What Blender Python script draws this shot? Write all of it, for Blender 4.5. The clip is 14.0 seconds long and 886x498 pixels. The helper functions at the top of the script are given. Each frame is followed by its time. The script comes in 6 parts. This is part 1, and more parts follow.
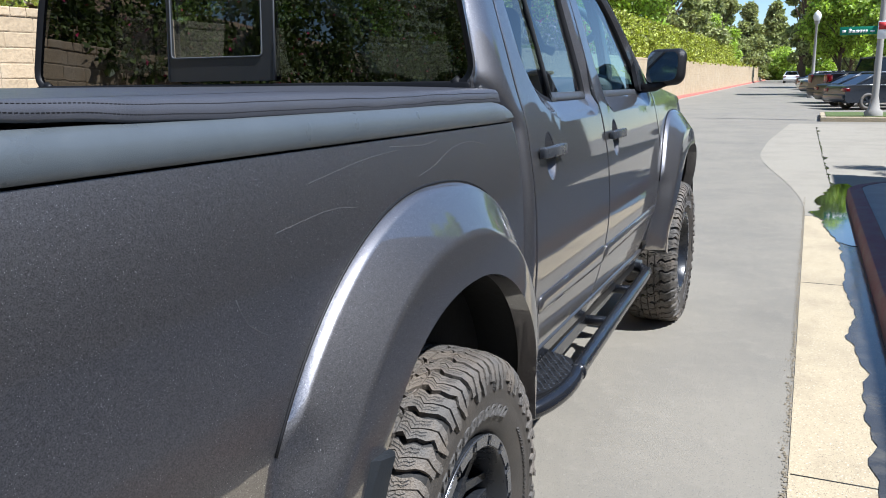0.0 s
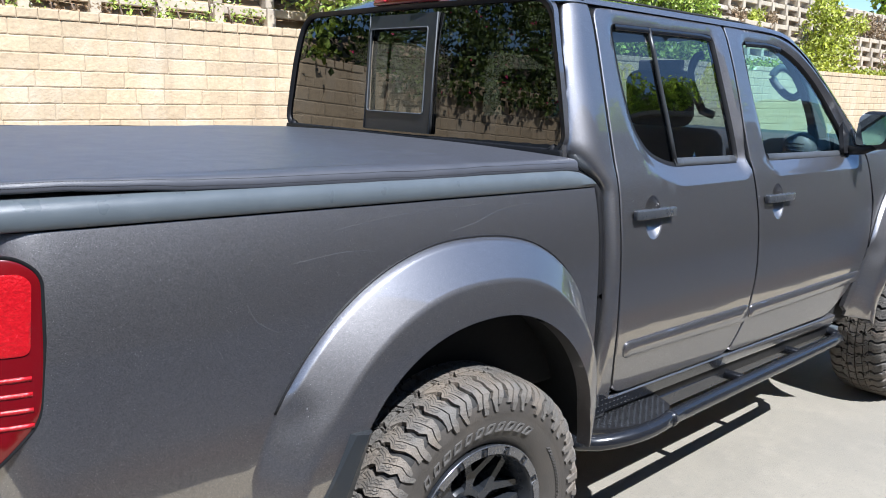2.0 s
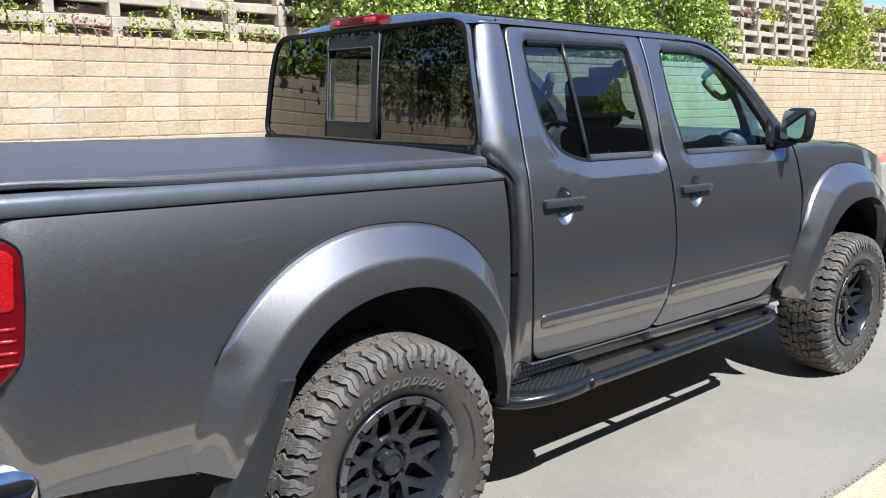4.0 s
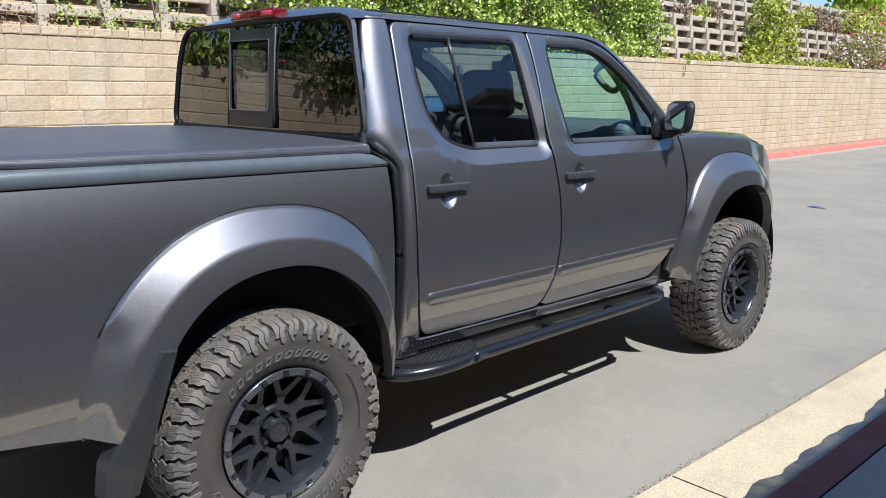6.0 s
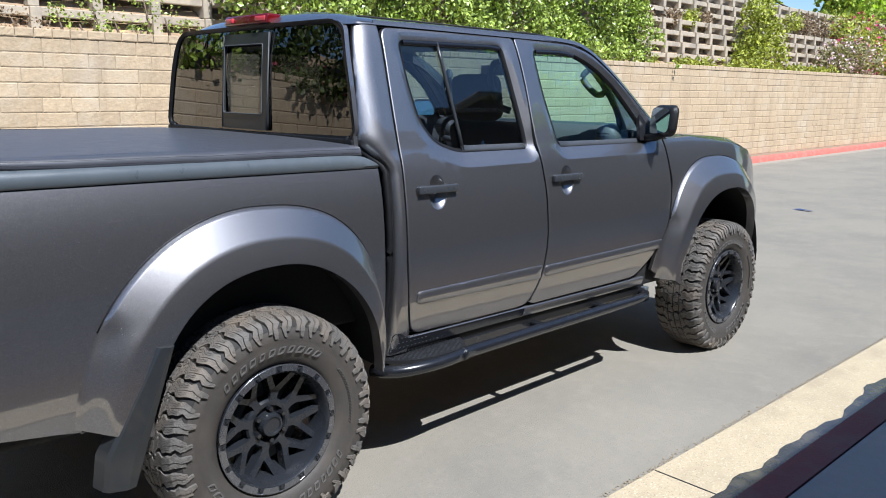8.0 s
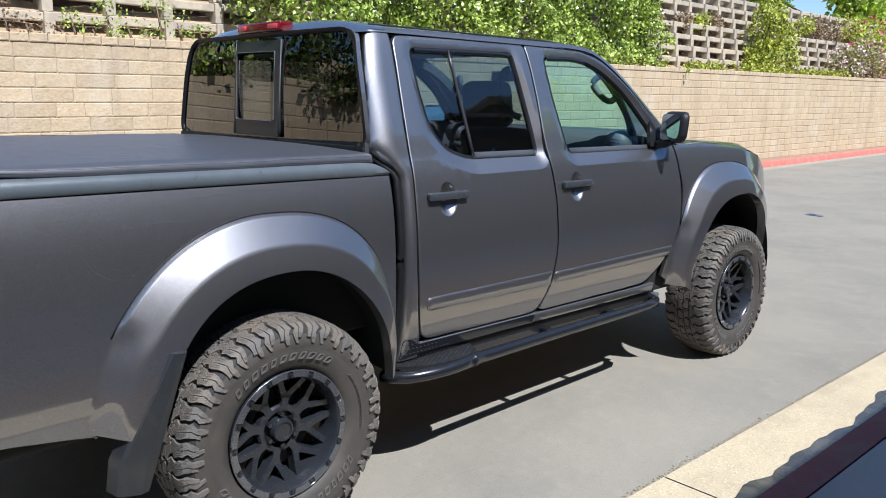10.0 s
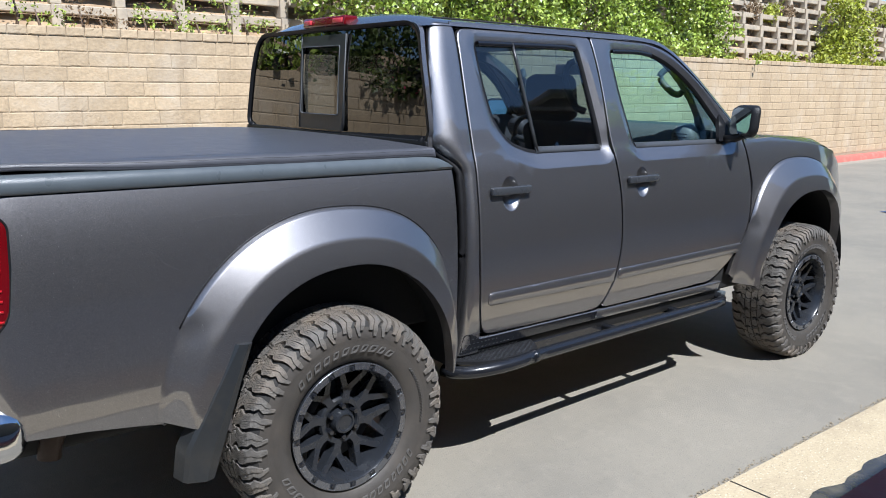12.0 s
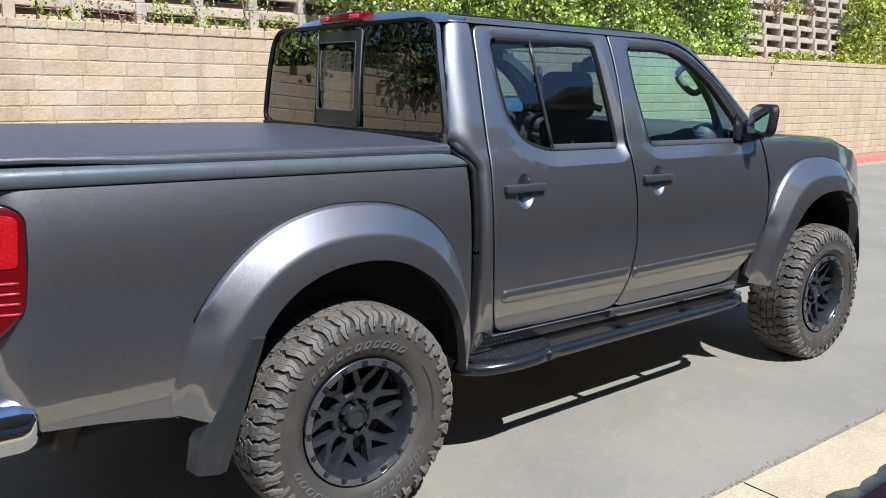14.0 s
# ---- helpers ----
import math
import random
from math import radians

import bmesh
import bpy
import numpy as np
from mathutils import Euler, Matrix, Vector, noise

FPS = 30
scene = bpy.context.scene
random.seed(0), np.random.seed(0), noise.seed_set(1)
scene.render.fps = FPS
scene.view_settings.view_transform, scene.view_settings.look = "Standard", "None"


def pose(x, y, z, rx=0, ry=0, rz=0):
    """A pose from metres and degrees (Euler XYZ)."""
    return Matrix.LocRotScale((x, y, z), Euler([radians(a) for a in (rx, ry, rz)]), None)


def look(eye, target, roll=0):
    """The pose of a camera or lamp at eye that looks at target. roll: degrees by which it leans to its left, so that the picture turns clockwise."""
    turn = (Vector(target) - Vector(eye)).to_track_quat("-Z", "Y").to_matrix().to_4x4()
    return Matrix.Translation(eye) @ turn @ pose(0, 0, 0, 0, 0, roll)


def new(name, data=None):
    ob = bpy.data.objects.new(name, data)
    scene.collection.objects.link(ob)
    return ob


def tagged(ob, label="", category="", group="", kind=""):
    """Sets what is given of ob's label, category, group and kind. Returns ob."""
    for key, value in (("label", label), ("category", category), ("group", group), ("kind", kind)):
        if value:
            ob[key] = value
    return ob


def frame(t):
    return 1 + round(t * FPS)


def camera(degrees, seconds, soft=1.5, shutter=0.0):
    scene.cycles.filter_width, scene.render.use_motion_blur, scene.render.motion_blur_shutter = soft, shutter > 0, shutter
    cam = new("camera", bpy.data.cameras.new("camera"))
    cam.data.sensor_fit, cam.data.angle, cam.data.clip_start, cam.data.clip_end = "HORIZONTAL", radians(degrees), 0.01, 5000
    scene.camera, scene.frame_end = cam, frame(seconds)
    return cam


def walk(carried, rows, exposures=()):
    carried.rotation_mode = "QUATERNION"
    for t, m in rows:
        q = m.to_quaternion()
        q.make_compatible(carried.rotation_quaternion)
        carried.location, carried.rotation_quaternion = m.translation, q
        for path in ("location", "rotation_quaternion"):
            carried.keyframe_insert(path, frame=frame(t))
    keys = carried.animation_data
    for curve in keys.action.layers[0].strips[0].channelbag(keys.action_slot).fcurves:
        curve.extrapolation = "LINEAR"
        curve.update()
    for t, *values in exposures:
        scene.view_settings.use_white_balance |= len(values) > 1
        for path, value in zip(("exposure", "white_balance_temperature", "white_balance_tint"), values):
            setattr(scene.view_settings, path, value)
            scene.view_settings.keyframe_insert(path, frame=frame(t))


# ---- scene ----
cam = camera(58.3, 14.0, soft=1.0)
PATH = [
    (0, (1.557, -1.413, 1.36), (0.74, 0.368, 0.956), -0.6),
    (0.5, (1.746, -1.235, 1.373), (0.735, 0.454, 1.018), -1.8),
    (1, (2.005, -1.202, 1.462), (0.732, 0.294, 1.088), 0.2),
    (1.5, (2.122, -1.316, 1.491), (0.774, 0.111, 1.109), 2.5),
    (2, (2.297, -1.363, 1.523), (0.841, -0.048, 1.136), 2.2),
    (2.2, (2.387, -1.335, 1.514), (0.877, -0.081, 1.13), 2.0),
    (4.3, (2.897, -1.383, 1.537), (1.384, -0.127, 1.168), 0.4),
    (4.5, (2.947, -1.346, 1.532), (1.435, -0.091, 1.159), 0.5),
    (5, (3.02, -1.373, 1.531), (1.568, -0.052, 1.147), 0.8),
    (5.5, (3.057, -1.405, 1.535), (1.647, -0.042, 1.143), 1.0),
    (6, (3.127, -1.33, 1.536), (1.7, 0.017, 1.149), 0.9),
    (6.5, (3.162, -1.302, 1.538), (1.73, 0.038, 1.146), 0.9),
    (7, (3.176, -1.344, 1.537), (1.752, 0.006, 1.147), 1.0),
    (9.5, (3.205, -1.391, 1.554), (1.794, -0.024, 1.183), 1.2),
    (10, (3.201, -1.391, 1.556), (1.77, -0.045, 1.184), 1.1),
    (10.5, (3.193, -1.393, 1.554), (1.724, -0.087, 1.183), 1.0),
    (11, (3.185, -1.392, 1.551), (1.689, -0.119, 1.174), 0.9),
    (11.5, (3.178, -1.392, 1.551), (1.662, -0.146, 1.164), 0.8),
    (12, (3.179, -1.391, 1.558), (1.654, -0.157, 1.167), 1.0),
    (12.5, (3.185, -1.396, 1.561), (1.645, -0.183, 1.168), 1.1),
    (13, (3.183, -1.396, 1.558), (1.636, -0.191, 1.164), 1.2),
    (13.5, (3.183, -1.391, 1.56), (1.635, -0.188, 1.164), 1.3),
    (14, (3.18, -1.387, 1.557), (1.633, -0.183, 1.158), 1.4),
]
walk(cam, [(t, look(eye, target, roll)) for t, eye, target, roll in PATH], [(0.0, 1.08, 5950, 10), (0.5, 1.26, 5950, 10), (1.0, 1.44, 5950, 10), (2.0, 1.42, 5950, 10), (4.5, 1.14, 5950, 10), (5.5, 1.0, 5950, 10), (14.0, 1.0, 5950, 10)])

# ---- world, sun ----
SUN_DIR = Vector((0.70, -0.13, 1.0)).normalized()
world = bpy.data.worlds.new("sky_world")
scene.world = world
world.use_nodes = True
wn = world.node_tree
sky = wn.nodes.new("ShaderNodeTexSky")
sky.sky_type = "NISHITA"
sky.sun_disc = False
sky.air_density, sky.dust_density, sky.ozone_density = 1.0, 0.0, 4.5
sky.sun_elevation = math.asin(SUN_DIR.z)
sky.sun_rotation = math.atan2(SUN_DIR.x, SUN_DIR.y)
wn.links.new(sky.outputs[0], wn.nodes["Background"].inputs[0])
wn.nodes["Background"].inputs[1].default_value = 0.072
sun_data = bpy.data.lights.new("sun", "SUN")
sun_data.energy, sun_data.angle, sun_data.color = 4.4, radians(0.5), (1.0, 0.98, 0.955)
sun = new("sun", sun_data)
sun.matrix_world = look((20, -10, 30), Vector((20, -10, 30)) - SUN_DIR)


# ---- materials ----
def material(name, color, rough=0.5, metal=0.0, var=0.15, scale=20.0, bump=0.1, bump_scale=60.0, coat=0.0, spec=0.5, second=None, mix_scale=1.5, mix_lo=0.45, mix_hi=0.65, island=0.0, obrand=0.0):
    """Principled surface with colour variation at two scales, fine relief and optional per-piece change."""
    m = bpy.data.materials.new(name)
    m.use_nodes = True
    t = m.node_tree
    n, l = t.nodes, t.links
    p = n["Principled BSDF"]
    p.inputs["Metallic"].default_value = metal
    p.inputs["Coat Weight"].default_value = coat
    p.inputs["Coat Roughness"].default_value = 0.04
    p.inputs["Specular IOR Level"].default_value = spec
    co = n.new("ShaderNodeTexCoord")
    geo = n.new("ShaderNodeNewGeometry")
    vec = geo.outputs["Position"]
    n1 = n.new("ShaderNodeTexNoise")
    n1.inputs["Scale"].default_value = scale
    n1.inputs["Detail"].default_value = 6
    l.new(vec, n1.inputs["Vector"])
    base = n.new("ShaderNodeMixRGB")
    base.inputs[1].default_value = (*[c * (1 - var) for c in color], 1)
    base.inputs[2].default_value = (*[min(1, c * (1 + var)) for c in color], 1)
    l.new(n1.outputs[0], base.inputs[0])
    out = base.outputs[0]
    if second:
        n2 = n.new("ShaderNodeTexNoise")
        n2.inputs["Scale"].default_value = mix_scale
        n2.inputs["Detail"].default_value = 5
        n2.inputs["Roughness"].default_value = 0.65
        l.new(vec, n2.inputs["Vector"])
        rmp = n.new("ShaderNodeMapRange")
        rmp.inputs[1].default_value, rmp.inputs[2].default_value = mix_lo, mix_hi
        l.new(n2.outputs[0], rmp.inputs[0])
        mx = n.new("ShaderNodeMixRGB")
        l.new(rmp.outputs[0], mx.inputs[0])
        l.new(out, mx.inputs[1])
        mx.inputs[2].default_value = (*second, 1)
        out = mx.outputs[0]
    if island or obrand:
        src = geo.outputs["Random Per Island"] if island else n.new("ShaderNodeObjectInfo").outputs["Random"]
        k = island or obrand
        mr = n.new("ShaderNodeMapRange")
        mr.inputs[3].default_value, mr.inputs[4].default_value = 1 - k, 1 + k
        l.new(src, mr.inputs[0])
        hs = n.new("ShaderNodeHueSaturation")
        l.new(mr.outputs[0], hs.inputs["Value"])
        l.new(out, hs.inputs["Color"])
        out = hs.outputs[0]
    l.new(out, p.inputs["Base Color"])
    rr = n.new("ShaderNodeMapRange")
    rr.inputs[3].default_value, rr.inputs[4].default_value = max(0.02, rough - 0.08), min(1, rough + 0.08)
    l.new(n1.outputs[0], rr.inputs[0])
    l.new(rr.outputs[0], p.inputs["Roughness"])
    if bump:
        nb = n.new("ShaderNodeTexNoise")
        nb.inputs["Scale"].default_value = bump_scale
        nb.inputs["Detail"].default_value = 4
        l.new(vec, nb.inputs["Vector"])
        b = n.new("ShaderNodeBump")
        b.inputs["Strength"].default_value = bump
        b.inputs["Distance"].default_value = 0.01
        l.new(nb.outputs[0], b.inputs["Height"])
        l.new(b.outputs[0], p.inputs["Normal"])
    return m


def glass(name, tint, gloss=1.0, boost=1.7):
    """Thin tinted pane: clear tint below, mirror gloss by Fresnel."""
    m = bpy.data.materials.new(name)
    m.use_nodes = True
    n, l = m.node_tree.nodes, m.node_tree.links
    n.remove(n["Principled BSDF"])
    tr = n.new("ShaderNodeBsdfTransparent")
    tr.inputs[0].default_value = (*tint, 1)
    gl = n.new("ShaderNodeBsdfGlossy")
    gl.inputs["Roughness"].default_value = 0.0
    gl.inputs[0].default_value = (gloss, gloss, gloss, 1)
    lw = n.new("ShaderNodeLayerWeight")
    lw.inputs[0].default_value = 0.5
    pw = n.new("ShaderNodeMath")
    pw.operation = "POWER"
    pw.inputs[1].default_value = 4.2
    l.new(lw.outputs["Facing"], pw.inputs[0])
    k = n.new("ShaderNodeMath")
    k.operation, k.use_clamp = "MULTIPLY_ADD", True
    k.inputs[1].default_value, k.inputs[2].default_value = 0.9, 0.045 * boost
    l.new(pw.outputs[0], k.inputs[0])
    mx = n.new("ShaderNodeMixShader")
    l.new(k.outputs[0], mx.inputs[0])
    l.new(tr.outputs[0], mx.inputs[1])
    l.new(gl.outputs[0], mx.inputs[2])
    l.new(mx.outputs[0], n["Material Output"].inputs[0])
    return m


def car_paint():
    """Gunmetal metallic: tilted flakes under a smooth clear coat, faint dust and pale specks."""
    m = bpy.data.materials.new("gunmetal_paint")
    m.use_nodes = True
    n, l = m.node_tree.nodes, m.node_tree.links
    p = n["Principled BSDF"]
    geo = n.new("ShaderNodeNewGeometry")
    vor = n.new("ShaderNodeTexVoronoi")
    vor.inputs["Scale"].default_value = 900
    l.new(geo.outputs["Position"], vor.inputs["Vector"])
    ramp = n.new("ShaderNodeMapRange")
    ramp.inputs[3].default_value, ramp.inputs[4].default_value = 0.55, 1.45
    l.new(vor.outputs["Color"], ramp.inputs[0])
    dust = n.new("ShaderNodeTexNoise")
    dust.inputs["Scale"].default_value = 3.0
    dust.inputs["Detail"].default_value = 8
    l.new(geo.outputs["Position"], dust.inputs["Vector"])
    dr = n.new("ShaderNodeMapRange")
    dr.inputs[1].default_value, dr.inputs[2].default_value = 0.4, 0.8
    dr.inputs[3].default_value, dr.inputs[4].default_value = 0.0, 0.06
    l.new(dust.outputs[0], dr.inputs[0])
    mul = n.new("ShaderNodeMixRGB")
    mul.blend_type = "MULTIPLY"
    mul.inputs[0].default_value = 1
    mul.inputs[1].default_value = (0.205, 0.200, 0.206, 1)
    l.new(ramp.outputs[0], mul.inputs[2])
    mx = n.new("ShaderNodeMixRGB")
    l.new(dr.outputs[0], mx.inputs[0])
    l.new(mul.outputs[0], mx.inputs[1])
    mx.inputs[2].default_value = (0.2, 0.18, 0.15, 1)
    out = mx.outputs[0]
    # dust specks and painted-in glints, fine and coarse, denser in patches
    for scale, size, share in ((430, 0.13, 0.70), (210, 0.09, 0.74), (80, 0.05, 0.86), (30, 0.03, 0.86)):
        spk = n.new("ShaderNodeTexVoronoi")
        spk.inputs["Scale"].default_value = scale
        l.new(geo.outputs["Position"], spk.inputs["Vector"])
        sr = n.new("ShaderNodeMapRange")
        sr.inputs[1].default_value, sr.inputs[2].default_value = size, size * 1.8
        sr.inputs[3].default_value, sr.inputs[4].default_value = 1.0, 0.0
        l.new(spk.outputs["Distance"], sr.inputs[0])
        sel = n.new("ShaderNodeMath")
        sel.operation = "GREATER_THAN"
        sel.inputs[1].default_value = share
        l.new(spk.outputs["Color"], sel.inputs[0])
        sm = n.new("ShaderNodeMath")
        sm.operation = "MULTIPLY"
        l.new(sr.outputs[0], sm.inputs[0])
        l.new(sel.outputs[0], sm.inputs[1])
        mx2 = n.new("ShaderNodeMixRGB")
        l.new(sm.outputs[0], mx2.inputs[0])
        l.new(out, mx2.inputs[1])
        mx2.inputs[2].default_value = (0.75, 0.75, 0.76, 1)
        out = mx2.outputs[0]
    l.new(out, p.inputs["Base Color"])
    # each flake lies at its own slight tilt
    sub = n.new("ShaderNodeVectorMath")
    sub.operation = "SUBTRACT"
    sub.inputs[1].default_value = (0.5, 0.5, 0.5)
    l.new(vor.outputs["Color"], sub.inputs[0])
    scl = n.new("ShaderNodeVectorMath")
    scl.operation = "SCALE"
    scl.inputs[3].default_value = 0.08
    l.new(sub.outputs[0], scl.inputs[0])
    add = n.new("ShaderNodeVectorMath")
    add.operation = "ADD"
    l.new(geo.outputs["Normal"], add.inputs[0])
    l.new(scl.outputs[0], add.inputs[1])
    nrm = n.new("ShaderNodeVectorMath")
    nrm.operation = "NORMALIZE"
    l.new(add.outputs[0], nrm.inputs[0])
    l.new(nrm.outputs[0], p.inputs["Normal"])
    p.inputs["Metallic"].default_value = 0.93
    p.inputs["Roughness"].default_value = 0.42
    p.inputs["Coat Weight"].default_value = 1.0
    p.inputs["Coat Roughness"].default_value = 0.03
    p.inputs["Coat IOR"].default_value = 2.0
    return m


def leaf(name, color, rough=0.5, k=0.65, glow=(1.25, 1.35, 0.5), share=0.3):
    """Leaf: a waxy face that lets part of the light through."""
    m = material(name, color, rough, var=0.3, scale=3, bump=0, island=k)
    n, l = m.node_tree.nodes, m.node_tree.links
    p = n["Principled BSDF"]
    t = n.new("ShaderNodeBsdfTranslucent")
    tc = n.new("ShaderNodeMixRGB")
    tc.blend_type = "MULTIPLY"
    tc.inputs[0].default_value = 1
    tc.inputs[2].default_value = (*glow, 1)
    l.new(p.inputs["Base Color"].links[0].from_socket, tc.inputs[1])
    l.new(tc.outputs[0], t.inputs[0])
    mx = n.new("ShaderNodeMixShader")
    mx.inputs[0].default_value = share
    l.new(p.outputs[0], mx.inputs[1])
    l.new(t.outputs[0], mx.inputs[2])
    l.new(mx.outputs[0], n["Material Output"].inputs[0])
    return m


PAINT = car_paint()
BLACK = material("black_plastic", (0.011, 0.011, 0.012), 0.45, var=0.2, bump=0.25, bump_scale=500, spec=0.35)
SATIN = material("satin_black_metal", (0.010, 0.011, 0.014), 0.24, var=0.2, bump=0.03, bump_scale=300, coat=0.3)
RIM = material("satin_black_alloy", (0.016, 0.018, 0.022), 0.27, var=0.2, bump=0.03, bump_scale=300, second=(0.022, 0.021, 0.020), mix_scale=14, mix_lo=0.55, mix_hi=0.85)
RING = material("machined_dark_ring", (0.17, 0.175, 0.19), 0.26, metal=0.8, var=0.2, scale=60, bump=0.03, bump_scale=300)
SEAL = material("black_rubber_seal", (0.008, 0.008, 0.009), 0.5, var=0.2, bump=0.05, bump_scale=400, spec=0.25)
RAILCAP = material("grey_plastic_cap", (0.075, 0.088, 0.098), 0.3, var=0.12, bump=0.12, bump_scale=700, second=(0.10, 0.113, 0.122), mix_scale=9, mix_lo=0.55, mix_hi=0.8)
VINYL = material("black_vinyl", (0.056, 0.058, 0.068), 0.36, var=0.2, bump=0.15, bump_scale=900, second=(0.05, 0.052, 0.06), mix_scale=3, mix_lo=0.45, mix_hi=0.9)
RUBBER = material("tyre_rubber", (0.105, 0.097, 0.087), 0.62, var=0.45, scale=40, bump=0.5, bump_scale=240, second=(0.19, 0.15, 0.11), mix_scale=6, mix_lo=0.46, mix_hi=0.8)
# clean groove rubber, coloured darker still for the shade between the lugs
GROOVE_SHADE = material("clean_shaded_groove_rubber", (0.016, 0.015, 0.014), 0.75, var=0.3, scale=35, bump=0.2, bump_scale=240)
SIDEWALL = material("tyre_sidewall", (0.046, 0.041, 0.036), 0.55, var=0.3, scale=35, bump=0.2, bump_scale=240, second=(0.066, 0.056, 0.046), mix_scale=7, mix_lo=0.45, mix_hi=0.8)
PIPE = material("rusty_exhaust_steel", (0.07, 0.05, 0.04), 0.5, metal=0.4, var=0.4, scale=40, bump=0.2, bump_scale=200)
# lettering rubber, lightened in place of the shadow outlines that pick out the letters
LETTER_RELIEF = material("lightened_letter_rubber", (0.085, 0.08, 0.075), 0.6, var=0.25, scale=60, bump=0.2, bump_scale=240)
FLAP = material("mud_flap_rubber", (0.018, 0.020, 0.022), 0.33, var=0.2, bump=0.1, bump_scale=300, second=(0.034, 0.031, 0.027), mix_scale=8, mix_lo=0.5, mix_hi=0.8)
SLIDER = material("dark_grey_frame", (0.02, 0.021, 0.022), 0.38, var=0.1, bump=0.05)
BELT = material("grey_belt_strip", (0.05, 0.053, 0.058), 0.35, var=0.1, bump=0.05)
HANDLE = material("grey_handle_plastic", (0.038, 0.041, 0.046), 0.27, var=0.1, bump=0.05)
DARK = material("underbody_black", (0.008, 0.008, 0.008), 0.8, var=0.3, bump=0.1)
CHROME = material("chrome", (0.62, 0.63, 0.65), 0.1, metal=1.0, var=0.05, bump=0)
RED_LENS = material("red_lens", (0.11, 0.002, 0.004), 0.2, var=0.1, bump=0, coat=0.3)
BRIGHT_RED = material("bright_red_lens", (0.36, 0.005, 0.009), 0.25, var=0.35, scale=110, bump=0.3, bump_scale=200, coat=0.4)
PALE_RED = material("pale_red_lens", (0.50, 0.05, 0.06), 0.25, var=0.25, scale=120, bump=0.2, bump_scale=250, coat=0.3)
FABRIC = material("dark_seat_fabric", (0.055, 0.057, 0.062), 0.9, var=0.25, bump=0.3, bump_scale=600)
TRIMGREY = material("grey_interior_plastic", (0.075, 0.08, 0.085), 0.6, var=0.1, bump=0.1, bump_scale=400)
GLASS = glass("clear_green_glass", (0.64, 0.90, 0.89), boost=1.6)
TINT = glass("dark_tinted_glass", (0.33, 0.37, 0.42), boost=1.7)
TINT_SLIDE = glass("light_rear_glass", (0.20, 0.215, 0.205), boost=1.9)
TINT_REAR = glass("dark_rear_glass", (0.045, 0.045, 0.044), boost=1.9)
MIRROR = material("mirror_glass", (0.55, 0.64, 0.68), 0.02, metal=1.0, var=0.02, bump=0)
MIRROR.node_tree.nodes["Principled BSDF"].inputs["Roughness"].default_value = 0.0
ASPHALT = material("weathered_asphalt", (0.225, 0.204, 0.165), 0.88, var=0.16, scale=170, bump=0.35, bump_scale=170, second=(0.175, 0.161, 0.135), mix_scale=0.9, mix_lo=0.4, mix_hi=0.72)
CONCRETE = material("gutter_concrete", (0.42, 0.347, 0.23), 0.88, var=0.25, scale=120, bump=0.5, bump_scale=160, second=(0.33, 0.272, 0.185), mix_scale=1.6, mix_lo=0.48, mix_hi=0.75)
WALK = material("sidewalk_concrete", (0.33, 0.32, 0.30), 0.85, var=0.12, scale=40, bump=0.3, bump_scale=160, second=(0.27, 0.26, 0.25), mix_scale=1.1)
REDKERB = material("red_kerb_paint", (0.155, 0.045, 0.052), 0.7, var=0.2, scale=25, bump=0.3, bump_scale=90, second=(0.155, 0.085, 0.085), mix_scale=4, mix_lo=0.42, mix_hi=0.65)
PUDDLE = material("still_water", (0.03, 0.028, 0.025), 0.03, var=0.4, scale=9, bump=0.015, bump_scale=14)
PUDDLE.node_tree.nodes["Principled BSDF"].inputs["Coat Weight"].default_value = 1.0
SOIL = material("gutter_soil", (0.24, 0.20, 0.14), 0.95, var=0.4, scale=60, bump=0.6, bump_scale=120)
SCRATCH = material("pale_scratch", (0.11, 0.11, 0.115), 0.6, var=0.2, bump=0)
FADED = material("faded_red_kerb_paint", (0.43, 0.125, 0.095), 0.8, var=0.2, scale=25, bump=0.3, bump_scale=90, second=(0.46, 0.24, 0.18), mix_scale=5, mix_lo=0.5, mix_hi=0.8)
DRIVE = material("driveway_concrete", (0.29, 0.262, 0.21), 0.88, var=0.22, scale=120, bump=0.5, bump_scale=160, second=(0.23, 0.207, 0.168), mix_scale=1.1, mix_lo=0.45, mix_hi=0.75)
WET = material("wet_concrete", (0.045, 0.043, 0.040), 0.10, var=0.5, scale=9, bump=0.12, bump_scale=25, second=(0.10, 0.09, 0.07), mix_scale=6, mix_lo=0.5, mix_hi=0.7)
BLOCK = material("tan_wall_block", (0.43, 0.325, 0.205), 0.92, var=0.28, scale=26, bump=0.55, bump_scale=38, second=(0.47, 0.385, 0.28), mix_scale=1.7, mix_lo=0.5, mix_hi=0.75, obrand=0.1)
BLOCKS = material("tan_wall_block_far", (0.43, 0.325, 0.205), 0.92, var=0.28, scale=26, bump=0.55, bump_scale=38, second=(0.47, 0.385, 0.28), mix_scale=1.7, mix_lo=0.5, mix_hi=0.75, island=0.05)
# tan mortar, toned darker than the blocks for the shade deep in the joints
MORTAR = material("shaded_tan_mortar", (0.33, 0.265, 0.18), 0.95, var=0.2, scale=30, bump=0.5, bump_scale=80)
CRIB = material("crib_concrete", (0.42, 0.355, 0.265), 0.9, var=0.2, scale=14, bump=0.5, bump_scale=60, second=(0.30, 0.26, 0.21), mix_scale=2.5)
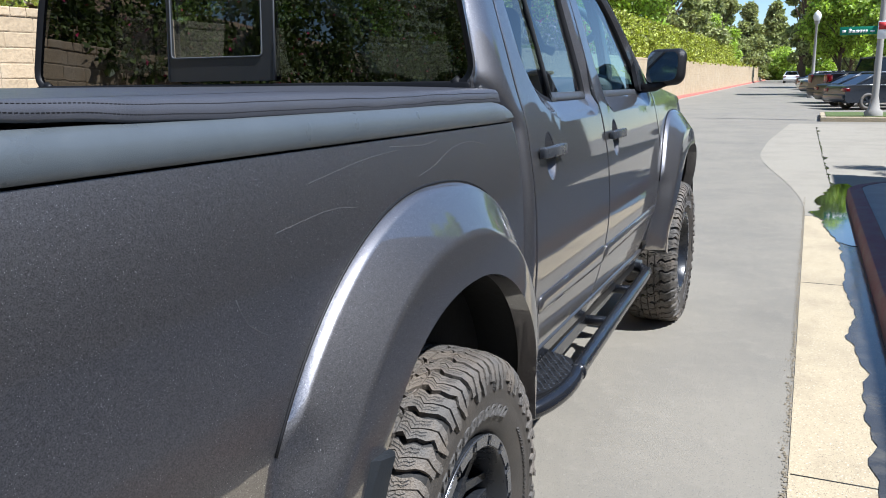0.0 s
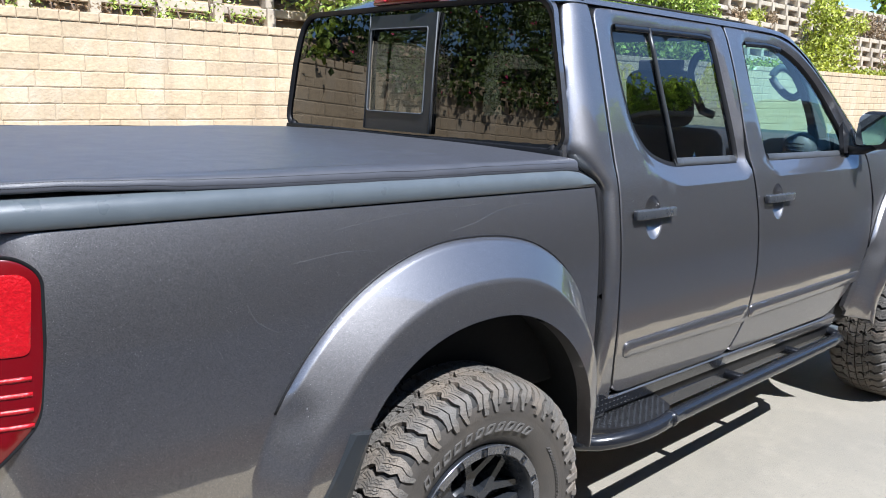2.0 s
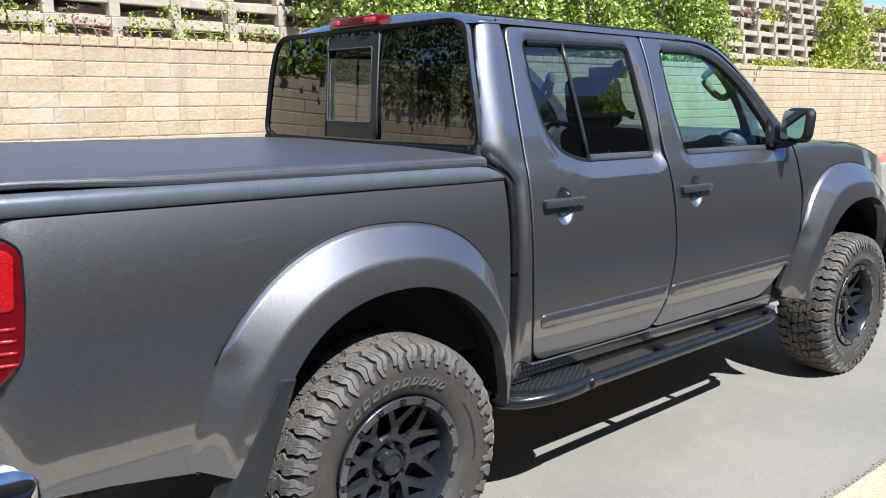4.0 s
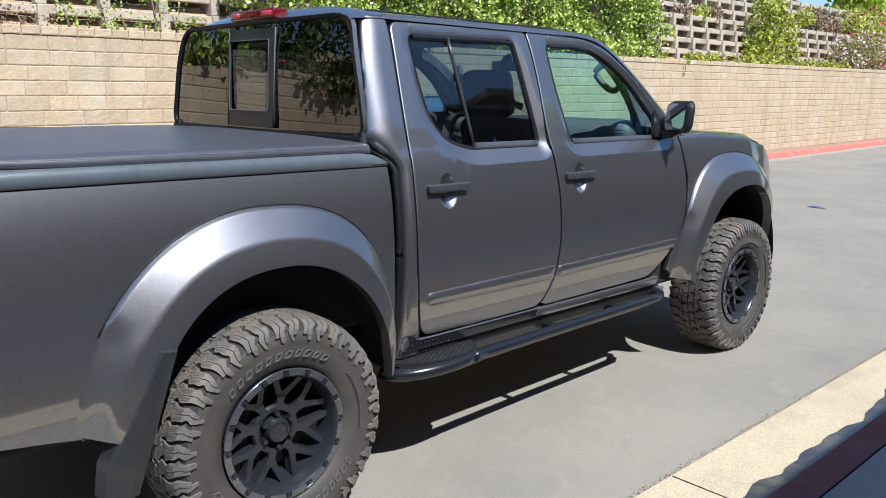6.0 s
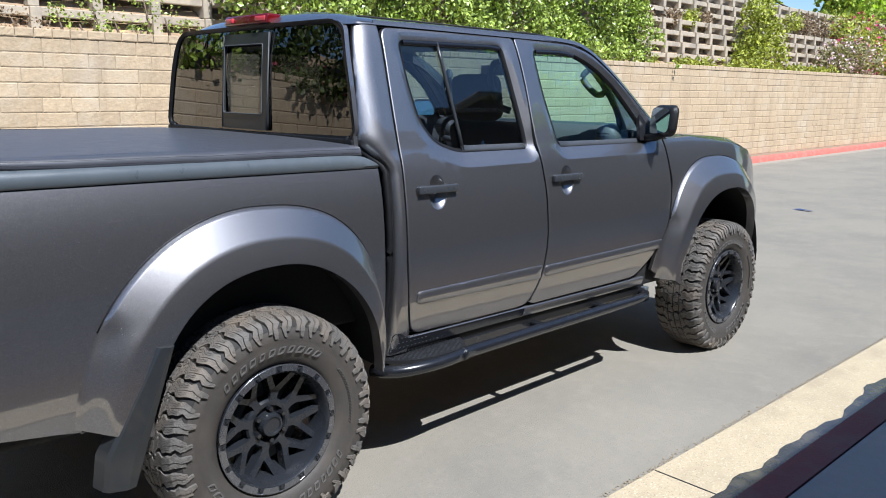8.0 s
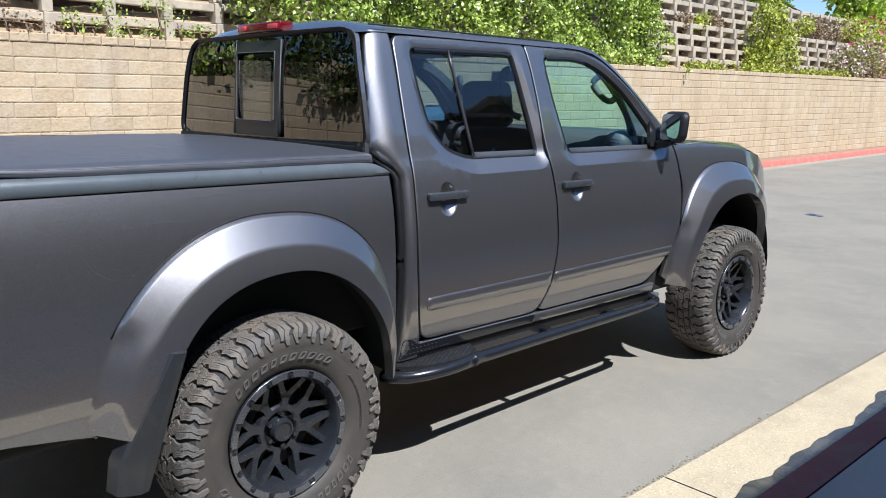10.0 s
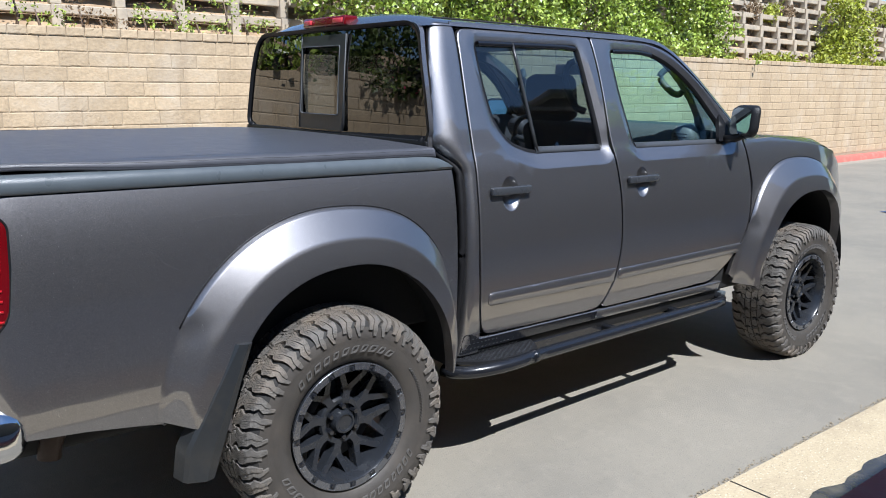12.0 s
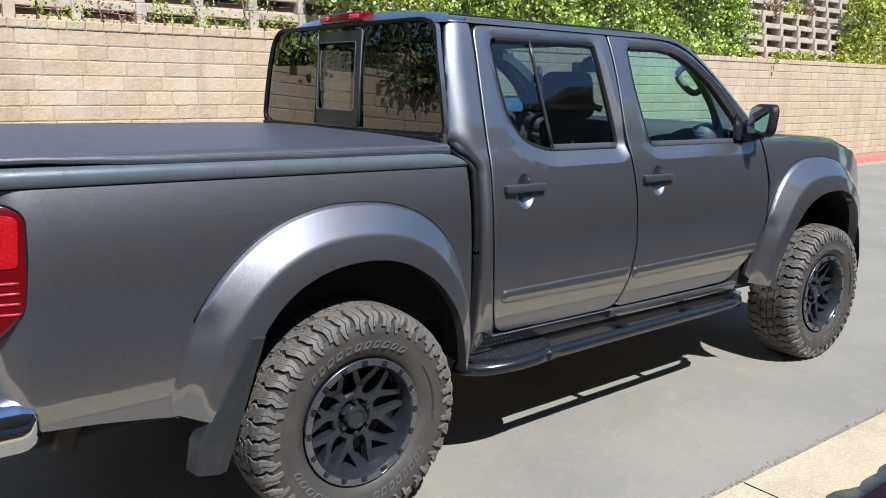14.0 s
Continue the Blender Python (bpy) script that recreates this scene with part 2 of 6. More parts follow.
DIRT = material("dry_slope_soil", (0.36, 0.25, 0.15), 0.95, var=0.3, scale=9, bump=0.9, bump_scale=14, second=(0.22, 0.15, 0.09), mix_scale=2)
IVY = leaf("ivy_leaf", (0.27, 0.34, 0.07), 0.32, 0.85, share=0.2)
BUSH = leaf("yellow_green_leaf", (0.33, 0.35, 0.06))
PINE = leaf("pine_needle", (0.33, 0.35, 0.15), 0.7, 0.6, (1.1, 1.15, 0.7), 0.35)
TREE = leaf("tree_leaf", (0.36, 0.46, 0.09), 0.5, 0.6, (1.25, 1.35, 0.5), 0.42)
PINKFL = material("pale_pink_flower", (0.66, 0.47, 0.48), 0.7, var=0.2, scale=6, bump=0, island=0.3)
REDFL = material("magenta_flower", (0.55, 0.03, 0.12), 0.6, var=0.2, scale=6, bump=0, island=0.3)
BARK = material("bark", (0.13, 0.09, 0.06), 0.9, var=0.3, scale=12, bump=0.8, bump_scale=30)
DRY = leaf("dry_twigs", (0.24, 0.17, 0.10), 0.9, 0.4, (1, 1, 1), 0.2)
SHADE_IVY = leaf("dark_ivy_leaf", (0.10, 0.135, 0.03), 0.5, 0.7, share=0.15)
OLEANDER = leaf("grey_green_leaf", (0.24, 0.22, 0.11), 0.6, 0.5)
GRASS = material("lawn", (0.075, 0.12, 0.025), 0.8, var=0.4, scale=30, bump=0.6, bump_scale=60, second=(0.11, 0.12, 0.04), mix_scale=3)
STUCCO = material("brown_stucco", (0.15, 0.13, 0.105), 0.9, var=0.12, scale=10, bump=0.3, bump_scale=60)


def chips(m, scale, color, size, share):
    """Scattered pale or dark grains over a ground surface."""
    n, l = m.node_tree.nodes, m.node_tree.links
    p = n["Principled BSDF"]
    src = p.inputs["Base Color"].links[0].from_socket
    g = n.new("ShaderNodeNewGeometry")
    v = n.new("ShaderNodeTexVoronoi")
    v.inputs["Scale"].default_value = scale
    l.new(g.outputs["Position"], v.inputs["Vector"])
    r = n.new("ShaderNodeMapRange")
    r.inputs[1].default_value, r.inputs[2].default_value = size, size * 1.6
    r.inputs[3].default_value, r.inputs[4].default_value = 1.0, 0.0
    l.new(v.outputs["Distance"], r.inputs[0])
    k = n.new("ShaderNodeMath")
    k.operation = "LESS_THAN"
    k.inputs[1].default_value = share
    l.new(v.outputs["Color"], k.inputs[0])
    f = n.new("ShaderNodeMath")
    f.operation = "MULTIPLY"
    l.new(r.outputs[0], f.inputs[0])
    l.new(k.outputs[0], f.inputs[1])
    mx = n.new("ShaderNodeMixRGB")
    l.new(f.outputs[0], mx.inputs[0])
    l.new(src, mx.inputs[1])
    mx.inputs[2].default_value = (*color, 1)
    l.new(mx.outputs[0], p.inputs["Base Color"])


def streaks(m, color, amount, stretch=(1.0, 1.6, 0.16), scale=1.6, lo=0.5):
    """Stains with uneven edges, drawn out along one direction or spread evenly."""
    n, l = m.node_tree.nodes, m.node_tree.links
    p = n["Principled BSDF"]
    src = p.inputs["Base Color"].links[0].from_socket
    g = n.new("ShaderNodeNewGeometry")
    mp = n.new("ShaderNodeMapping")
    mp.inputs["Scale"].default_value = stretch
    l.new(g.outputs["Position"], mp.inputs["Vector"])
    t = n.new("ShaderNodeTexNoise")
    t.inputs["Scale"].default_value = scale
    t.inputs["Detail"].default_value = 8
    t.inputs["Roughness"].default_value = 0.7
    l.new(mp.outputs[0], t.inputs["Vector"])
    r = n.new("ShaderNodeMapRange")
    r.inputs[1].default_value, r.inputs[2].default_value = lo, lo + 0.22
    r.inputs[3].default_value, r.inputs[4].default_value = 0.0, amount
    l.new(t.outputs[0], r.inputs[0])
    mx = n.new("ShaderNodeMixRGB")
    l.new(r.outputs[0], mx.inputs[0])
    l.new(src, mx.inputs[1])
    mx.inputs[2].default_value = (*color, 1)
    l.new(mx.outputs[0], p.inputs["Base Color"])


streaks(ASPHALT, (0.155, 0.142, 0.118), 0.55, (1.0, 0.35, 1.0), 1.3)
streaks(ASPHALT, (0.27, 0.245, 0.20), 0.5, (1.0, 1.0, 1.0), 7.0, 0.52)
streaks(CONCRETE, (0.25, 0.20, 0.135), 0.5, (1.0, 0.6, 1.0), 3.5, 0.5)
streaks(BLOCK, (0.27, 0.19, 0.115), 0.5)
streaks(BLOCKS, (0.27, 0.19, 0.115), 0.5)
chips(ASPHALT, 70, (0.27, 0.25, 0.21), 0.14, 0.3)
chips(ASPHALT, 110, (0.15, 0.14, 0.12), 0.2, 0.4)
chips(CONCRETE, 110, (0.20, 0.165, 0.12), 0.2, 0.4)
chips(CONCRETE, 80, (0.55, 0.48, 0.36), 0.2, 0.4)
chips(DRIVE, 90, (0.20, 0.18, 0.15), 0.2, 0.4)

# ---- mesh helpers ----
def link(name, me, mat, parent=None, label="", smooth=True):
    me.materials.append(mat)
    if smooth:
        for p in me.polygons:
            p.use_smooth = True
    ob = new(name, me)
    if parent:
        ob.parent = parent
    if label:
        ob["label"] = label
    return ob


def part(name, bm, mat, parent=None, label="", smooth=True):
    me = bpy.data.meshes.new(name)
    bmesh.ops.recalc_face_normals(bm, faces=bm.faces)
    bm.to_mesh(me)
    bm.free()
    return link(name, me, mat, parent, label, smooth)


def raw(name, verts, faces, mat, parent=None, label="", smooth=True):
    me = bpy.data.meshes.new(name)
    me.from_pydata([tuple(v) for v in verts], [], [tuple(f) for f in faces])
    me.update()
    return link(name, me, mat, parent, label, smooth)


def auto_sharp(ob, deg=35):
    ob.data.set_sharp_from_angle(angle=radians(deg))
    return ob


def box(x0, x1, y0, y1, z0, z1, bevel=0.0, seg=2):
    bm = bmesh.new()
    bmesh.ops.create_cube(bm, size=1, matrix=Matrix.Translation(((x0 + x1) / 2, (y0 + y1) / 2, (z0 + z1) / 2)) @ Matrix.Diagonal((x1 - x0, y1 - y0, z1 - z0, 1)))
    if bevel:
        bmesh.ops.bevel(bm, geom=bm.edges[:], offset=bevel, segments=seg, affect="EDGES", profile=0.5)
    return bm


def tube(path, r, seg=12, close=False, ends=True):
    """Swept round bar along a list of points."""
    pts = [Vector(p) for p in path]
    k = len(pts)
    verts, faces = [], []
    up = Vector((0, 0, 1))
    for i, p in enumerate(pts):
        a = pts[(i - 1) % k] if (close or i) else pts[0]
        b = pts[(i + 1) % k] if (close or i < k - 1) else pts[-1]
        d = (b - a).normalized()
        u = d.cross(up)
        if u.length < 1e-3:
            u = d.cross(Vector((0, 1, 0)))
        u.normalize()
        v = u.cross(d)
        rr = float(r[i] if isinstance(r, (list, tuple)) else r)
        for j in range(seg):
            an = 2 * math.pi * j / seg
            verts.append(p + rr * (math.cos(an) * u + math.sin(an) * v))
    rows = k if close else k - 1
    for i in range(rows):
        for j in range(seg):
            a, b = i * seg + j, i * seg + (j + 1) % seg
            c, d = ((i + 1) % k) * seg + (j + 1) % seg, ((i + 1) % k) * seg + j
            faces.append((a, b, c, d))
    if ends and not close:
        faces.append(tuple(range(seg))[::-1])
        faces.append(tuple((k - 1) * seg + j for j in range(seg)))
    return verts, faces


def arc(cx, cy, r, a0, a1, n):
    return [(cx + r * math.cos(radians(a0 + (a1 - a0) * i / n)), cy + r * math.sin(radians(a0 + (a1 - a0) * i / n))) for i in range(n + 1)]


def smooth_line(pts, step=0.03, close=False):
    """Catmull-Rom through the points at about that step."""
    out = []
    k = len(pts)
    P = [np.array(p, float) for p in pts]
    for i in range(k if close else k - 1):
        p0 = P[(i - 1) % k] if (close or i) else P[0]
        p1, p2 = P[i], P[(i + 1) % k]
        p3 = P[(i + 2) % k] if (close or i + 2 < k) else P[-1]
        m = max(1, int(np.linalg.norm(p2 - p1) / step))
        for j in range(m):
            t = j / m
            out.append(tuple(0.5 * (2 * p1 + (p2 - p0) * t + (2 * p0 - 5 * p1 + 4 * p2 - p3) * t * t + (3 * p1 - p0 - 3 * p2 + p3) * t ** 3)))
    if not close:
        out.append(tuple(P[-1]))
    return out


def rounded(pts, r, n=5):
    """Closed polygon with its corners rounded; r is one radius or one per corner."""
    out = []
    k = len(pts)
    for i in range(k):
        ri = r[i] if isinstance(r, (list, tuple)) else r
        p, a, b = np.array(pts[i], float), np.array(pts[i - 1], float), np.array(pts[(i + 1) % k], float)
        da, db = a - p, b - p
        la, lb = np.linalg.norm(da), np.linalg.norm(db)
        d = min(ri, la * 0.45, lb * 0.45)
        p0, p2 = p + da / la * d, p + db / lb * d
        for j in range(n + 1):
            t = j / n
            out.append(tuple((1 - t) ** 2 * p0 + 2 * t * (1 - t) * p + t * t * p2))
    return out


def dense(loop, step):
    out = []
    k = len(loop)
    for i in range(k):
        a, b = np.array(loop[i], float), np.array(loop[(i + 1) % k], float)
        m = max(1, int(np.ceil(np.linalg.norm(b - a) / step)))
        out += [tuple(a + (b - a) * j / m) for j in range(m)]
    return out


def inside(P, loop):
    """Which of the points lie in the polygon."""
    L = np.array(loop)
    x, y = P[:, 0][:, None], P[:, 1][:, None]
    x0, y0 = L[:, 0][None], L[:, 1][None]
    x1, y1 = np.roll(L[:, 0], -1)[None], np.roll(L[:, 1], -1)[None]
    cross = ((y0 > y) != (y1 > y)) & (x < (x1 - x0) * (y - y0) / (y1 - y0 + 1e-12) + x0)
    return cross.sum(1) % 2 == 1


def area(loop):
    L = np.array(loop)
    return 0.5 * np.sum(L[:, 0] * np.roll(L[:, 1], -1) - np.roll(L[:, 0], -1) * L[:, 1])


def inset(loop, d):
    L = np.array(loop)
    t = np.roll(L, -1, 0) - np.roll(L, 1, 0)
    t /= np.linalg.norm(t, axis=1)[:, None] + 1e-9
    nrm = np.stack([-t[:, 1], t[:, 0]], 1) * (1 if area(loop) > 0 else -1)
    return [tuple(p) for p in L + nrm * d]


def sheet(outline, holes, surf, step=0.045, fold=0.02, lip=0.003, edge=0.006, rings=()):
    """A curved panel: outline and holes in a plane, surf(a, b) its place in space and its depth direction.
    The rim rolls over by lip and folds back by fold."""
    from mathutils.geometry import delaunay_2d_cdt
    loops = [dense(outline, step * 0.7)] + [dense(h, step * 0.7) for h in holes]
    V, E, rim = [], [], []
    for i, lp in enumerate(loops):
        o = len(V)
        V += lp
        E += [(o + j, o + (j + 1) % len(lp)) for j in range(len(lp))]
        rim.append((o, len(lp)))
    nrim = len(V)
    if edge:
        for i, lp in enumerate(loops):
            V += inset(lp, edge if i == 0 else -edge)
    for i, q in rings:
        V += inset(loops[i], -q)
    A = np.array(V)
    lo, hi = A.min(0), A.max(0)
    gx, gy = np.meshgrid(np.arange(lo[0] + step / 2, hi[0], step), np.arange(lo[1] + step / 2, hi[1], step))
    G = np.stack([gx.ravel(), gy.ravel()], 1)
    keep = inside(G, loops[0])
    for h in loops[1:]:
        keep &= ~inside(G, h)
    G = G[keep]
    if len(G):
        d = np.sqrt(((G[:, None] - A[None]) ** 2).sum(2)).min(1)
        V += [tuple(p) for p in G[d > step * 0.5]]
    vs, _, fs, orig, _, _ = delaunay_2d_cdt([Vector(v) for v in V], E, [], 0, 1e-7)
    P = np.array([tuple(v) for v in vs])
    C = np.array([P[list(f)].mean(0) for f in fs])
    ok = inside(C, loops[0])
    for h in loops[1:]:
        ok &= ~inside(C, h)
    onrim = [any(o < nrim for o in og) if og else False for og in orig]
    verts = [surf(p[0], p[1], lip if r else 0.0) for p, r in zip(P, onrim)]
    faces = [tuple(f) for f, k in zip(fs, ok) if k]
    if fold:
        for (o, n), lp in zip(rim, loops):
            b = len(verts)
            verts += [surf(p[0], p[1], lip) for p in lp] + [surf(p[0], p[1], lip + fold) for p in lp]
            faces += [(b + j, b + (j + 1) % n, b + n + (j + 1) % n, b + n + j) for j in range(n)]
    return verts, faces


def ring(outer, inner, surf, d0, d1):
    """A flat strip between two loops with as many points each."""
    n = len(outer)
    verts = [surf(p[0], p[1], d0) for p in outer] + [surf(p[0], p[1], d1) for p in inner] + [surf(p[0], p[1], d1 + 0.015) for p in inner]
    faces = [(j, (j + 1) % n, n + (j + 1) % n, n + j) for j in range(n)] + [(n + j, n + (j + 1) % n, 2 * n + (j + 1) % n, 2 * n + j) for j in range(n)]
    return verts, faces


def revolve(profile, seg=64, axis="x", close=True):
    """Profile of (along the axis, radius) turned round the x axis."""
    verts, faces = [], []
    k = len(profile)
    for i in range(seg):
        a = 2 * math.pi * i / seg
        verts += [(x, r * math.cos(a), r * math.sin(a)) for x, r in profile]
    for i in range(seg):
        for j in range(k if close else k - 1):
            a, b = i * k + j, i * k + (j + 1) % k
            c, d = ((i + 1) % seg) * k + (j + 1) % k, ((i + 1) % seg) * k + j
            faces.append((a, b, c, d))
    return verts, faces


def join(*pieces):
    V, F = [], []
    for v, f in pieces:
        o = len(V)
        V += list(v)
        F += [tuple(i + o for i in q) for q in f]
    return V, F


def prism(loop, x0, x1, taper=1.0):
    """Polygon in (y, z) pushed from x0 to x1, with the far face drawn in by taper about its middle."""
    n = len(loop)
    c = np.mean(np.array(loop), 0)
    V = [(x0, p[0], p[1]) for p in loop] + [(x1, c[0] + (p[0] - c[0]) * taper, c[1] + (p[1] - c[1]) * taper) for p in loop]
    F = [(j, (j + 1) % n, n + (j + 1) % n, n + j) for j in range(n)] + [tuple(range(n)), tuple(range(n, 2 * n))[::-1]]
    return V, F


def empty(name, label, category, loc=(0, 0, 0), group=""):
    ob = new(name)
    ob.location = loc
    ob.empty_display_size = 0.1
    return tagged(ob, label, category, group)


# ---- ground ----
def rise(y):
    return 0.0125 * max(0.0, y - 14)


def strip(name, edges, z, mat, label, category, ys, kind="structure", thick=0.0):
    """Ground sheet between two lines x0(y), x1(y) at height z over the road."""
    V, F = [], []
    for y in ys:
        x0, x1 = edges(y)
        m = 6
        V += [(x0 + (x1 - x0) * i / m, y, rise(y) + z) for i in range(m + 1)]
    m = 7
    for i in range(len(ys) - 1):
        F += [(i * m + j, i * m + j + 1, (i + 1) * m + j + 1, (i + 1) * m + j) for j in range(m - 1)]
    return tagged(raw(name, V, F, mat), label, category, kind=kind)


YS = [-400, -100, -40] + list(np.arange(-20, 60, 1.0)) + list(np.arange(60, 420, 20.0))
strip("road", lambda y: (-400, 400), 0.0, ASPHALT, "weathered grey asphalt road in bright sun", "road", YS)

KERB_X, END_Y = 2.0, 9.7


def kerb_line(y):
    """Kerb face: straight, then turning away at the driveway."""
    return KERB_X + (max(0.0, y - END_Y + 0.8) ** 2) * 0.55


def apron_line(y):
    """Edge of the concrete: along the gutter, then bulging into the road before the driveway."""
    if y < 7.5:
        return 1.58
    t = min(1.0, (y - 7.5) / 8.0)
    return 1.58 - 0.85 * (t * t * (3 - 2 * t)) + max(0.0, y - 18) * 0.045


strip("gutter", lambda y: (apron_line(y), kerb_line(y)), 0.004, CONCRETE, "tan concrete gutter beside the asphalt", "gutter", list(np.arange(-12, 7.6, 0.3)))
strip("driveway_apron", lambda y: (apron_line(y), kerb_line(y) if y < 10.6 else 12.0), 0.004, DRIVE, "pale grey concrete driveway apron", "driveway", [7.51] + list(np.arange(7.8, 24.6, 0.3)))


def wet_edges(y):
    n1, n2 = noise.noise((0, y * 1.7, 0)), noise.noise((3, y * 7, 0))
    if y < 9.0:
        return kerb_line(y) - 0.14 - 0.05 * n1 - 0.03 * n2, kerb_line(y) - 0.002
    w = max(0.0, 0.008 + 0.06 * n1 + 0.03 * n2)
    mid = 1.9 + 0.06 * n1 - 0.012 * (y - 8)
    return mid - w, mid + w + 0.004


strip("wet_gutter_line", wet_edges, 0.008, WET, "dark wet streak of water in the gutter", "puddle", list(np.arange(-12, 23, 0.06)))


def pool_edges(y):
    n1, n2 = noise.noise((5, y * 1.9, 0)), noise.noise((8, y * 6, 0))
    w = 0.30 * math.sqrt(max(0.0, 1 - ((y - 8.2) / 2.3) ** 2)) * (1 + 0.35 * n1 + 0.2 * n2)
    return kerb_line(min(y, 9.2)) - w - 0.01, kerb_line(y) - 0.002 if y < 9.2 else kerb_line(9.2) - 0.01 + 0.6 * w


strip("puddle", pool_edges, 0.012, PUDDLE, "still puddle of water reflecting the sky beside the kerb", "puddle", list(np.arange(5.92, 10.5, 0.05)))


def kerb(name, side, y0, y1, mat, label):
    prof = [(0, -0.05), (0.012, 0.11), (0.03, 0.135), (0.06, 0.142), (0.16, 0.145), (0.16, -0.05)]
    ys = list(np.arange(y0, y1, 0.3)) + [y1]
    V, F = [], []
    k = len(prof)
    for y in ys:
        x = kerb_line(y) if side > 0 else -5.6
        V += [(x + side * px, y, rise(y) + pz) for px, pz in prof]
    for i in range(len(ys) - 1):
        F += [(i * k + j, i * k + j + 1, (i + 1) * k + j + 1, (i + 1) * k + j) for j in range(k - 1)]
    F += [tuple(range(k)), tuple((len(ys) - 1) * k + j for j in range(k))]
    return tagged(auto_sharp(raw(name, V, F, mat)), label, "kerb", kind="structure")


kerb("kerb_near", 1, -12, 11.2, REDKERB, "red-painted concrete kerb with worn paint")
kerb("kerb_far", -1, -40, 300, FADED, "faded red-painted kerb at the foot of the block wall")
strip("gutter_far", lambda y: (-5.6, -5.28), 0.004, DRIVE, "pale concrete gutter along the far kerb", "gutter", list(np.arange(-40, 300, 2.0)))
strip("sidewalk", lambda y: (min(kerb_line(y) + 0.165, 5.55), 9.6), 0.14, WALK, "grey concrete sidewalk in shade", "sidewalk", list(np.arange(-12, 11.0, 0.3)))

# ---- block wall ----
WALL_X, GRADE = -5.76, 0.011


def wall_top(y):
    return 2.125 + GRADE * y


V, F = [], []
for y in (-30, 300):
    zt = wall_top(y) - 0.02
    V += [(WALL_X - 0.19, y, -0.2), (WALL_X - 0.007, y, -0.2), (WALL_X - 0.007, y, zt), (WALL_X - 0.19, y, zt)]
F = [(0, 1, 5, 4), (1, 2, 6, 5), (2, 3, 7, 6), (3, 0, 4, 7), (0, 1, 2, 3), (4, 5, 6, 7)]
wall = tagged(raw("wall_west", V, F, MORTAR, smooth=False), "tan split block retaining wall with a cap course", "wall", kind="structure")

# ---- soil behind the wall ----
V, F = [], []
ys = list(np.arange(-30, 60, 0.35)) + list(np.arange(60, 300, 4.0))
xs = [WALL_X - 0.15, -6.4, -7.0, -7.6, -8.1, -8.6, -9.5, -12, -20, -60]
for y in ys:
    for i, x in enumerate(xs):
        h = wall_top(y) - 0.06 + max(0, -x - 6.0) * 0.03 + (0.07 * noise.noise((x * 1.3, y * 1.3, 0)) + 0.04 * noise.noise((x * 4, y * 4, 3)) if i else 0)
        if x < -8.3:
            h += min(1.9, (-x - 8.3) * 1.1)
        V.append((x, y, h))
k = len(xs)
for i in range(len(ys) - 1):
    F += [(i * k + j, i * k + j + 1, (i + 1) * k + j + 1, (i + 1) * k + j) for j in range(k - 1)]
tagged(raw("slope", V, F, DIRT), "dry brown soil slope behind the block wall", "slope", kind="structure")


# ---- leaves ----
def leaves(points, size, rng, flat=0.3, wide=0.6):
    """Folded diamond leaves at the points, turned at random."""
    n = len(points)
    P = np.array(points)
    d = rng.normal(size=(n, 3))
    d[:, 2] -= flat
    d /= np.linalg.norm(d, axis=1)[:, None]
    u = np.cross(d, rng.normal(size=(n, 3)))
    u /= np.linalg.norm(u, axis=1)[:, None]
    w = np.cross(d, u)
    s = (size * rng.uniform(0.6, 1.3, n))[:, None]
    V = np.stack([P, P + s * (0.5 * d + wide * 0.5 * u + 0.12 * w), P + s * d, P + s * (0.5 * d - wide * 0.5 * u + 0.12 * w)], 1).reshape(-1, 3)
    F = [(4 * i, 4 * i + 1, 4 * i + 2, 4 * i + 3) for i in range(n)]
    return V, F


def cloud(rng, clumps, per, spread):
    """Points scattered round clump centres, dense at the rim."""
    out = []
    for c, r in clumps:
        d = rng.normal(size=(per, 3))
        d /= np.linalg.norm(d, axis=1)[:, None]
        out.append(np.array(c) + d * (r * rng.uniform(spread, 1.0, (per, 1))) * np.array((1, 1, 0.85)))
    return np.concatenate(out)


def bush(name, clumps, per, size, mat, label, category, spread=0.55, seed=1, flower=None, fper=0, stem=True, group=""):
    rng = np.random.default_rng(seed)
    base = clumps[0][0]
    th = empty(name, label, category, (base[0], base[1], wall_top(base[1]) if base[0] < -5 else 0), group)
    off = -np.array(th.location)
    V, F = leaves(cloud(rng, clumps, per, spread) + off, size, rng)
    raw("foliage", V, F, mat, th, smooth=False)
    if stem:
        for c, r in clumps:
            b = Vector((c[0], c[1], th.location.z - 0.1)) - th.location
            raw("stem", *tube([b, (b + Vector(c) - th.location) / 2 + Vector((0.05, 0.04, 0)), Vector(c) - th.location], [0.03, 0.022, 0.01], 5), BARK, th)
    if flower:
        V, F = leaves(cloud(rng, [(c, r * 1.05) for c, r in clumps], fper, 0.85) + off, size * 0.8, rng)
        raw("blossom", V, F, flower, th, "small blossoms", smooth=False)
    return th


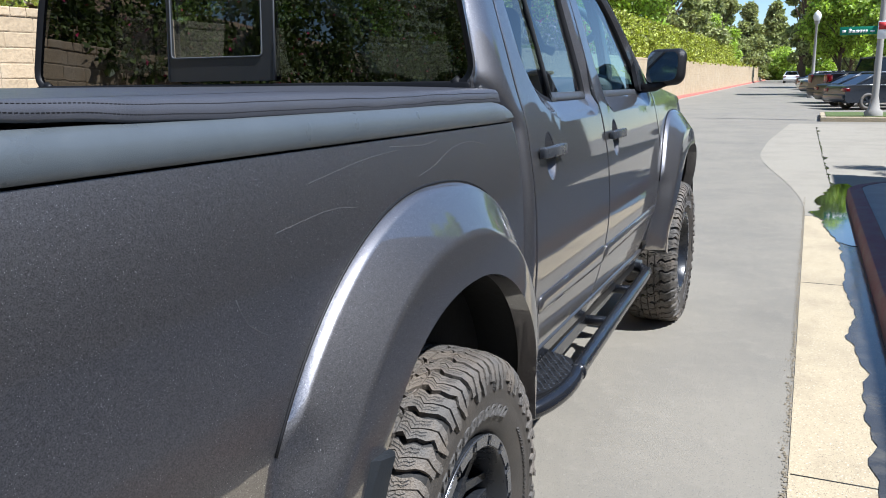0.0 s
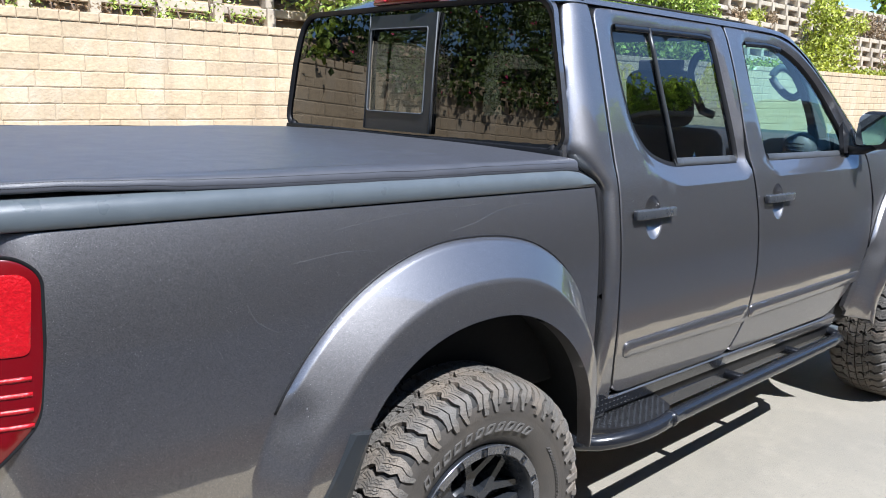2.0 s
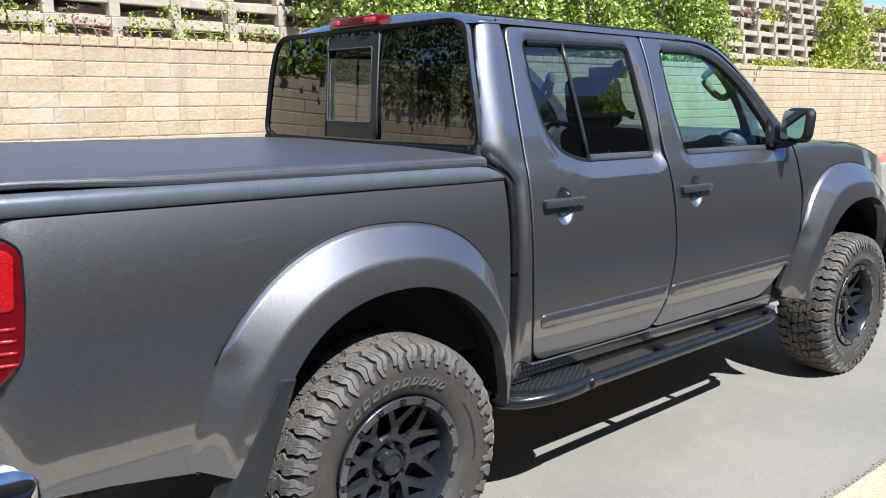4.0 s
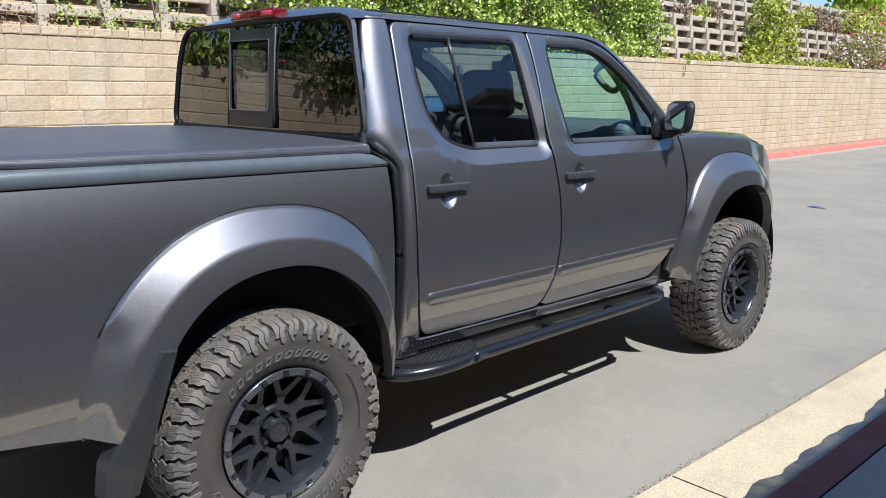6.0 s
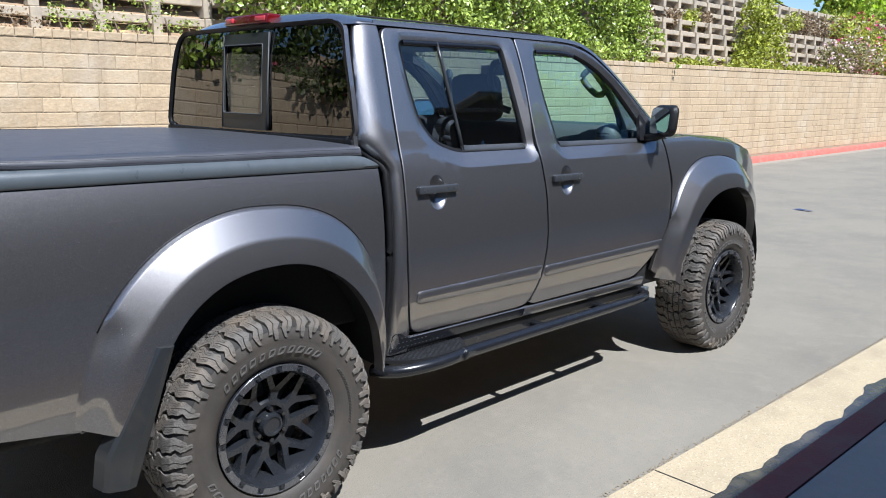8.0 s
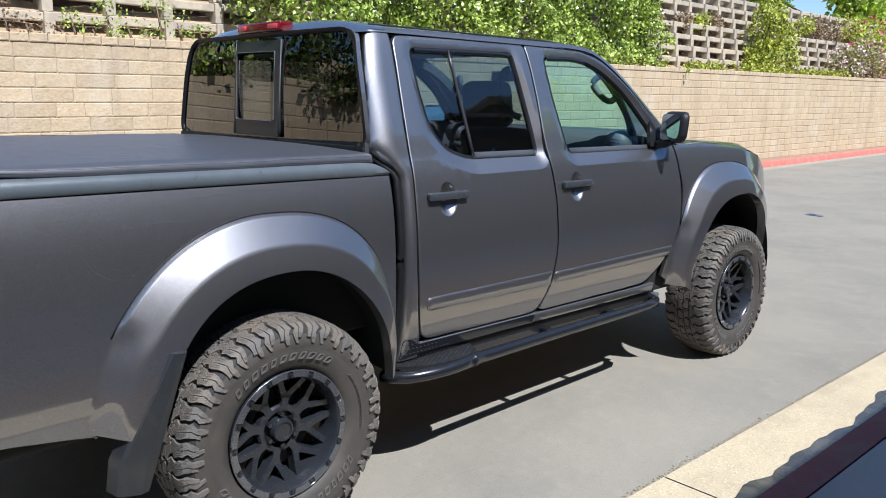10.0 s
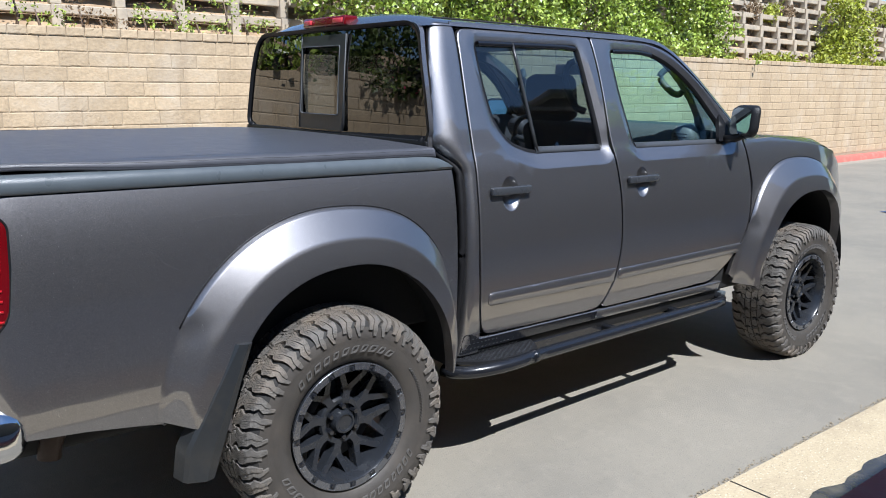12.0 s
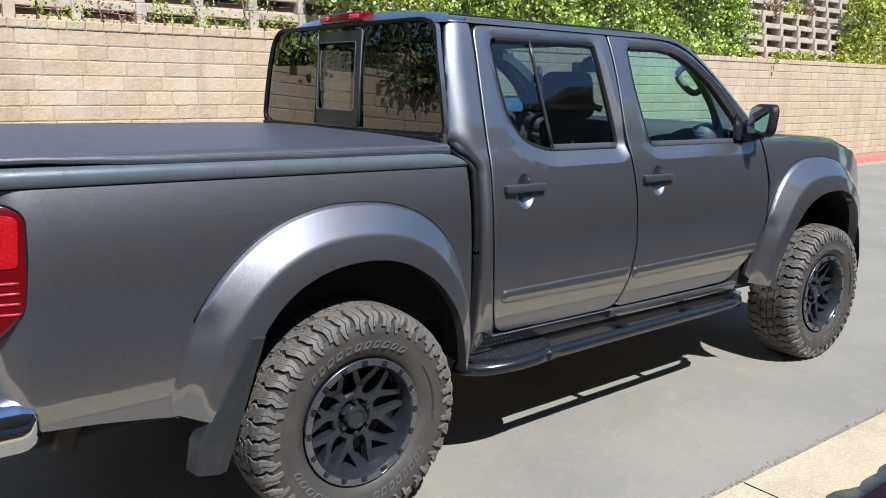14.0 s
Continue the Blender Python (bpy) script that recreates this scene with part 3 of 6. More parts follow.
def tree(name, x, y, z0, height, crown_r, mat, label, seed, per=420, size=0.35, conic=False, low=0.3, n=26):
    rng = np.random.default_rng(seed)
    th = empty(name, label, "tree", (x, y, z0), "street trees" if name == "street_tree" else "")
    trunk = [(0, 0, -0.2), (0.1, 0.05, height * 0.3), (-0.05, 0.1, height * 0.6), (0, 0, height * 0.92)]
    pieces = [tube(smooth_line(trunk, height / 8), list(np.linspace(height * 0.022, height * 0.004, len(smooth_line(trunk, height / 8)))), 8)]
    clumps = []
    if conic:
        n, per = int(n * 2.6), int(per * 0.45)
    for i in range(n):
        f = rng.uniform(low, 1.0)
        rad = crown_r * ((1.08 - f) if conic else math.sqrt(max(0.05, 1 - ((f - (low + 1) / 2) / ((1 - low) / 2 + 0.05)) ** 2)))
        a = rng.uniform(0, 6.283)
        q = rad * rng.uniform(0.35, 0.95)
        c = (q * math.cos(a), q * math.sin(a), f * height)
        clumps.append((c, crown_r * rng.uniform(0.22, 0.4) * (0.48 if conic else 1)))
        b = (0, 0, max(0.1, f - 0.18) * height)
        pieces.append(tube([b, ((b[0] + c[0]) / 2, (b[1] + c[1]) / 2, (b[2] + c[2]) / 2 + 0.1), c], [height * 0.008, height * 0.006, height * 0.002], 5))
    raw("trunk", *join(*pieces), BARK, th)
    V, F = leaves(cloud(rng, clumps, per, 0.35), size, rng)
    raw("crown", V, F, mat, th, smooth=False)
    return th


# ---- crib wall ----
CRIB_X = -8.35
crib = tagged(new("crib_wall"), "open concrete crib retaining wall of stacked headers and stretchers", "wall", kind="structure")


def crib_run(y0, y1, rows, h0, x0=CRIB_X):
    pitch, bar_h, head = 0.82, 0.12, 0.185
    shapes = []
    for nm, (a, b, c, d, g, h) in (("header", (-0.5, 0.09, -0.07, 0.07, 0.003, head + bar_h - 0.003)), ("stretcher", (-0.08, 0.04, -pitch / 2, pitch / 2, 0, bar_h))):
        me = bpy.data.meshes.new(nm)
        bm = box(a, b, c, d, g, h, 0.012)
        bm.to_mesh(me)
        bm.free()
        me.materials.append(CRIB)
        shapes.append(me)
    V, F = [], []
    for r in range(rows):
        y = y0
        x = x0 - r * 0.06
        while y < y1:
            z = wall_top(y) + h0 + r * (bar_h + head)
            o = new("header", shapes[0])
            o.parent, o.location = crib, (x + 0.03 * noise.noise((y, r, 0)), y + 0.02 * noise.noise((r, y * 3, 0)), z)
            o = new("stretcher", shapes[1])
            o.parent, o.location = crib, (x, y + pitch / 2, z + head)
            y += pitch
        # dry soil spilling forward between the bars
        ys = np.arange(y0, y1, 0.14)
        b = len(V)
        for q in ys:
            z = wall_top(q) + h0 + r * (bar_h + head)
            k = 0.06 * noise.noise((q * 2.3, r * 5, 1)) + 0.03 * noise.noise((q * 8, r * 5, 1))
            V += [(x - 0.03, q, z - 0.01), (x - 0.14, q, z + 0.095 + k * 0.8), (x - 0.45, q, z + 0.17 + k)]
        F += [(b + 3 * i + c, b + 3 * i + c + 1, b + 3 * i + c + 4, b + 3 * i + c + 3) for i in range(len(ys) - 1) for c in (0, 1)]
    raw("soil_fill", V, F, DIRT, crib, "dry soil between the bars")["kind"] = "stuff"


# ---- truck ----
truck = empty("pickup_truck", "gunmetal grey lifted crew-cab pickup truck with wide flares, parked on asphalt", "pickup truck")

SIDE = np.array([(0.44, 0.818), (0.5, 0.836), (0.58, 0.858), (0.68, 0.877), (0.77, 0.890), (0.86, 0.8985), (0.95, 0.9), (1.08, 0.8925), (1.18, 0.879), (1.27, 0.862), (1.33, 0.842), (1.45, 0.806), (1.6, 0.760), (1.72, 0.722), (1.79, 0.694), (1.83, 0.664), (1.87, 0.60)])
BED = np.array([(0.44, 0.835), (0.5, 0.855), (0.58, 0.876), (0.7, 0.893), (0.85, 0.9), (1.0, 0.9), (1.09, 0.897), (1.16, 0.891), (1.22, 0.881), (1.27, 0.869), (1.32, 0.854)])


def curve(tab, z):
    """Smooth table look-up."""
    i = int(np.clip(np.searchsorted(tab[:, 0], z) - 1, 0, len(tab) - 2))
    p1, p2 = tab[i], tab[i + 1]
    p0 = tab[max(i - 1, 0)]
    p3 = tab[min(i + 2, len(tab) - 1)]
    h = p2[0] - p1[0]
    m1 = (p2[1] - p0[1]) / max(p2[0] - p0[0], 1e-6) * h
    m2 = (p3[1] - p1[1]) / max(p3[0] - p1[0], 1e-6) * h
    t = min(max((z - p1[0]) / h, -0.5), 1.5)
    return (2 * t ** 3 - 3 * t * t + 1) * p1[1] + (t ** 3 - 2 * t * t + t) * m1 + (-2 * t ** 3 + 3 * t * t) * p2[1] + (t ** 3 - t * t) * m2


BACK_Y = 0.47


def back_y(z):
    """Rear face of the cab leans forward a little."""
    return BACK_Y + max(0.0, z - 1.3) * 0.03 + 0.35 * max(0.0, z - 1.6) ** 2


def cab_edge(z):
    """Rear edge of the cab side: its y, the radius of its round and how far it turns in.
    It steps forward below the window to clear the bed."""
    s = min(1.0, max(0.0, (z - 1.24) / 0.15))
    s = s * s * (3 - 2 * s)
    return 0.59 + (back_y(z) - 0.59) * s, 0.034 + 0.076 * s, 0.04 + 0.06 * s


def side_x(y, z):
    x = curve(SIDE, z)
    if y > 3.25:
        x -= 0.32 * (y - 3.25) ** 2
    b, r, d = cab_edge(z)
    if y < b + r:
        q = min(1.0, (b + r - y) / r)
        x -= d * (1 - math.sqrt(max(0.0, 1 - q * q)))
    return x


def bed_x(y, z):
    x = curve(BED, z)
    if y < -0.98:
        q = min(1.0, (-0.98 - y) / 0.12)
        x -= 0.09 * (1 - math.sqrt(max(0.0, 1 - q * q)))
    return x


def on_side(sx, f=side_x, out=0.0):
    return lambda y, z, d=0.0: (sx * (f(y, z) - d + out), y, z)


def arch(cy, cz, al, ar, b, nl, nr, floor, n=64):
    """Half loop of a wheel arch from its rear foot over the top to its front foot."""
    out = []
    for i in range(n + 1):
        a = math.pi * (1 - i / n)
        c, s = math.cos(a), math.sin(a)
        e = nl if c < 0 else nr
        y = cy + (al if c < 0 else ar) * math.copysign(abs(c) ** (2 / e), c)
        out.append((y, cz + b * abs(s) ** (2 / e)))
    rear, fore = floor
    return [(out[0][0], rear)] + out + [(out[-1][0], fore)]


R_OUT = arch(-0.03, 0.55, 0.602, 0.548, 0.620, 2.0, 2.6, (0.565, 0.505))
R_IN = arch(0.02, 0.50, 0.45, 0.45, 0.48, 2.3, 2.0, (0.515, 0.495))
F_OUT = arch(3.10, 0.575, 0.535, 0.66, 0.645, 2.6, 2.2, (0.54, 0.60))
F_IN = arch(3.20, 0.50, 0.51, 0.45, 0.53, 2.5, 2.0, (0.52, 0.58))


def flare(sx, name, outer, inner, base, wide, bead):
    """Wheel arch flare: a raised bead along the upper edge, a sloping face, a crease and a flat band at the opening."""
    rows = [-0.02, 0.0, 0.03, 0.05, 0.065, 0.08, 0.12, 0.18, 0.26, 0.34, 0.42, 0.49, 0.54, 0.58, 0.64, 0.76, 0.9, 0.97, 1.0, 1.0, 1.0]
    n, k = len(outer), len(rows)
    V, F = [], []
    for i in range(n):
        o, q = np.array(outer[i]), np.array(inner[i])
        h = min(1.0, max(0.0, (o[1] - (bead if i < n / 2 else bead + 0.09)) / (0.06 if i < n / 2 else 0.025)))
        h = h * h * (3 - 2 * h)
        for j, v in enumerate(rows):
            p = o + (q - o) * max(v, 0)
            u = min(1.0, max(v, 0) / 0.54)
            soft = u * u * (3 - 2 * u)
            lip = min(1.0, max(v, 0) / 0.055)
            dx = 0.066 * (soft * (1 - h) + (0.17 * lip + 0.83 * u ** 0.95) * h)
            if j < 2:
                dx = -0.012 if j == 0 else 0.0
            if v > 0.54:
                dx = 0.066 + 0.007 * math.sin((v - 0.54) / 0.46 * 1.57)
            if j == k - 2:
                dx = 0.064
            if j == k - 1:
                dx = 0.025
            b = base(o[0], o[1]) * (1 - max(v, 0)) + base(q[0], max(q[1], 0.6)) * max(v, 0)
            V.append((sx * (b + dx * wide), p[0], p[1]))
    for i in range(n - 1):
        F += [(i * k + j, i * k + j + 1, (i + 1) * k + j + 1, (i + 1) * k + j) for j in range(k - 1)]
    fl = auto_sharp(raw(name, V, F, PAINT, truck, "painted fender flare"), 38)
    edge = [p for i, p in enumerate(outer) if p[1] > (bead if i < n / 2 else bead + 0.09)]
    raw("welt", *tube([(sx * (base(p[0], p[1]) + 0.001), p[0], p[1]) for p in edge], 0.003, 6), SEAL, fl, "thin black rubber welt")
    return fl


R_DOOR = rounded([(0.665, 1.80), (0.648, 1.45), (0.642, 1.15), (0.645, 0.9), (0.668, 0.72), (0.70, 0.578), (1.425, 0.578), (1.497, 0.7), (1.513, 0.87), (1.497, 1.15), (1.46, 1.36), (1.468, 1.6), (1.452, 1.806)], [0.05, 0.3, 0.3, 0.2, 0.1, 0.06, 0.05, 0.1, 0.2, 0.2, 0.2, 0.2, 0.02])
F_DOOR = rounded([(1.462, 1.806), (1.478, 1.6), (1.47, 1.36), (1.507, 1.15), (1.523, 0.87), (1.507, 0.7), (1.435, 0.578), (2.33, 0.582), (2.50, 0.70), (2.59, 0.86), (2.60, 1.10), (2.55, 1.32), (2.50, 1.40), (2.23, 1.635), (2.03, 1.765), (1.86, 1.802)], [0.02, 0.2, 0.2, 0.2, 0.2, 0.1, 0.05, 0.06, 0.1, 0.2, 0.2, 0.03, 0.05, 0.3, 0.2, 0.1])
R_WIN = rounded([(0.75, 1.752), (0.765, 1.59), (0.795, 1.435), (0.865, 1.35), (0.985, 1.311), (1.434, 1.315), (1.405, 1.53), (1.362, 1.762)], [0.03, 0.2, 0.15, 0.1, 0.05, 0.03, 0.3, 0.03])
F_WIN = rounded([(1.585, 1.755), (1.61, 1.56), (1.665, 1.318), (2.43, 1.322), (2.39, 1.41), (2.203, 1.603), (2.02, 1.712), (1.85, 1.762)], [0.03, 0.3, 0.03, 0.02, 0.08, 0.3, 0.2, 0.1])


def door(sx, outline, win, pane_mat, name, hy, divider=None, strip_y=None):
    W = np.array(dense(win, 0.01))

    def skin(y, z, dd=0.0):
        """Door surface, dished round the window."""
        q = math.sqrt(((W - (y, z)) ** 2).sum(1).min())
        w = float(np.interp(z, [1.32, 1.40, 1.58, 1.74], [0.062, 0.046, 0.038, 0.024]))
        r = min(1.0, max(0.0, (w - q) / (w - 0.008)))
        return (sx * (side_x(y, z) - depth(z) * r - dd), y, z)

    def depth(z):
        return float(np.interp(z, [1.32, 1.40, 1.58, 1.74], [0.030, 0.024, 0.018, 0.009]))

    def S(y, z, dd=0.0):
        return (sx * (side_x(y, z) - depth(z) - dd), y, z)

    cup = [(hy + 0.008 + 0.047 * math.cos(a), 1.157 + 0.066 * math.sin(a)) for a in np.linspace(0, 2 * math.pi, 29)[:-1]]
    d = raw(name, *sheet(outline, [win, cup], skin, 0.04, fold=0.018, lip=0.0018, edge=0.004, rings=((1, 0.014), (1, 0.036), (1, 0.058), (1, 0.066))), PAINT, truck)
    auto_sharp(d, 15)
    lp = dense(win, 0.03)
    raw("window_seal", *ring(inset(lp, -0.005), inset(lp, 0.009), S, -0.002, 0.006), SEAL, d, "black rubber window seal")
    pane = raw("pane", *sheet(inset(lp, 0.004), [], lambda y, z, dd=0.0: S(y, z, 0.009), 0.09, fold=0.0, lip=0, edge=0), pane_mat, d, "tinted door glass")
    pane.visible_shadow = pane_mat != GLASS
    if divider:
        (ya, za), (yb, zb) = divider
        pts = [S(ya + (yb - ya) * i / 6, za + (zb - za) * i / 6, 0.004) for i in range(7)]
        raw("window_divider", *tube(pts, 0.008, 8), SLIDER, d)
    # grey strip along the foot of the glass, black strip along its head
    lo, hi = [p for p in lp if p[1] < 1.345], [p for p in lp if p[1] > 1.735]
    y0, y1 = max(min(p[0] for p in lo), 1.0) + 0.012, max(p[0] for p in lo) - 0.012
    V = []
    for y in np.linspace(y0, y1, 8):
        for z, dd in ((1.306, 0.004), (1.307, -0.002), (1.318, -0.0035), (1.332, -0.001), (1.334, 0.008)):
            V.append(S(y, z, dd))
    raw("belt_strip", V, [(i * 5 + j, i * 5 + j + 1, i * 5 + j + 6, i * 5 + j + 5) for i in range(7) for j in range(4)] + [(0, 1, 2, 3, 4), (35, 36, 37, 38, 39)], BELT, d, "grey strip below the glass")
    y0, y1 = min(p[0] for p in hi) + 0.02, max(p[0] for p in hi) - 0.01
    zt = max(p[1] for p in hi)
    ys = list(np.linspace(y0, min(y1, 1.90), 10))
    V = []
    for y in ys:
        z = float(np.interp(y, *zip(*sorted((p[0], p[1]) for p in hi if p[1] > zt - 0.012))))
        V += [S(y, z + 0.006, 0.001), S(y, z + 0.003, -0.003), S(y, z - 0.014, -0.001), S(y, z - 0.016, 0.008)]
    raw("head_strip", V, [(i * 4 + j, i * 4 + j + 1, i * 4 + j + 5, i * 4 + j + 4) for i in range(len(ys) - 1) for j in range(3)], SATIN, d, "black strip above the glass")
    # handle with its finger cup
    hx = side_x(hy, 1.165)
    cupr = 0.047
    V, F = [], []
    for i in range(6):
        r = cupr * (1 - i / 5)
        for j in range(24):
            a = 2 * math.pi * j / 24
            yy, zz = hy + 0.008 + r * math.cos(a), 1.157 + r * 1.404 * math.sin(a)
            V.append((sx * (side_x(yy, zz) - 0.003 - 0.024 * (1 - (r / cupr) ** 2)), yy, zz))
    for i in range(5):
        F += [(i * 24 + j, i * 24 + (j + 1) % 24, (i + 1) * 24 + (j + 1) % 24, (i + 1) * 24 + j) for j in range(24)]
    raw("finger_cup", V, F, PAINT, d)
    bm = box(-0.011, 0.011, -0.108, 0.108, -0.020, 0.020, 0.006, 3)
    for v in bm.verts:
        if v.co.z < 0:
            v.co.z *= 1 - 0.45 * min(1.0, abs(v.co.y) / 0.104) ** 3
        v.co.x -= 0.75 * v.co.y ** 2
    bmesh.ops.transform(bm, matrix=Matrix.Translation((sx * (hx + 0.021), hy, 1.168)) @ Matrix.Diagonal((sx, 1, 1, 1)), verts=bm.verts)
    part("handle", bm, HANDLE, d, "grey door handle")
    if strip_y:
        y0, y1 = strip_y
        loop = rounded([(y0, 0.761), (y0, 0.706), (y1, 0.722 if y1 > 2 else 0.70), (y1, 0.775 if y1 > 2 else 0.768)], [0.027, 0.027, 0.006, 0.006], 8)
        raw("door_moulding", *sheet(loop, [], on_side(sx, out=0.010), 0.05, fold=0.014, lip=0.006, edge=0.008), PAINT, d, "painted side moulding")
    return d


for sx in (1, -1):
    door(sx, R_DOOR, R_WIN, TINT, "rear_door", 0.805, ((0.968, 1.757), (1.022, 1.315)), (0.705, 1.488))
    door(sx, F_DOOR, F_WIN, GLASS, "front_door", 1.652, None, (1.518, 2.54))
    # bed side
    low = [(-1.10, 0.605), (-1.0, 0.59), (-0.84, 0.575), (-0.69, 0.552), (-0.60, 0.535)]
    outline = [(-1.10, 1.266), *low, *[(p[0] + 0.02 * (1 if p[0] < 0 else -1), p[1] - 0.02) for p in R_OUT[1:-1]], (0.535, 0.505), (0.532, 0.7), (0.524, 1.0), (0.513, 1.266)]
    auto_sharp(raw("bed_side", *sheet(outline, [], on_side(sx, bed_x), 0.045, lip=0.0003), PAINT, truck), 30)
    flare(sx, "rear_flare", R_OUT, R_IN, bed_x, 1.05, 0.84)
    flare(sx, "front_flare", F_OUT, F_IN, side_x, 1.1, 0.88)
    # front fender
    outline = [(2.56, 1.325), (2.612, 1.10), (2.60, 0.86), (2.515, 0.70), (2.50, 0.60), *[(p[0] + 0.02 * (1 if p[0] < 3.1 else -1), p[1] - 0.02) for p in F_OUT[1:-1]], (3.78, 0.62), (3.87, 0.75), (3.87, 0.98), (3.76, 1.16), (3.62, 1.235), (3.3, 1.29), (2.85, 1.335)]
    auto_sharp(raw("fender", *sheet(outline, [], on_side(sx), 0.045, lip=0.0003), PAINT, truck), 30)
    # rear cab corner
    V, F = [], []
    zs = [0.50, 0.52, 0.56, 0.62, 0.7, 0.8, 0.9, 1.0, 1.1, 1.2] + list(np.linspace(1.23, 1.40, 15)) + list(np.linspace(1.42, 1.79, 18)) + [1.803, 1.814]
    cols = 26
    for z in zs:
        ye = float(np.interp(z, [0.50, 0.60, 0.72, 0.9, 1.15, 1.45, 1.805, 1.83], [0.70, 0.688, 0.660, 0.637, 0.634, 0.640, 0.655, 0.657]))
        b0, rad, _ = cab_edge(z)
        b0 += 0.001
        for c in range(cols + 1):
            if c <= 16:
                y = b0 + rad * (1 - math.sin(math.pi / 2 * (1 - c / 16)))
            else:
                y = b0 + rad + (ye - b0 - rad) * (c - 16) / (cols - 16)
            x = side_x(y, z) - (0.003 if c == cols else 0)
            if z > 1.36:
                # tucks in behind the edge of the rear window
                y += 1.2 * max(0.0, float(np.interp(z, [1.375, 1.60, 1.803], [0.770, 0.722, 0.664])) + 0.010 - x) * min(1.0, (z - 1.36) / 0.03)
            V.append((sx * x, y, z))
        V.append((sx * (side_x(ye, z) - 0.03), ye, z))
    k = cols + 2
    F = [(i * k + j, i * k + j + 1, (i + 1) * k + j + 1, (i + 1) * k + j) for i in range(len(zs) - 1) for j in range(k - 1)]
    auto_sharp(raw("cab_corner", V, F, PAINT, truck), 50)
    line = []
    for z in np.linspace(0.52, 1.375, 40):
        b, _, d = cab_edge(z)
        line.append((sx * (curve(SIDE, z) - d - 0.004), b - 0.004, z))
    raw("cab_seal", *tube(line, 0.015, 8), SEAL, truck, "black seal along the cab edge")
    # rocker below the doors
    V, F = [], []
    ys = np.linspace(0.66, 2.44, 40)
    for y in ys:
        for z in (0.515, 0.52, 0.53, 0.54, 0.55, 0.5655):
            V.append((sx * (side_x(y, z) - (0.01 if z < 0.518 else 0)), y, z))
        V.append((sx * (side_x(y, 0.566) - 0.03), y, 0.568))
    F = [(i * 7 + j, i * 7 + j + 1, (i + 1) * 7 + j + 1, (i + 1) * 7 + j) for i in range(len(ys) - 1) for j in range(6)]
    raw("rocker", V, F, PAINT, truck)
    part("rocker_trim", box(min(sx * 0.78, sx * 0.822), max(sx * 0.78, sx * 0.822), 0.60, 2.5, 0.46, 0.53, 0.008), SEAL, truck, "black rocker trim")
    # pillar between door top and roof, down the windscreen edge
    line = [(0.64, 1.809), (0.80, 1.813), (1.15, 1.815), (1.45, 1.815), (1.86, 1.812), (2.03, 1.776), (2.23, 1.645), (2.5, 1.41), (2.62, 1.33)]
    line = smooth_line(line, 0.05)
    V = []
    for p in line:
        x = side_x(p[0], p[1])
        V += [(sx * (x - 0.0), p[0], p[1] - 0.004), (sx * (x - 0.012), p[0] + 0.008, p[1] + 0.014), (sx * (x - 0.04), p[0] + 0.03, p[1] + 0.02), (sx * (x - 0.08), p[0] + 0.03, p[1] + 0.0)]
    F = [(i * 4 + j, i * 4 + j + 1, i * 4 + j + 5, i * 4 + j + 4) for i in range(len(line) - 1) for j in range(3)]
    raw("screen_pillar", V, F, PAINT, truck)
    V2, F2 = tube([(sx * (side_x(p[0], p[1]) - 0.006), p[0] - 0.004, p[1] - 0.01) for p in line], 0.003, 6)
    raw("door_seal", V2, F2, SEAL, truck)

# scratches on the near bed side
for pts in ([(0.30, 1.226), (0.22, 1.238), (0.12, 1.232), (0.02, 1.205), (-0.06, 1.19)], [(-0.12, 1.245), (-0.25, 1.238), (-0.42, 1.218)], [(-0.30, 1.165), (-0.38, 1.172), (-0.52, 1.16)], [(0.05, 1.252), (-0.02, 1.246), (-0.15, 1.253)], [(-0.55, 1.02), (-0.60, 1.05), (-0.62, 1.09)]):
    raw("scratch", *tube([(bed_x(y, z) + 0.0002, y, z) for y, z in smooth_line(pts, 0.02)], 0.0003, 4), SCRATCH, truck, "thin pale scratch")

# roof
V, F = [], []
ny, nx = 30, 25
for i in range(ny + 1):
    y = 0.49 + (1.98 - 0.49) * i / ny
    for j in range(nx + 1):
        u = -1 + 2 * j / nx
        w = side_x(max(y, 0.6), 1.80) + 0.0005
        if y < 0.62:
            w -= 0.015 * ((0.62 - y) / 0.13) ** 2
        edge = 1 - abs(u) ** 5
        z = 1.8075 + 0.0545 * edge + 0.015 * (1 - u * u)
        if y < 0.62:
            q = (0.62 - y) / 0.13
            z -= 0.05 * q ** 2.2 * (1 - 0.85 * abs(u) ** 4)
        if y > 1.6:
            z -= 0.17 * (y - 1.6) ** 2
        V.append((w * u, y + 0.03 * u * u * (1 if y > 1.5 else 0.4), z))
k = nx + 1
F = [(i * k + j, i * k + j + 1, (i + 1) * k + j + 1, (i + 1) * k + j) for i in range(ny) for j in range(nx)]
raw("roof", V, F, PAINT, truck)

# cab rear face with window
def on_back(x, z, d=0.0):
    return (x, back_y(z) + d - 0.016 * (1 - min(1, abs(x) / 0.8) ** 2), z)


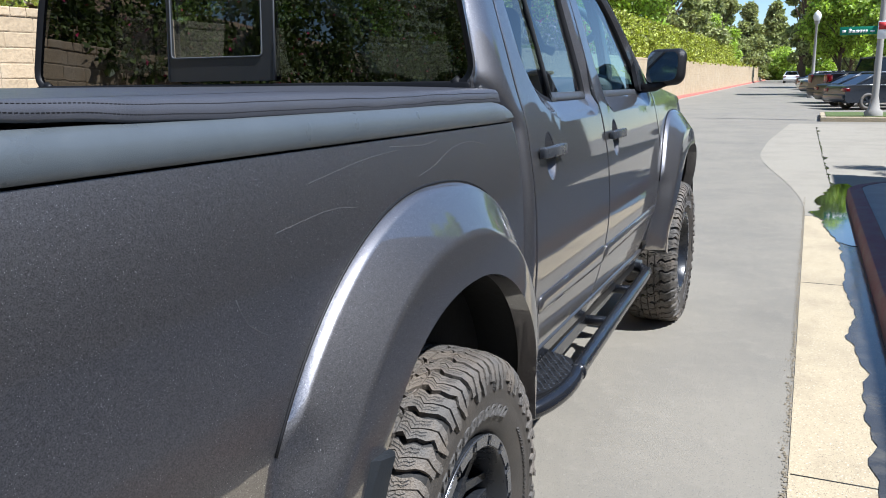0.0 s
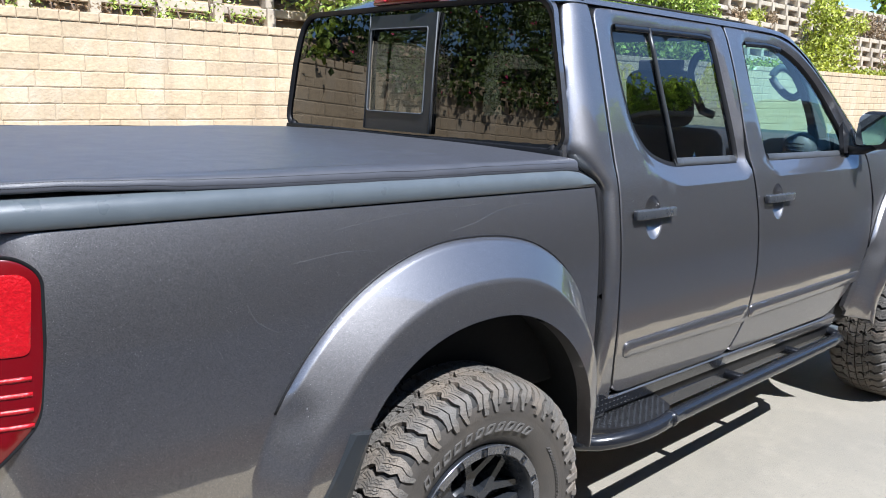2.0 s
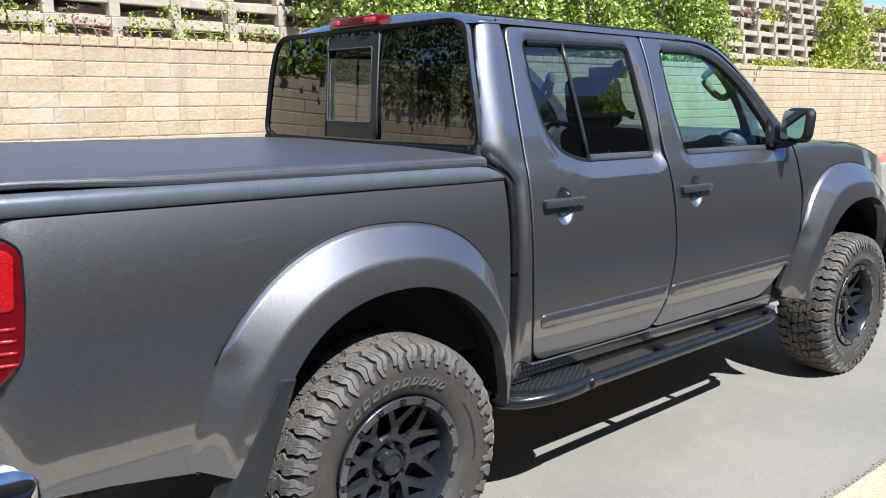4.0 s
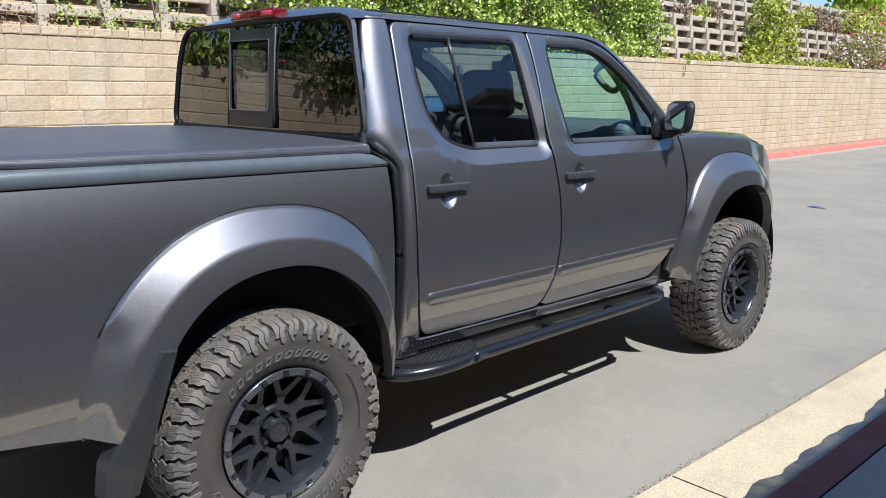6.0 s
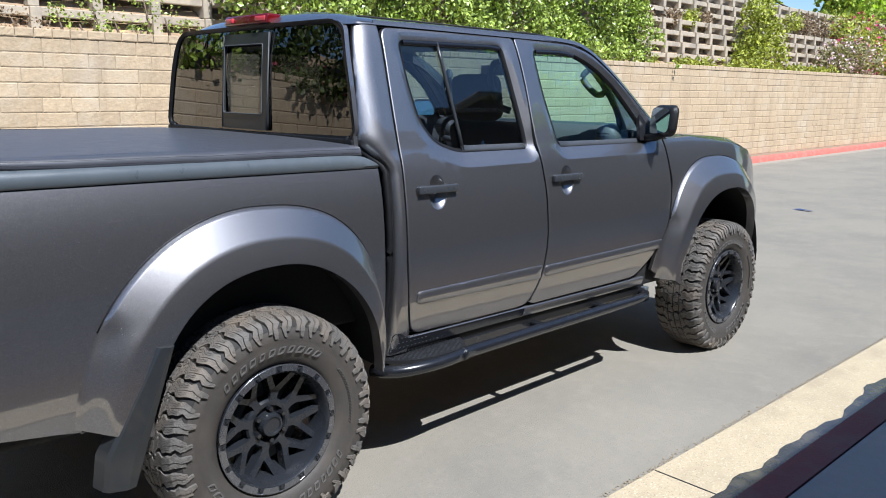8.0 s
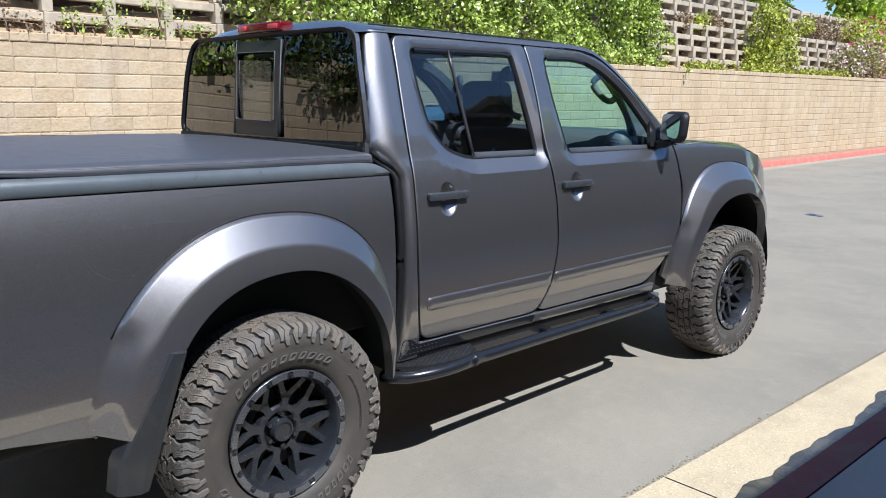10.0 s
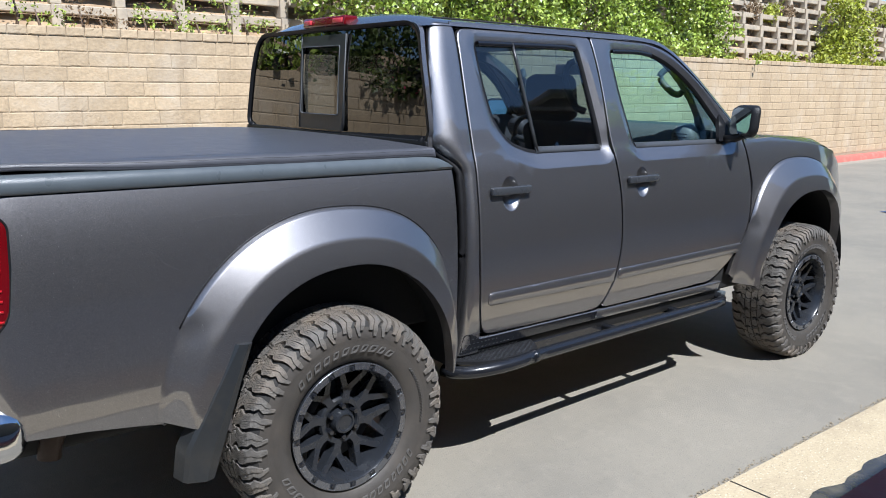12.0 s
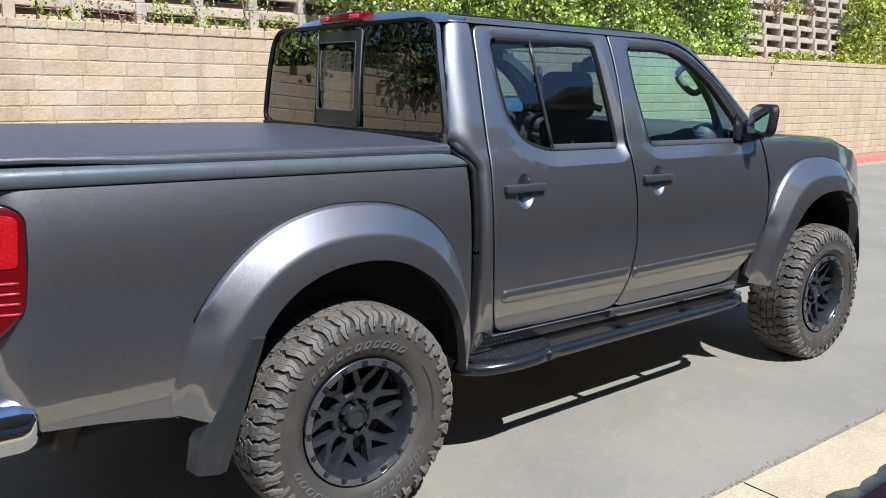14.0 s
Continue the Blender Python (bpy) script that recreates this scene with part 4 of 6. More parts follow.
BACK = rounded([(-0.79, 1.24), (0.79, 1.24), (0.755, 1.50), (0.68, 1.816), (-0.68, 1.816), (-0.755, 1.50)], [0.01, 0.01, 0.2, 0.06, 0.06, 0.2])
BACKWIN = rounded([(-0.770, 1.375), (0.770, 1.375), (0.722, 1.60), (0.664, 1.803), (-0.664, 1.803), (-0.722, 1.60)], [0.05, 0.05, 0.4, 0.08, 0.08, 0.4])
raw("cab_back", *sheet(BACK, [inset(dense(BACKWIN, 0.03), -0.016)], on_back, 0.05, fold=0.02, edge=0), PAINT, truck)
SLIDE = rounded([(-0.178, 1.443), (0.152, 1.443), (0.152, 1.744), (-0.178, 1.744)], 0.012)
rw = raw("rear_window", *sheet(inset(dense(BACKWIN, 0.03), -0.012), [SLIDE], lambda x, z, d=0: on_back(x, z, 0.008), 0.08, fold=0, lip=0, edge=0), TINT_REAR, truck, "dark tinted sliding rear window", smooth=False)
lp = dense(BACKWIN, 0.03)
raw("window_seal", *ring(inset(lp, -0.021), inset(lp, -0.005), on_back, -0.004, -0.001), SEAL, rw, "black rubber seal")
raw("lower_trim", *sheet(rounded([(-0.785, 1.31), (0.785, 1.31), (0.772, 1.368), (-0.772, 1.368)], 0.01), [], lambda x, z, d=0: on_back(x, z, d - 0.010), 0.06, fold=0.01, lip=0.002, edge=0.004), SEAL, rw, "black trim below the rear window")
fr = [(-0.19, 1.378), (0.19, 1.378), (0.19, 1.79), (-0.19, 1.79)]
hole = rounded([(-0.176, 1.445), (0.150, 1.445), (0.150, 1.742), (-0.176, 1.742)], 0.012)
raw("slider_frame", *sheet(fr, [hole], lambda x, z, d=0: on_back(x, z, d - 0.004), 0.06, fold=0.01, lip=0, edge=0), SLIDER, rw, "dark grey slider frame")
raw("slider_bead", *tube([on_back(x, z, -0.006) for x, z in hole], 0.0026, 6, close=True), TRIMGREY, rw, "pale bead round the sliding pane")
for x in (-0.19, 0.19):
    raw("slider_track", *tube([on_back(x, 1.38, -0.006), on_back(x, 1.79, -0.006)], 0.0026, 6), TRIMGREY, rw)

raw("sliding_pane", *sheet(SLIDE, [], lambda x, z, d=0: on_back(x, z, 0.012), 0.08, fold=0, lip=0, edge=0), TINT_SLIDE, rw, "lightly tinted sliding pane")

# stop lamp over the rear window
bm = box(-0.178, 0.178, 0.462, 0.53, 1.826, 1.868, 0.008, 3)
for v in bm.verts:
    v.co.y += 0.02 * (v.co.x / 0.225) ** 2 + 0.12 * (v.co.z - 1.845)
stop = part("stop_lamp", bm, RED_LENS, truck, "red high-mounted stop lamp")
for x0, x1 in ((-0.166, -0.095), (0.095, 0.166)):
    bm = box(x0, x1, 0.4595, 0.474, 1.836, 1.858, 0.004)
    for v in bm.verts:
        v.co.y += 0.02 * (v.co.x / 0.225) ** 2 + 0.12 * (v.co.z - 1.845)
    part("reflector", bm, PALE_RED, stop, "paler reflector segment")
for sx in (1, -1):
    raw("roof_ditch", *tube([(sx * 0.63, y, 1.8405 - (0.05 * ((0.62 - y) / 0.13) ** 2.2 if y < 0.62 else 0) - (0.17 * (y - 1.6) ** 2 if y > 1.6 else 0)) for y in np.linspace(0.60, 1.95, 30)], 0.004, 5), DARK, truck)

# tonneau cover, rail caps, bed shell
def cover_z(x, y):
    return 1.351 + 0.012 * (1 - (x / 0.83) ** 2) + 0.003 * noise.noise((x * 3, y * 3, 1))


V, F = [], []
ny, nx = 40, 24
for i in range(ny + 1):
    y = -1.09 + (0.44 + 1.09) * i / ny
    for j in range(nx + 1):
        x = -0.815 + 1.63 * j / nx
        V.append((x, y, cover_z(x, y)))
k = nx + 1
F = [(i * k + j, i * k + j + 1, (i + 1) * k + j + 1, (i + 1) * k + j) for i in range(ny) for j in range(nx)]
cover = raw("tonneau_cover", V, F, VINYL, truck, "black vinyl tonneau cover with stitched edges")
for sx in (1, -1):
    V, F = [], []
    ys = np.linspace(-1.09, 0.44, 60)
    for y in ys:
        wv = 0.006 * noise.noise((y * 2.5, 7, sx)) + 0.003 * noise.noise((y * 9, 7, sx))
        gap = max(0.0, -0.35 - y) * 0.022
        for x, z in [(0.81, cover_z(0.81, y)), (0.838, 1.350 + wv * 0.3), (0.852, 1.348 + wv * 0.6 + gap * 0.3), (0.8585, 1.342 + wv * 0.7 + gap * 0.6), (0.865, 1.320 + wv + gap), (0.861, 1.316 + wv + gap), (0.82, 1.320 + gap)]:
            V.append((sx * x, y, z))
    k = 7
    F = [(i * k + j, i * k + j + 1, (i + 1) * k + j + 1, (i + 1) * k + j) for i in range(len(ys) - 1) for j in range(k - 1)]
    raw("cover_hem", V, F, VINYL, cover, "hem with stitching")
    st = []
    for y in np.arange(-1.08, 0.43, 0.006):
        wv = 0.006 * noise.noise((y * 2.5, 7, sx)) + 0.003 * noise.noise((y * 9, 7, sx))
        gap = max(0.0, -0.35 - y) * 0.022
        for x, z in ((0.8592, 1.3395 + wv * 0.7 + gap * 0.6), (0.8632, 1.3255 + wv + gap)):
            st.append(prism([(y, z - 0.0006), (y + 0.0038, z - 0.0006), (y + 0.0038, z + 0.0006), (y, z + 0.0006)], sx * (x - 0.002), sx * (x + 0.0005)))
    raw("stitching", *join(*st), SEAL, cover, smooth=False)
    V, F = [], []
    prof = [(0.8735, 1.270), (0.880, 1.279), (0.879, 1.298), (0.872, 1.314), (0.860, 1.322), (0.84, 1.3235), (0.78, 1.3235), (0.78, 1.25)]
    ys = list(np.linspace(-1.10, 0.35, 30)) + list(np.linspace(0.38, 0.514, 8))
    for y in ys:
        e = max(0.0, (y - 0.36) / 0.14)
        for x, z in prof:
            cut = 0.08 * (max(0.0, z - 1.279) / 0.045) ** 1.6
            V.append((sx * (x - 0.004 * e * e), y - cut * e, z - (0.004 * e * e if z > 1.29 else 0)))
    k = len(prof)
    F = [(i * k + j, i * k + j + 1, (i + 1) * k + j + 1, (i + 1) * k + j) for i in range(len(ys) - 1) for j in range(k - 1)] + [tuple((len(ys) - 1) * k + j for j in range(k))]
    auto_sharp(raw("bed_rail_cap", V, F, RAILCAP, truck, "grey plastic bed rail cap"), 40)

part("cab_gap", box(-0.80, 0.80, 0.565, 0.61, 0.50, 1.27), DARK, truck)
part("bed_shell", box(-0.80, 0.80, -1.08, 0.50, 0.66, 1.25, 0.02), DARK, truck)
part("tailgate", box(-0.80, 0.80, -1.12, -1.05, 0.66, 1.30, 0.015), PAINT, truck)

# tail lamps
for sx in (1, -1):
    def lamp_x(y, z, d=0.0, sx=sx):
        q = min(1.0, max(0.0, (-0.99 - y) / 0.12))
        return (sx * (0.9 - 0.05 * (1 - math.sqrt(max(0.0, 1 - q * q * 0.98))) - d), y, z)
    lp = rounded([(-1.11, 1.235), (-1.11, 0.84), (-1.065, 0.885), (-1.010, 0.945), (-0.999, 1.05), (-0.997, 1.20), (-1.035, 1.232)], [0.01, 0.01, 0.03, 0.03, 0.05, 0.03, 0.03])
    tl = raw("tail_lamp", *sheet(lp, [], lamp_x, 0.03, fold=0.03, lip=0.005, edge=0.006), RED_LENS, truck, "red tail lamp")
    up = rounded([(-1.108, 1.205), (-1.108, 1.065), (-1.022, 1.065), (-1.014, 1.19), (-1.03, 1.205)], 0.015)
    raw("upper_lens", *sheet(up, [], lambda y, z, d=0.0: lamp_x(y, z, d - 0.003), 0.02, fold=0.004, lip=0.001, edge=0.004), BRIGHT_RED, tl, "bright red upper lens")
    for i in range(4):
        z = 0.94 + 0.028 * i
        raw("lamp_rib", *tube([lamp_x(y, z, 0.001) for y in np.linspace(-1.09, -1.022, 7)], 0.0045, 6), BRIGHT_RED, tl)
    raw("lamp_gasket", *ring(inset(dense(lp, 0.03), -0.004), inset(dense(lp, 0.03), 0.002), lamp_x, 0.004, 0.002), SEAL, tl, "black gasket")

# rear bumper, exhaust, mud flaps
bm = box(-0.905, 0.905, -1.30, -1.025, 0.525, 0.70, 0.075, 6)
for v in bm.verts:
    v.co.y += 0.18 * max(0, abs(v.co.x) - 0.6)
part("rear_bumper", bm, CHROME, truck, "chrome rear step bumper")
pipe = smooth_line([(0.56, -0.45, 0.60), (0.60, -0.72, 0.585), (0.615, -0.84, 0.53), (0.62, -0.885, 0.45), (0.62, -0.89, 0.412)], 0.03)
V, F = tube(pipe, 0.036, 16, ends=False)
V2, F2 = tube(pipe, 0.031, 16, ends=False)
raw("exhaust_pipe", *join((V, F), (V2, F2)), PIPE, truck, "dark exhaust tip")


def mud_flap(sx):
    """Moulded flap: a side wing that follows the flare and a sheet turned in behind the tyre."""
    V, F = [], []
    n = 16
    for i in range(n + 1):
        t = i / n
        z = 0.785 - 0.435 * t
        yf = -0.366 - 0.118 * t
        yr = -0.418 - 0.152 * t / 0.75 + (0.0 if t < 0.75 else 0.17 * (t - 0.75))
        xf, xr = 0.99 - 0.05 * t, 0.986 - 0.06 * t
        xi = xr - 0.03 - 0.04 * min(1.0, t * 2)
        V += [(sx * (xf - 0.012), yf, z), (sx * xf, yf - 0.004, z), (sx * (xf + 0.008), (yf * 2 + yr) / 3, z), (sx * xr, yr + 0.01, z), (sx * (xr - 0.015), yr, z), (sx * xi, yr - 0.01, z), (sx * xi, yr + 0.0, z), (sx * (xr - 0.02), yr + 0.012, z)]
    k = 8
    F = [(i * k + j, i * k + (j + 1) % k, (i + 1) * k + (j + 1) % k, (i + 1) * k + j) for i in range(n) for j in range(k)] + [tuple(range(k)), tuple(n * k + j for j in range(k))]
    auto_sharp(raw("mud_flap", V, F, FLAP, truck, "dark grey rubber mud flap"), 22)


for sx in (1, -1):
    mud_flap(sx)

# hood, windscreen, grille end
V, F = [], []
ny, nx = 20, 20
for i in range(ny + 1):
    y = 2.6 + (3.78 - 2.6) * i / ny
    for j in range(nx + 1):
        u = -1 + 2 * j / nx
        w = side_x(y, 1.27) - 0.012
        z0 = 1.345 - 0.05 * ((y - 2.6) / 1.0) - 0.09 * max(0, y - 3.45) / 0.3 * max(0, y - 3.45) / 0.3
        V.append((w * u, y, z0 + 0.032 * (1 - abs(u) ** 3) - (0.03 if abs(u) > 0.99 else 0)))
k = nx + 1
F = [(i * k + j, i * k + j + 1, (i + 1) * k + j + 1, (i + 1) * k + j) for i in range(ny) for j in range(nx)]
raw("hood", V, F, PAINT, truck)
V = []
for i in range(9):
    t = i / 8
    y, z, w = 1.965 + 0.67 * t, 1.822 - 0.475 * t, 0.61 + 0.17 * t
    V += [(w * u, y - 0.02 + 0.05 * (1 - u * u), z + 0.01 * (1 - u * u)) for u in np.linspace(-1, 1, 13)]
F = [(i * 13 + j, i * 13 + j + 1, (i + 1) * 13 + j + 1, (i + 1) * 13 + j) for i in range(8) for j in range(12)]
ws = raw("windscreen", V, F, GLASS, truck, "clear windscreen glass")
ws.visible_shadow = False
part("front_bumper", box(-0.72, 0.72, 3.62, 3.96, 0.55, 0.86, 0.09, 4), PAINT, truck)
part("grille", box(-0.62, 0.62, 3.72, 3.93, 0.86, 1.22, 0.04, 3), BLACK, truck)
for sx in (1, -1):
    bm = box(-0.14, 0.14, -0.11, 0.11, -0.12, 0.12, 0.05, 3)
    bmesh.ops.transform(bm, matrix=Matrix.Translation((sx * 0.62, 3.70, 1.05)), verts=bm.verts)
    part("headlamp", bm, CHROME, truck, "clear headlamp")

# underbody, liners
part("chassis", box(-0.62, 0.62, -1.0, 3.7, 0.42, 0.68, 0.03), DARK, truck)
part("cab_floor", box(-0.82, 0.82, 0.58, 2.75, 0.50, 0.70, 0.02), DARK, truck)
for cy, lp in ((0.02, R_IN), (3.2, F_IN)):
    for sx in (1, -1):
        V, F = [], []
        for p in lp:
            V += [(sx * 0.935, p[0] + (p[0] - cy) * 0.02, p[1] + 0.012), (sx * 0.58, p[0] + (p[0] - cy) * 0.05, p[1] + 0.02)]
        n = len(lp)
        F = [(2 * i, 2 * i + 1, 2 * i + 3, 2 * i + 2) for i in range(n - 1)] + [tuple(2 * i + 1 for i in range(n))]
        raw("wheel_arch_liner", V, F, DARK, truck)
raw("axle", *tube([(-0.75, 0, 0.41), (0.75, 0, 0.41)], 0.05, 12), DARK, truck)
raw("axle", *tube([(-0.75, 3.2, 0.41), (0.75, 3.2, 0.41)], 0.05, 12), DARK, truck)


# ---- wheels ----
TR, TW = 0.408, 0.285


def wheel(loc, sx):
    """Off-road wheel; its outer face looks along +x before it is turned."""
    w = new("wheel")
    w.parent = truck
    w.location = loc
    if sx < 0:
        w.rotation_euler = (0, 0, math.pi)
    w["label"] = "black alloy wheel with chunky all-terrain tyre"
    h = TW / 2
    prof = [(-h * 0.72, 0.226), (-h * 0.93, 0.27), (-h, 0.315), (-h * 0.97, 0.36), (-h * 0.90, TR - 0.036), (-h * 0.74, TR - 0.018), (0, TR - 0.013), (h * 0.74, TR - 0.018), (h * 0.90, TR - 0.034), (h * 0.975, 0.36), (h * 0.985, 0.332), (h * 1.01, 0.318), (h * 0.99, 0.312), (h * 1.0, 0.306), (h * 0.95, 0.272), (h * 0.85, 0.238), (h * 0.74, 0.226)]
    tyre = raw("tyre", *revolve(prof, 96), SIDEWALL, w, "dusty black all-terrain tyre")
    # carcass between the lugs takes the darkened colour as painted groove shade
    tyre.data.materials.append(GROOVE_SHADE)
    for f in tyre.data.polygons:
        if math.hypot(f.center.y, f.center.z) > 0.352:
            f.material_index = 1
    rng = np.random.default_rng(3)
    # lugs follow the carcass from the crown over the shoulder and down the sidewall
    crown = np.array([(0.0, TR), (0.05, TR - 0.0005), (0.09, TR - 0.003), (0.115, TR - 0.009), (0.131, TR - 0.020), (0.141, TR - 0.036), (0.146, TR - 0.056), (0.1475, TR - 0.075), (0.1465, TR - 0.092)])
    run = np.concatenate([[0], np.cumsum(np.linalg.norm(np.diff(crown, axis=0), axis=1))])

    def place(s, u, a, lift):
        x, r = np.interp(u, run, crown[:, 0]), np.interp(u, run, crown[:, 1])
        x1, r1 = np.interp(u + 0.004, run, crown[:, 0]), np.interp(u + 0.004, run, crown[:, 1])
        x0, r0 = np.interp(u - 0.004, run, crown[:, 0]), np.interp(u - 0.004, run, crown[:, 1])
        tx, tr = x1 - x0, r1 - r0
        q = math.hypot(tx, tr) or 1
        x, r = x - tr / q * lift, r + tx / q * lift
        return (s * x, r * math.sin(a), r * math.cos(a))

    N = 21
    d = 2 * math.pi / N
    # each row: lateral stops with the two zigzag edges in steps of the pitch
    centre_rows = [[(0.003, -0.20, 0.10), (0.012, -0.24, 0.05), (0.022, -0.12, 0.16), (0.036, -0.17, 0.20)], [(0.004, 0.15, 0.26), (0.014, 0.10, 0.24), (0.026, 0.21, 0.28), (0.038, 0.25, 0.33)], [(0.003, 0.31, 0.55), (0.013, 0.29, 0.60), (0.024, 0.33, 0.72), (0.034, 0.38, 0.66)], [(0.004, 0.60, 0.75), (0.016, 0.66, 0.71), (0.030, 0.77, 0.79)]]
    inner_rows = [[(0.041, -0.10, 0.26), (0.048, -0.16, 0.20), (0.058, -0.05, 0.31), (0.066, 0.0, 0.24)], [(0.040, 0.31, 0.42), (0.050, 0.25, 0.47), (0.060, 0.36, 0.40)], [(0.039, 0.47, 0.70), (0.050, 0.52, 0.66), (0.061, 0.45, 0.78), (0.068, 0.51, 0.74)], [(0.044, 0.75, 0.86), (0.054, 0.71, 0.79), (0.064, 0.82, 0.90)]]
    # shoulder lugs stand in pairs: a narrow slit inside the pair, a deep notch between pairs
    slit_a = [(0.068, 0.20), (0.080, 0.25), (0.093, 0.165), (0.109, 0.225), (0.127, 0.23), (0.142, 0.27), (0.159, 0.248), (0.176, 0.245), (0.196, 0.25)]
    slit_b = [(u, a + 0.5) for u, a in slit_a]
    long_lugs = [[(u, a - w, a - 0.007) for (u, a), w in zip(slit_a, (0.19, 0.18, 0.18, 0.17, 0.20, 0.15, 0.19, 0.13, 0.10))], [(u, a + 0.007, a + w) for (u, a), w in zip(slit_a[:8], (0.20, 0.17, 0.23, 0.17, 0.19, 0.14, 0.16, 0.10))]]
    short_lugs = [[(u, a - w, a - 0.007) for (u, a), w in zip(slit_b[:8], (0.20, 0.19, 0.17, 0.20, 0.17, 0.19, 0.13, 0.14))], [(u, a + 0.007, a + w) for (u, a), w in zip(slit_b, (0.20, 0.16, 0.20, 0.22, 0.17, 0.21, 0.15, 0.18, 0.12))]]
    rows_of = {"centre_block": centre_rows, "inner_block": inner_rows, "shoulder_block": long_lugs + short_lugs}
    near = sx > 0 and loc[1] < 1
    for nm, kinds_of in rows_of.items():
        for ki, stops in enumerate(kinds_of):
            for s in (1, -1):
                V, n = [], len(stops)
                for u, a0, a1 in stops:
                    hgt = 0.0035 * (ki % 2) if u > 0.11 else 0.0012 * (ki % 2)
                    bend = 0.07 * (abs((u / 0.034) % 2 - 1) - 0.5)
                    a0, a1 = a0 + bend, a1 + bend
                    end = 0.35 if u in (stops[0][0], stops[-1][0]) else 1.0
                    for a, lf in ((a0 - 0.006, -0.02), (a0, hgt * end), (a1, hgt * end), (a1 + 0.006, -0.02)):
                        V.append(place(s, u, a * d, lf))
                F = [(i * 4 + j, i * 4 + j + 1, i * 4 + j + 5, i * 4 + j + 4) for i in range(n - 1) for j in range(3)]
                F += [(0, 1, 2, 3), tuple((n - 1) * 4 + j for j in range(4))]
                if s < 0:
                    F = [q[::-1] for q in F]
                single = near and s > 0 and nm == "shoulder_block"
                me, rest = None, []
                for i in range(N):
                    turn = i * d + (0.4 * d if s < 0 else 0)
                    if single:
                        if me is None:
                            o = raw(nm, V, F, RUBBER, w, smooth=False)
                            me = o.data
                        else:
                            o = new(nm, me)
                            o.parent = w
                        o.rotation_euler = (-turn, 0, 0)
                    else:
                        c, q = math.cos(turn), math.sin(turn)
                        rest.append(([(v[0], v[1] * c + v[2] * q, -v[1] * q + v[2] * c) for v in V], F))
                if rest:
                    raw("tread", *join(*rest), RUBBER, tyre, smooth=False)["kind"] = "stuff"
    # zigzag cuts across the lugs: flat dark strips coloured like the shade inside
    cuts = []
    for nm, kinds_of in rows_of.items():
        for ki, stops in enumerate(kinds_of):
            for s, frac in ((1, 0.36), (1, 0.68), (-1, 0.5)):
                us = np.linspace(stops[0][0] + 0.002, min(stops[-1][0], 0.125) - 0.002, 7)
                U, A0, A1 = zip(*stops)
                V = []
                for q, u in enumerate(us):
                    bend = 0.07 * (abs((u / 0.034) % 2 - 1) - 0.5)
                    a = np.interp(u, U, A0) * (1 - frac) + np.interp(u, U, A1) * frac + bend + 0.016 * (-1) ** q
                    lf = (0.0035 * (ki % 2) if u > 0.11 else 0.0012 * (ki % 2)) + 0.0006
                    V += [place(s, u, (a - 0.006) * d, lf), place(s, u, (a + 0.006) * d, lf)]
                F = [(2 * q, 2 * q + 1, 2 * q + 3, 2 * q + 2) for q in range(len(us) - 1)]
                for i in range(N):
                    turn = i * d + (0.4 * d if s < 0 else 0)
                    c, q = math.cos(turn), math.sin(turn)
                    cuts.append(([(v[0], v[1] * c + v[2] * q, -v[1] * q + v[2] * c) for v in V], F))
    raw("tread_cut", *join(*cuts), GROOVE_SHADE, tyre, smooth=False)["kind"] = "stuff"
    # raised lettering left as plain bars, thin rings
    bars = []

    def letters(a0, a1, r0, r1, count, width):
        for i in range(count):
            a = a0 + (a1 - a0) * (i + 0.5) / count
            wd = (a1 - a0) / count * width / 2 * rng.uniform(0.75, 1.1)
            V = []
            lean = 0.012
            for x, shrink in ((h * 0.95, 1.0), (h * 1.016, 0.94), (h * 1.016, 0.58), (h * 0.95, 0.55)):
                rm, rh = (r0 + r1) / 2, (r1 - r0) / 2
                for sa, sr in ((-1, -1), (-0.9, 0.4), (-0.55, 1), (1, 1), (0.95, -0.5), (0.6, -1)):
                    r = rm + sr * rh * (shrink if shrink > 0.8 else shrink * 1.05)
                    aa = a + sa * wd * shrink + lean * sr
                    V.append((x - (0.10 * abs(r - 0.31) if r < 0.31 else 0.0), r * math.sin(aa), r * math.cos(aa)))
            bars.append((V, [(6 * q + c, 6 * q + (c + 1) % 6, 6 * q + 6 + (c + 1) % 6, 6 * q + 6 + c) for q in range(3) for c in range(6)]))

    letters(-0.85, 0.62, 0.271, 0.298, 11, 0.8)
    letters(0.95, 1.75, 0.287, 0.297, 20, 0.5)
    letters(2.1, 3.05, 0.276, 0.303, 8, 0.8)
    letters(3.5, 4.35, 0.276, 0.303, 6, 0.8)
    raw("raised_lettering", *join(*bars), LETTER_RELIEF, tyre, smooth=False)["kind"] = "stuff"
    # rim
    X = h * 0.83
    prof = [(-h * 0.7, 0.21), (-h * 0.72, 0.23), (-h * 0.5, 0.225), (-0.02, 0.195), (h * 0.45, 0.195), (h * 0.72, 0.224), (X, 0.2285), (X + 0.008, 0.226), (X + 0.009, 0.204), (X + 0.002, 0.199), (h * 0.4, 0.186), (-0.02, 0.182), (-h * 0.5, 0.2)]
    rim = raw("rim", *revolve(prof, 96), RIM, w, "satin black rim")
    auto_sharp(rim, 40)
    raw("rim_lip", *tube([(X + 0.0095, 0.2285 * math.sin(a), 0.2285 * math.cos(a)) for a in np.linspace(0, 2 * math.pi, 73)[:-1]], 0.0028, 6, close=True), RING, w, "bright worn edge of the rim")
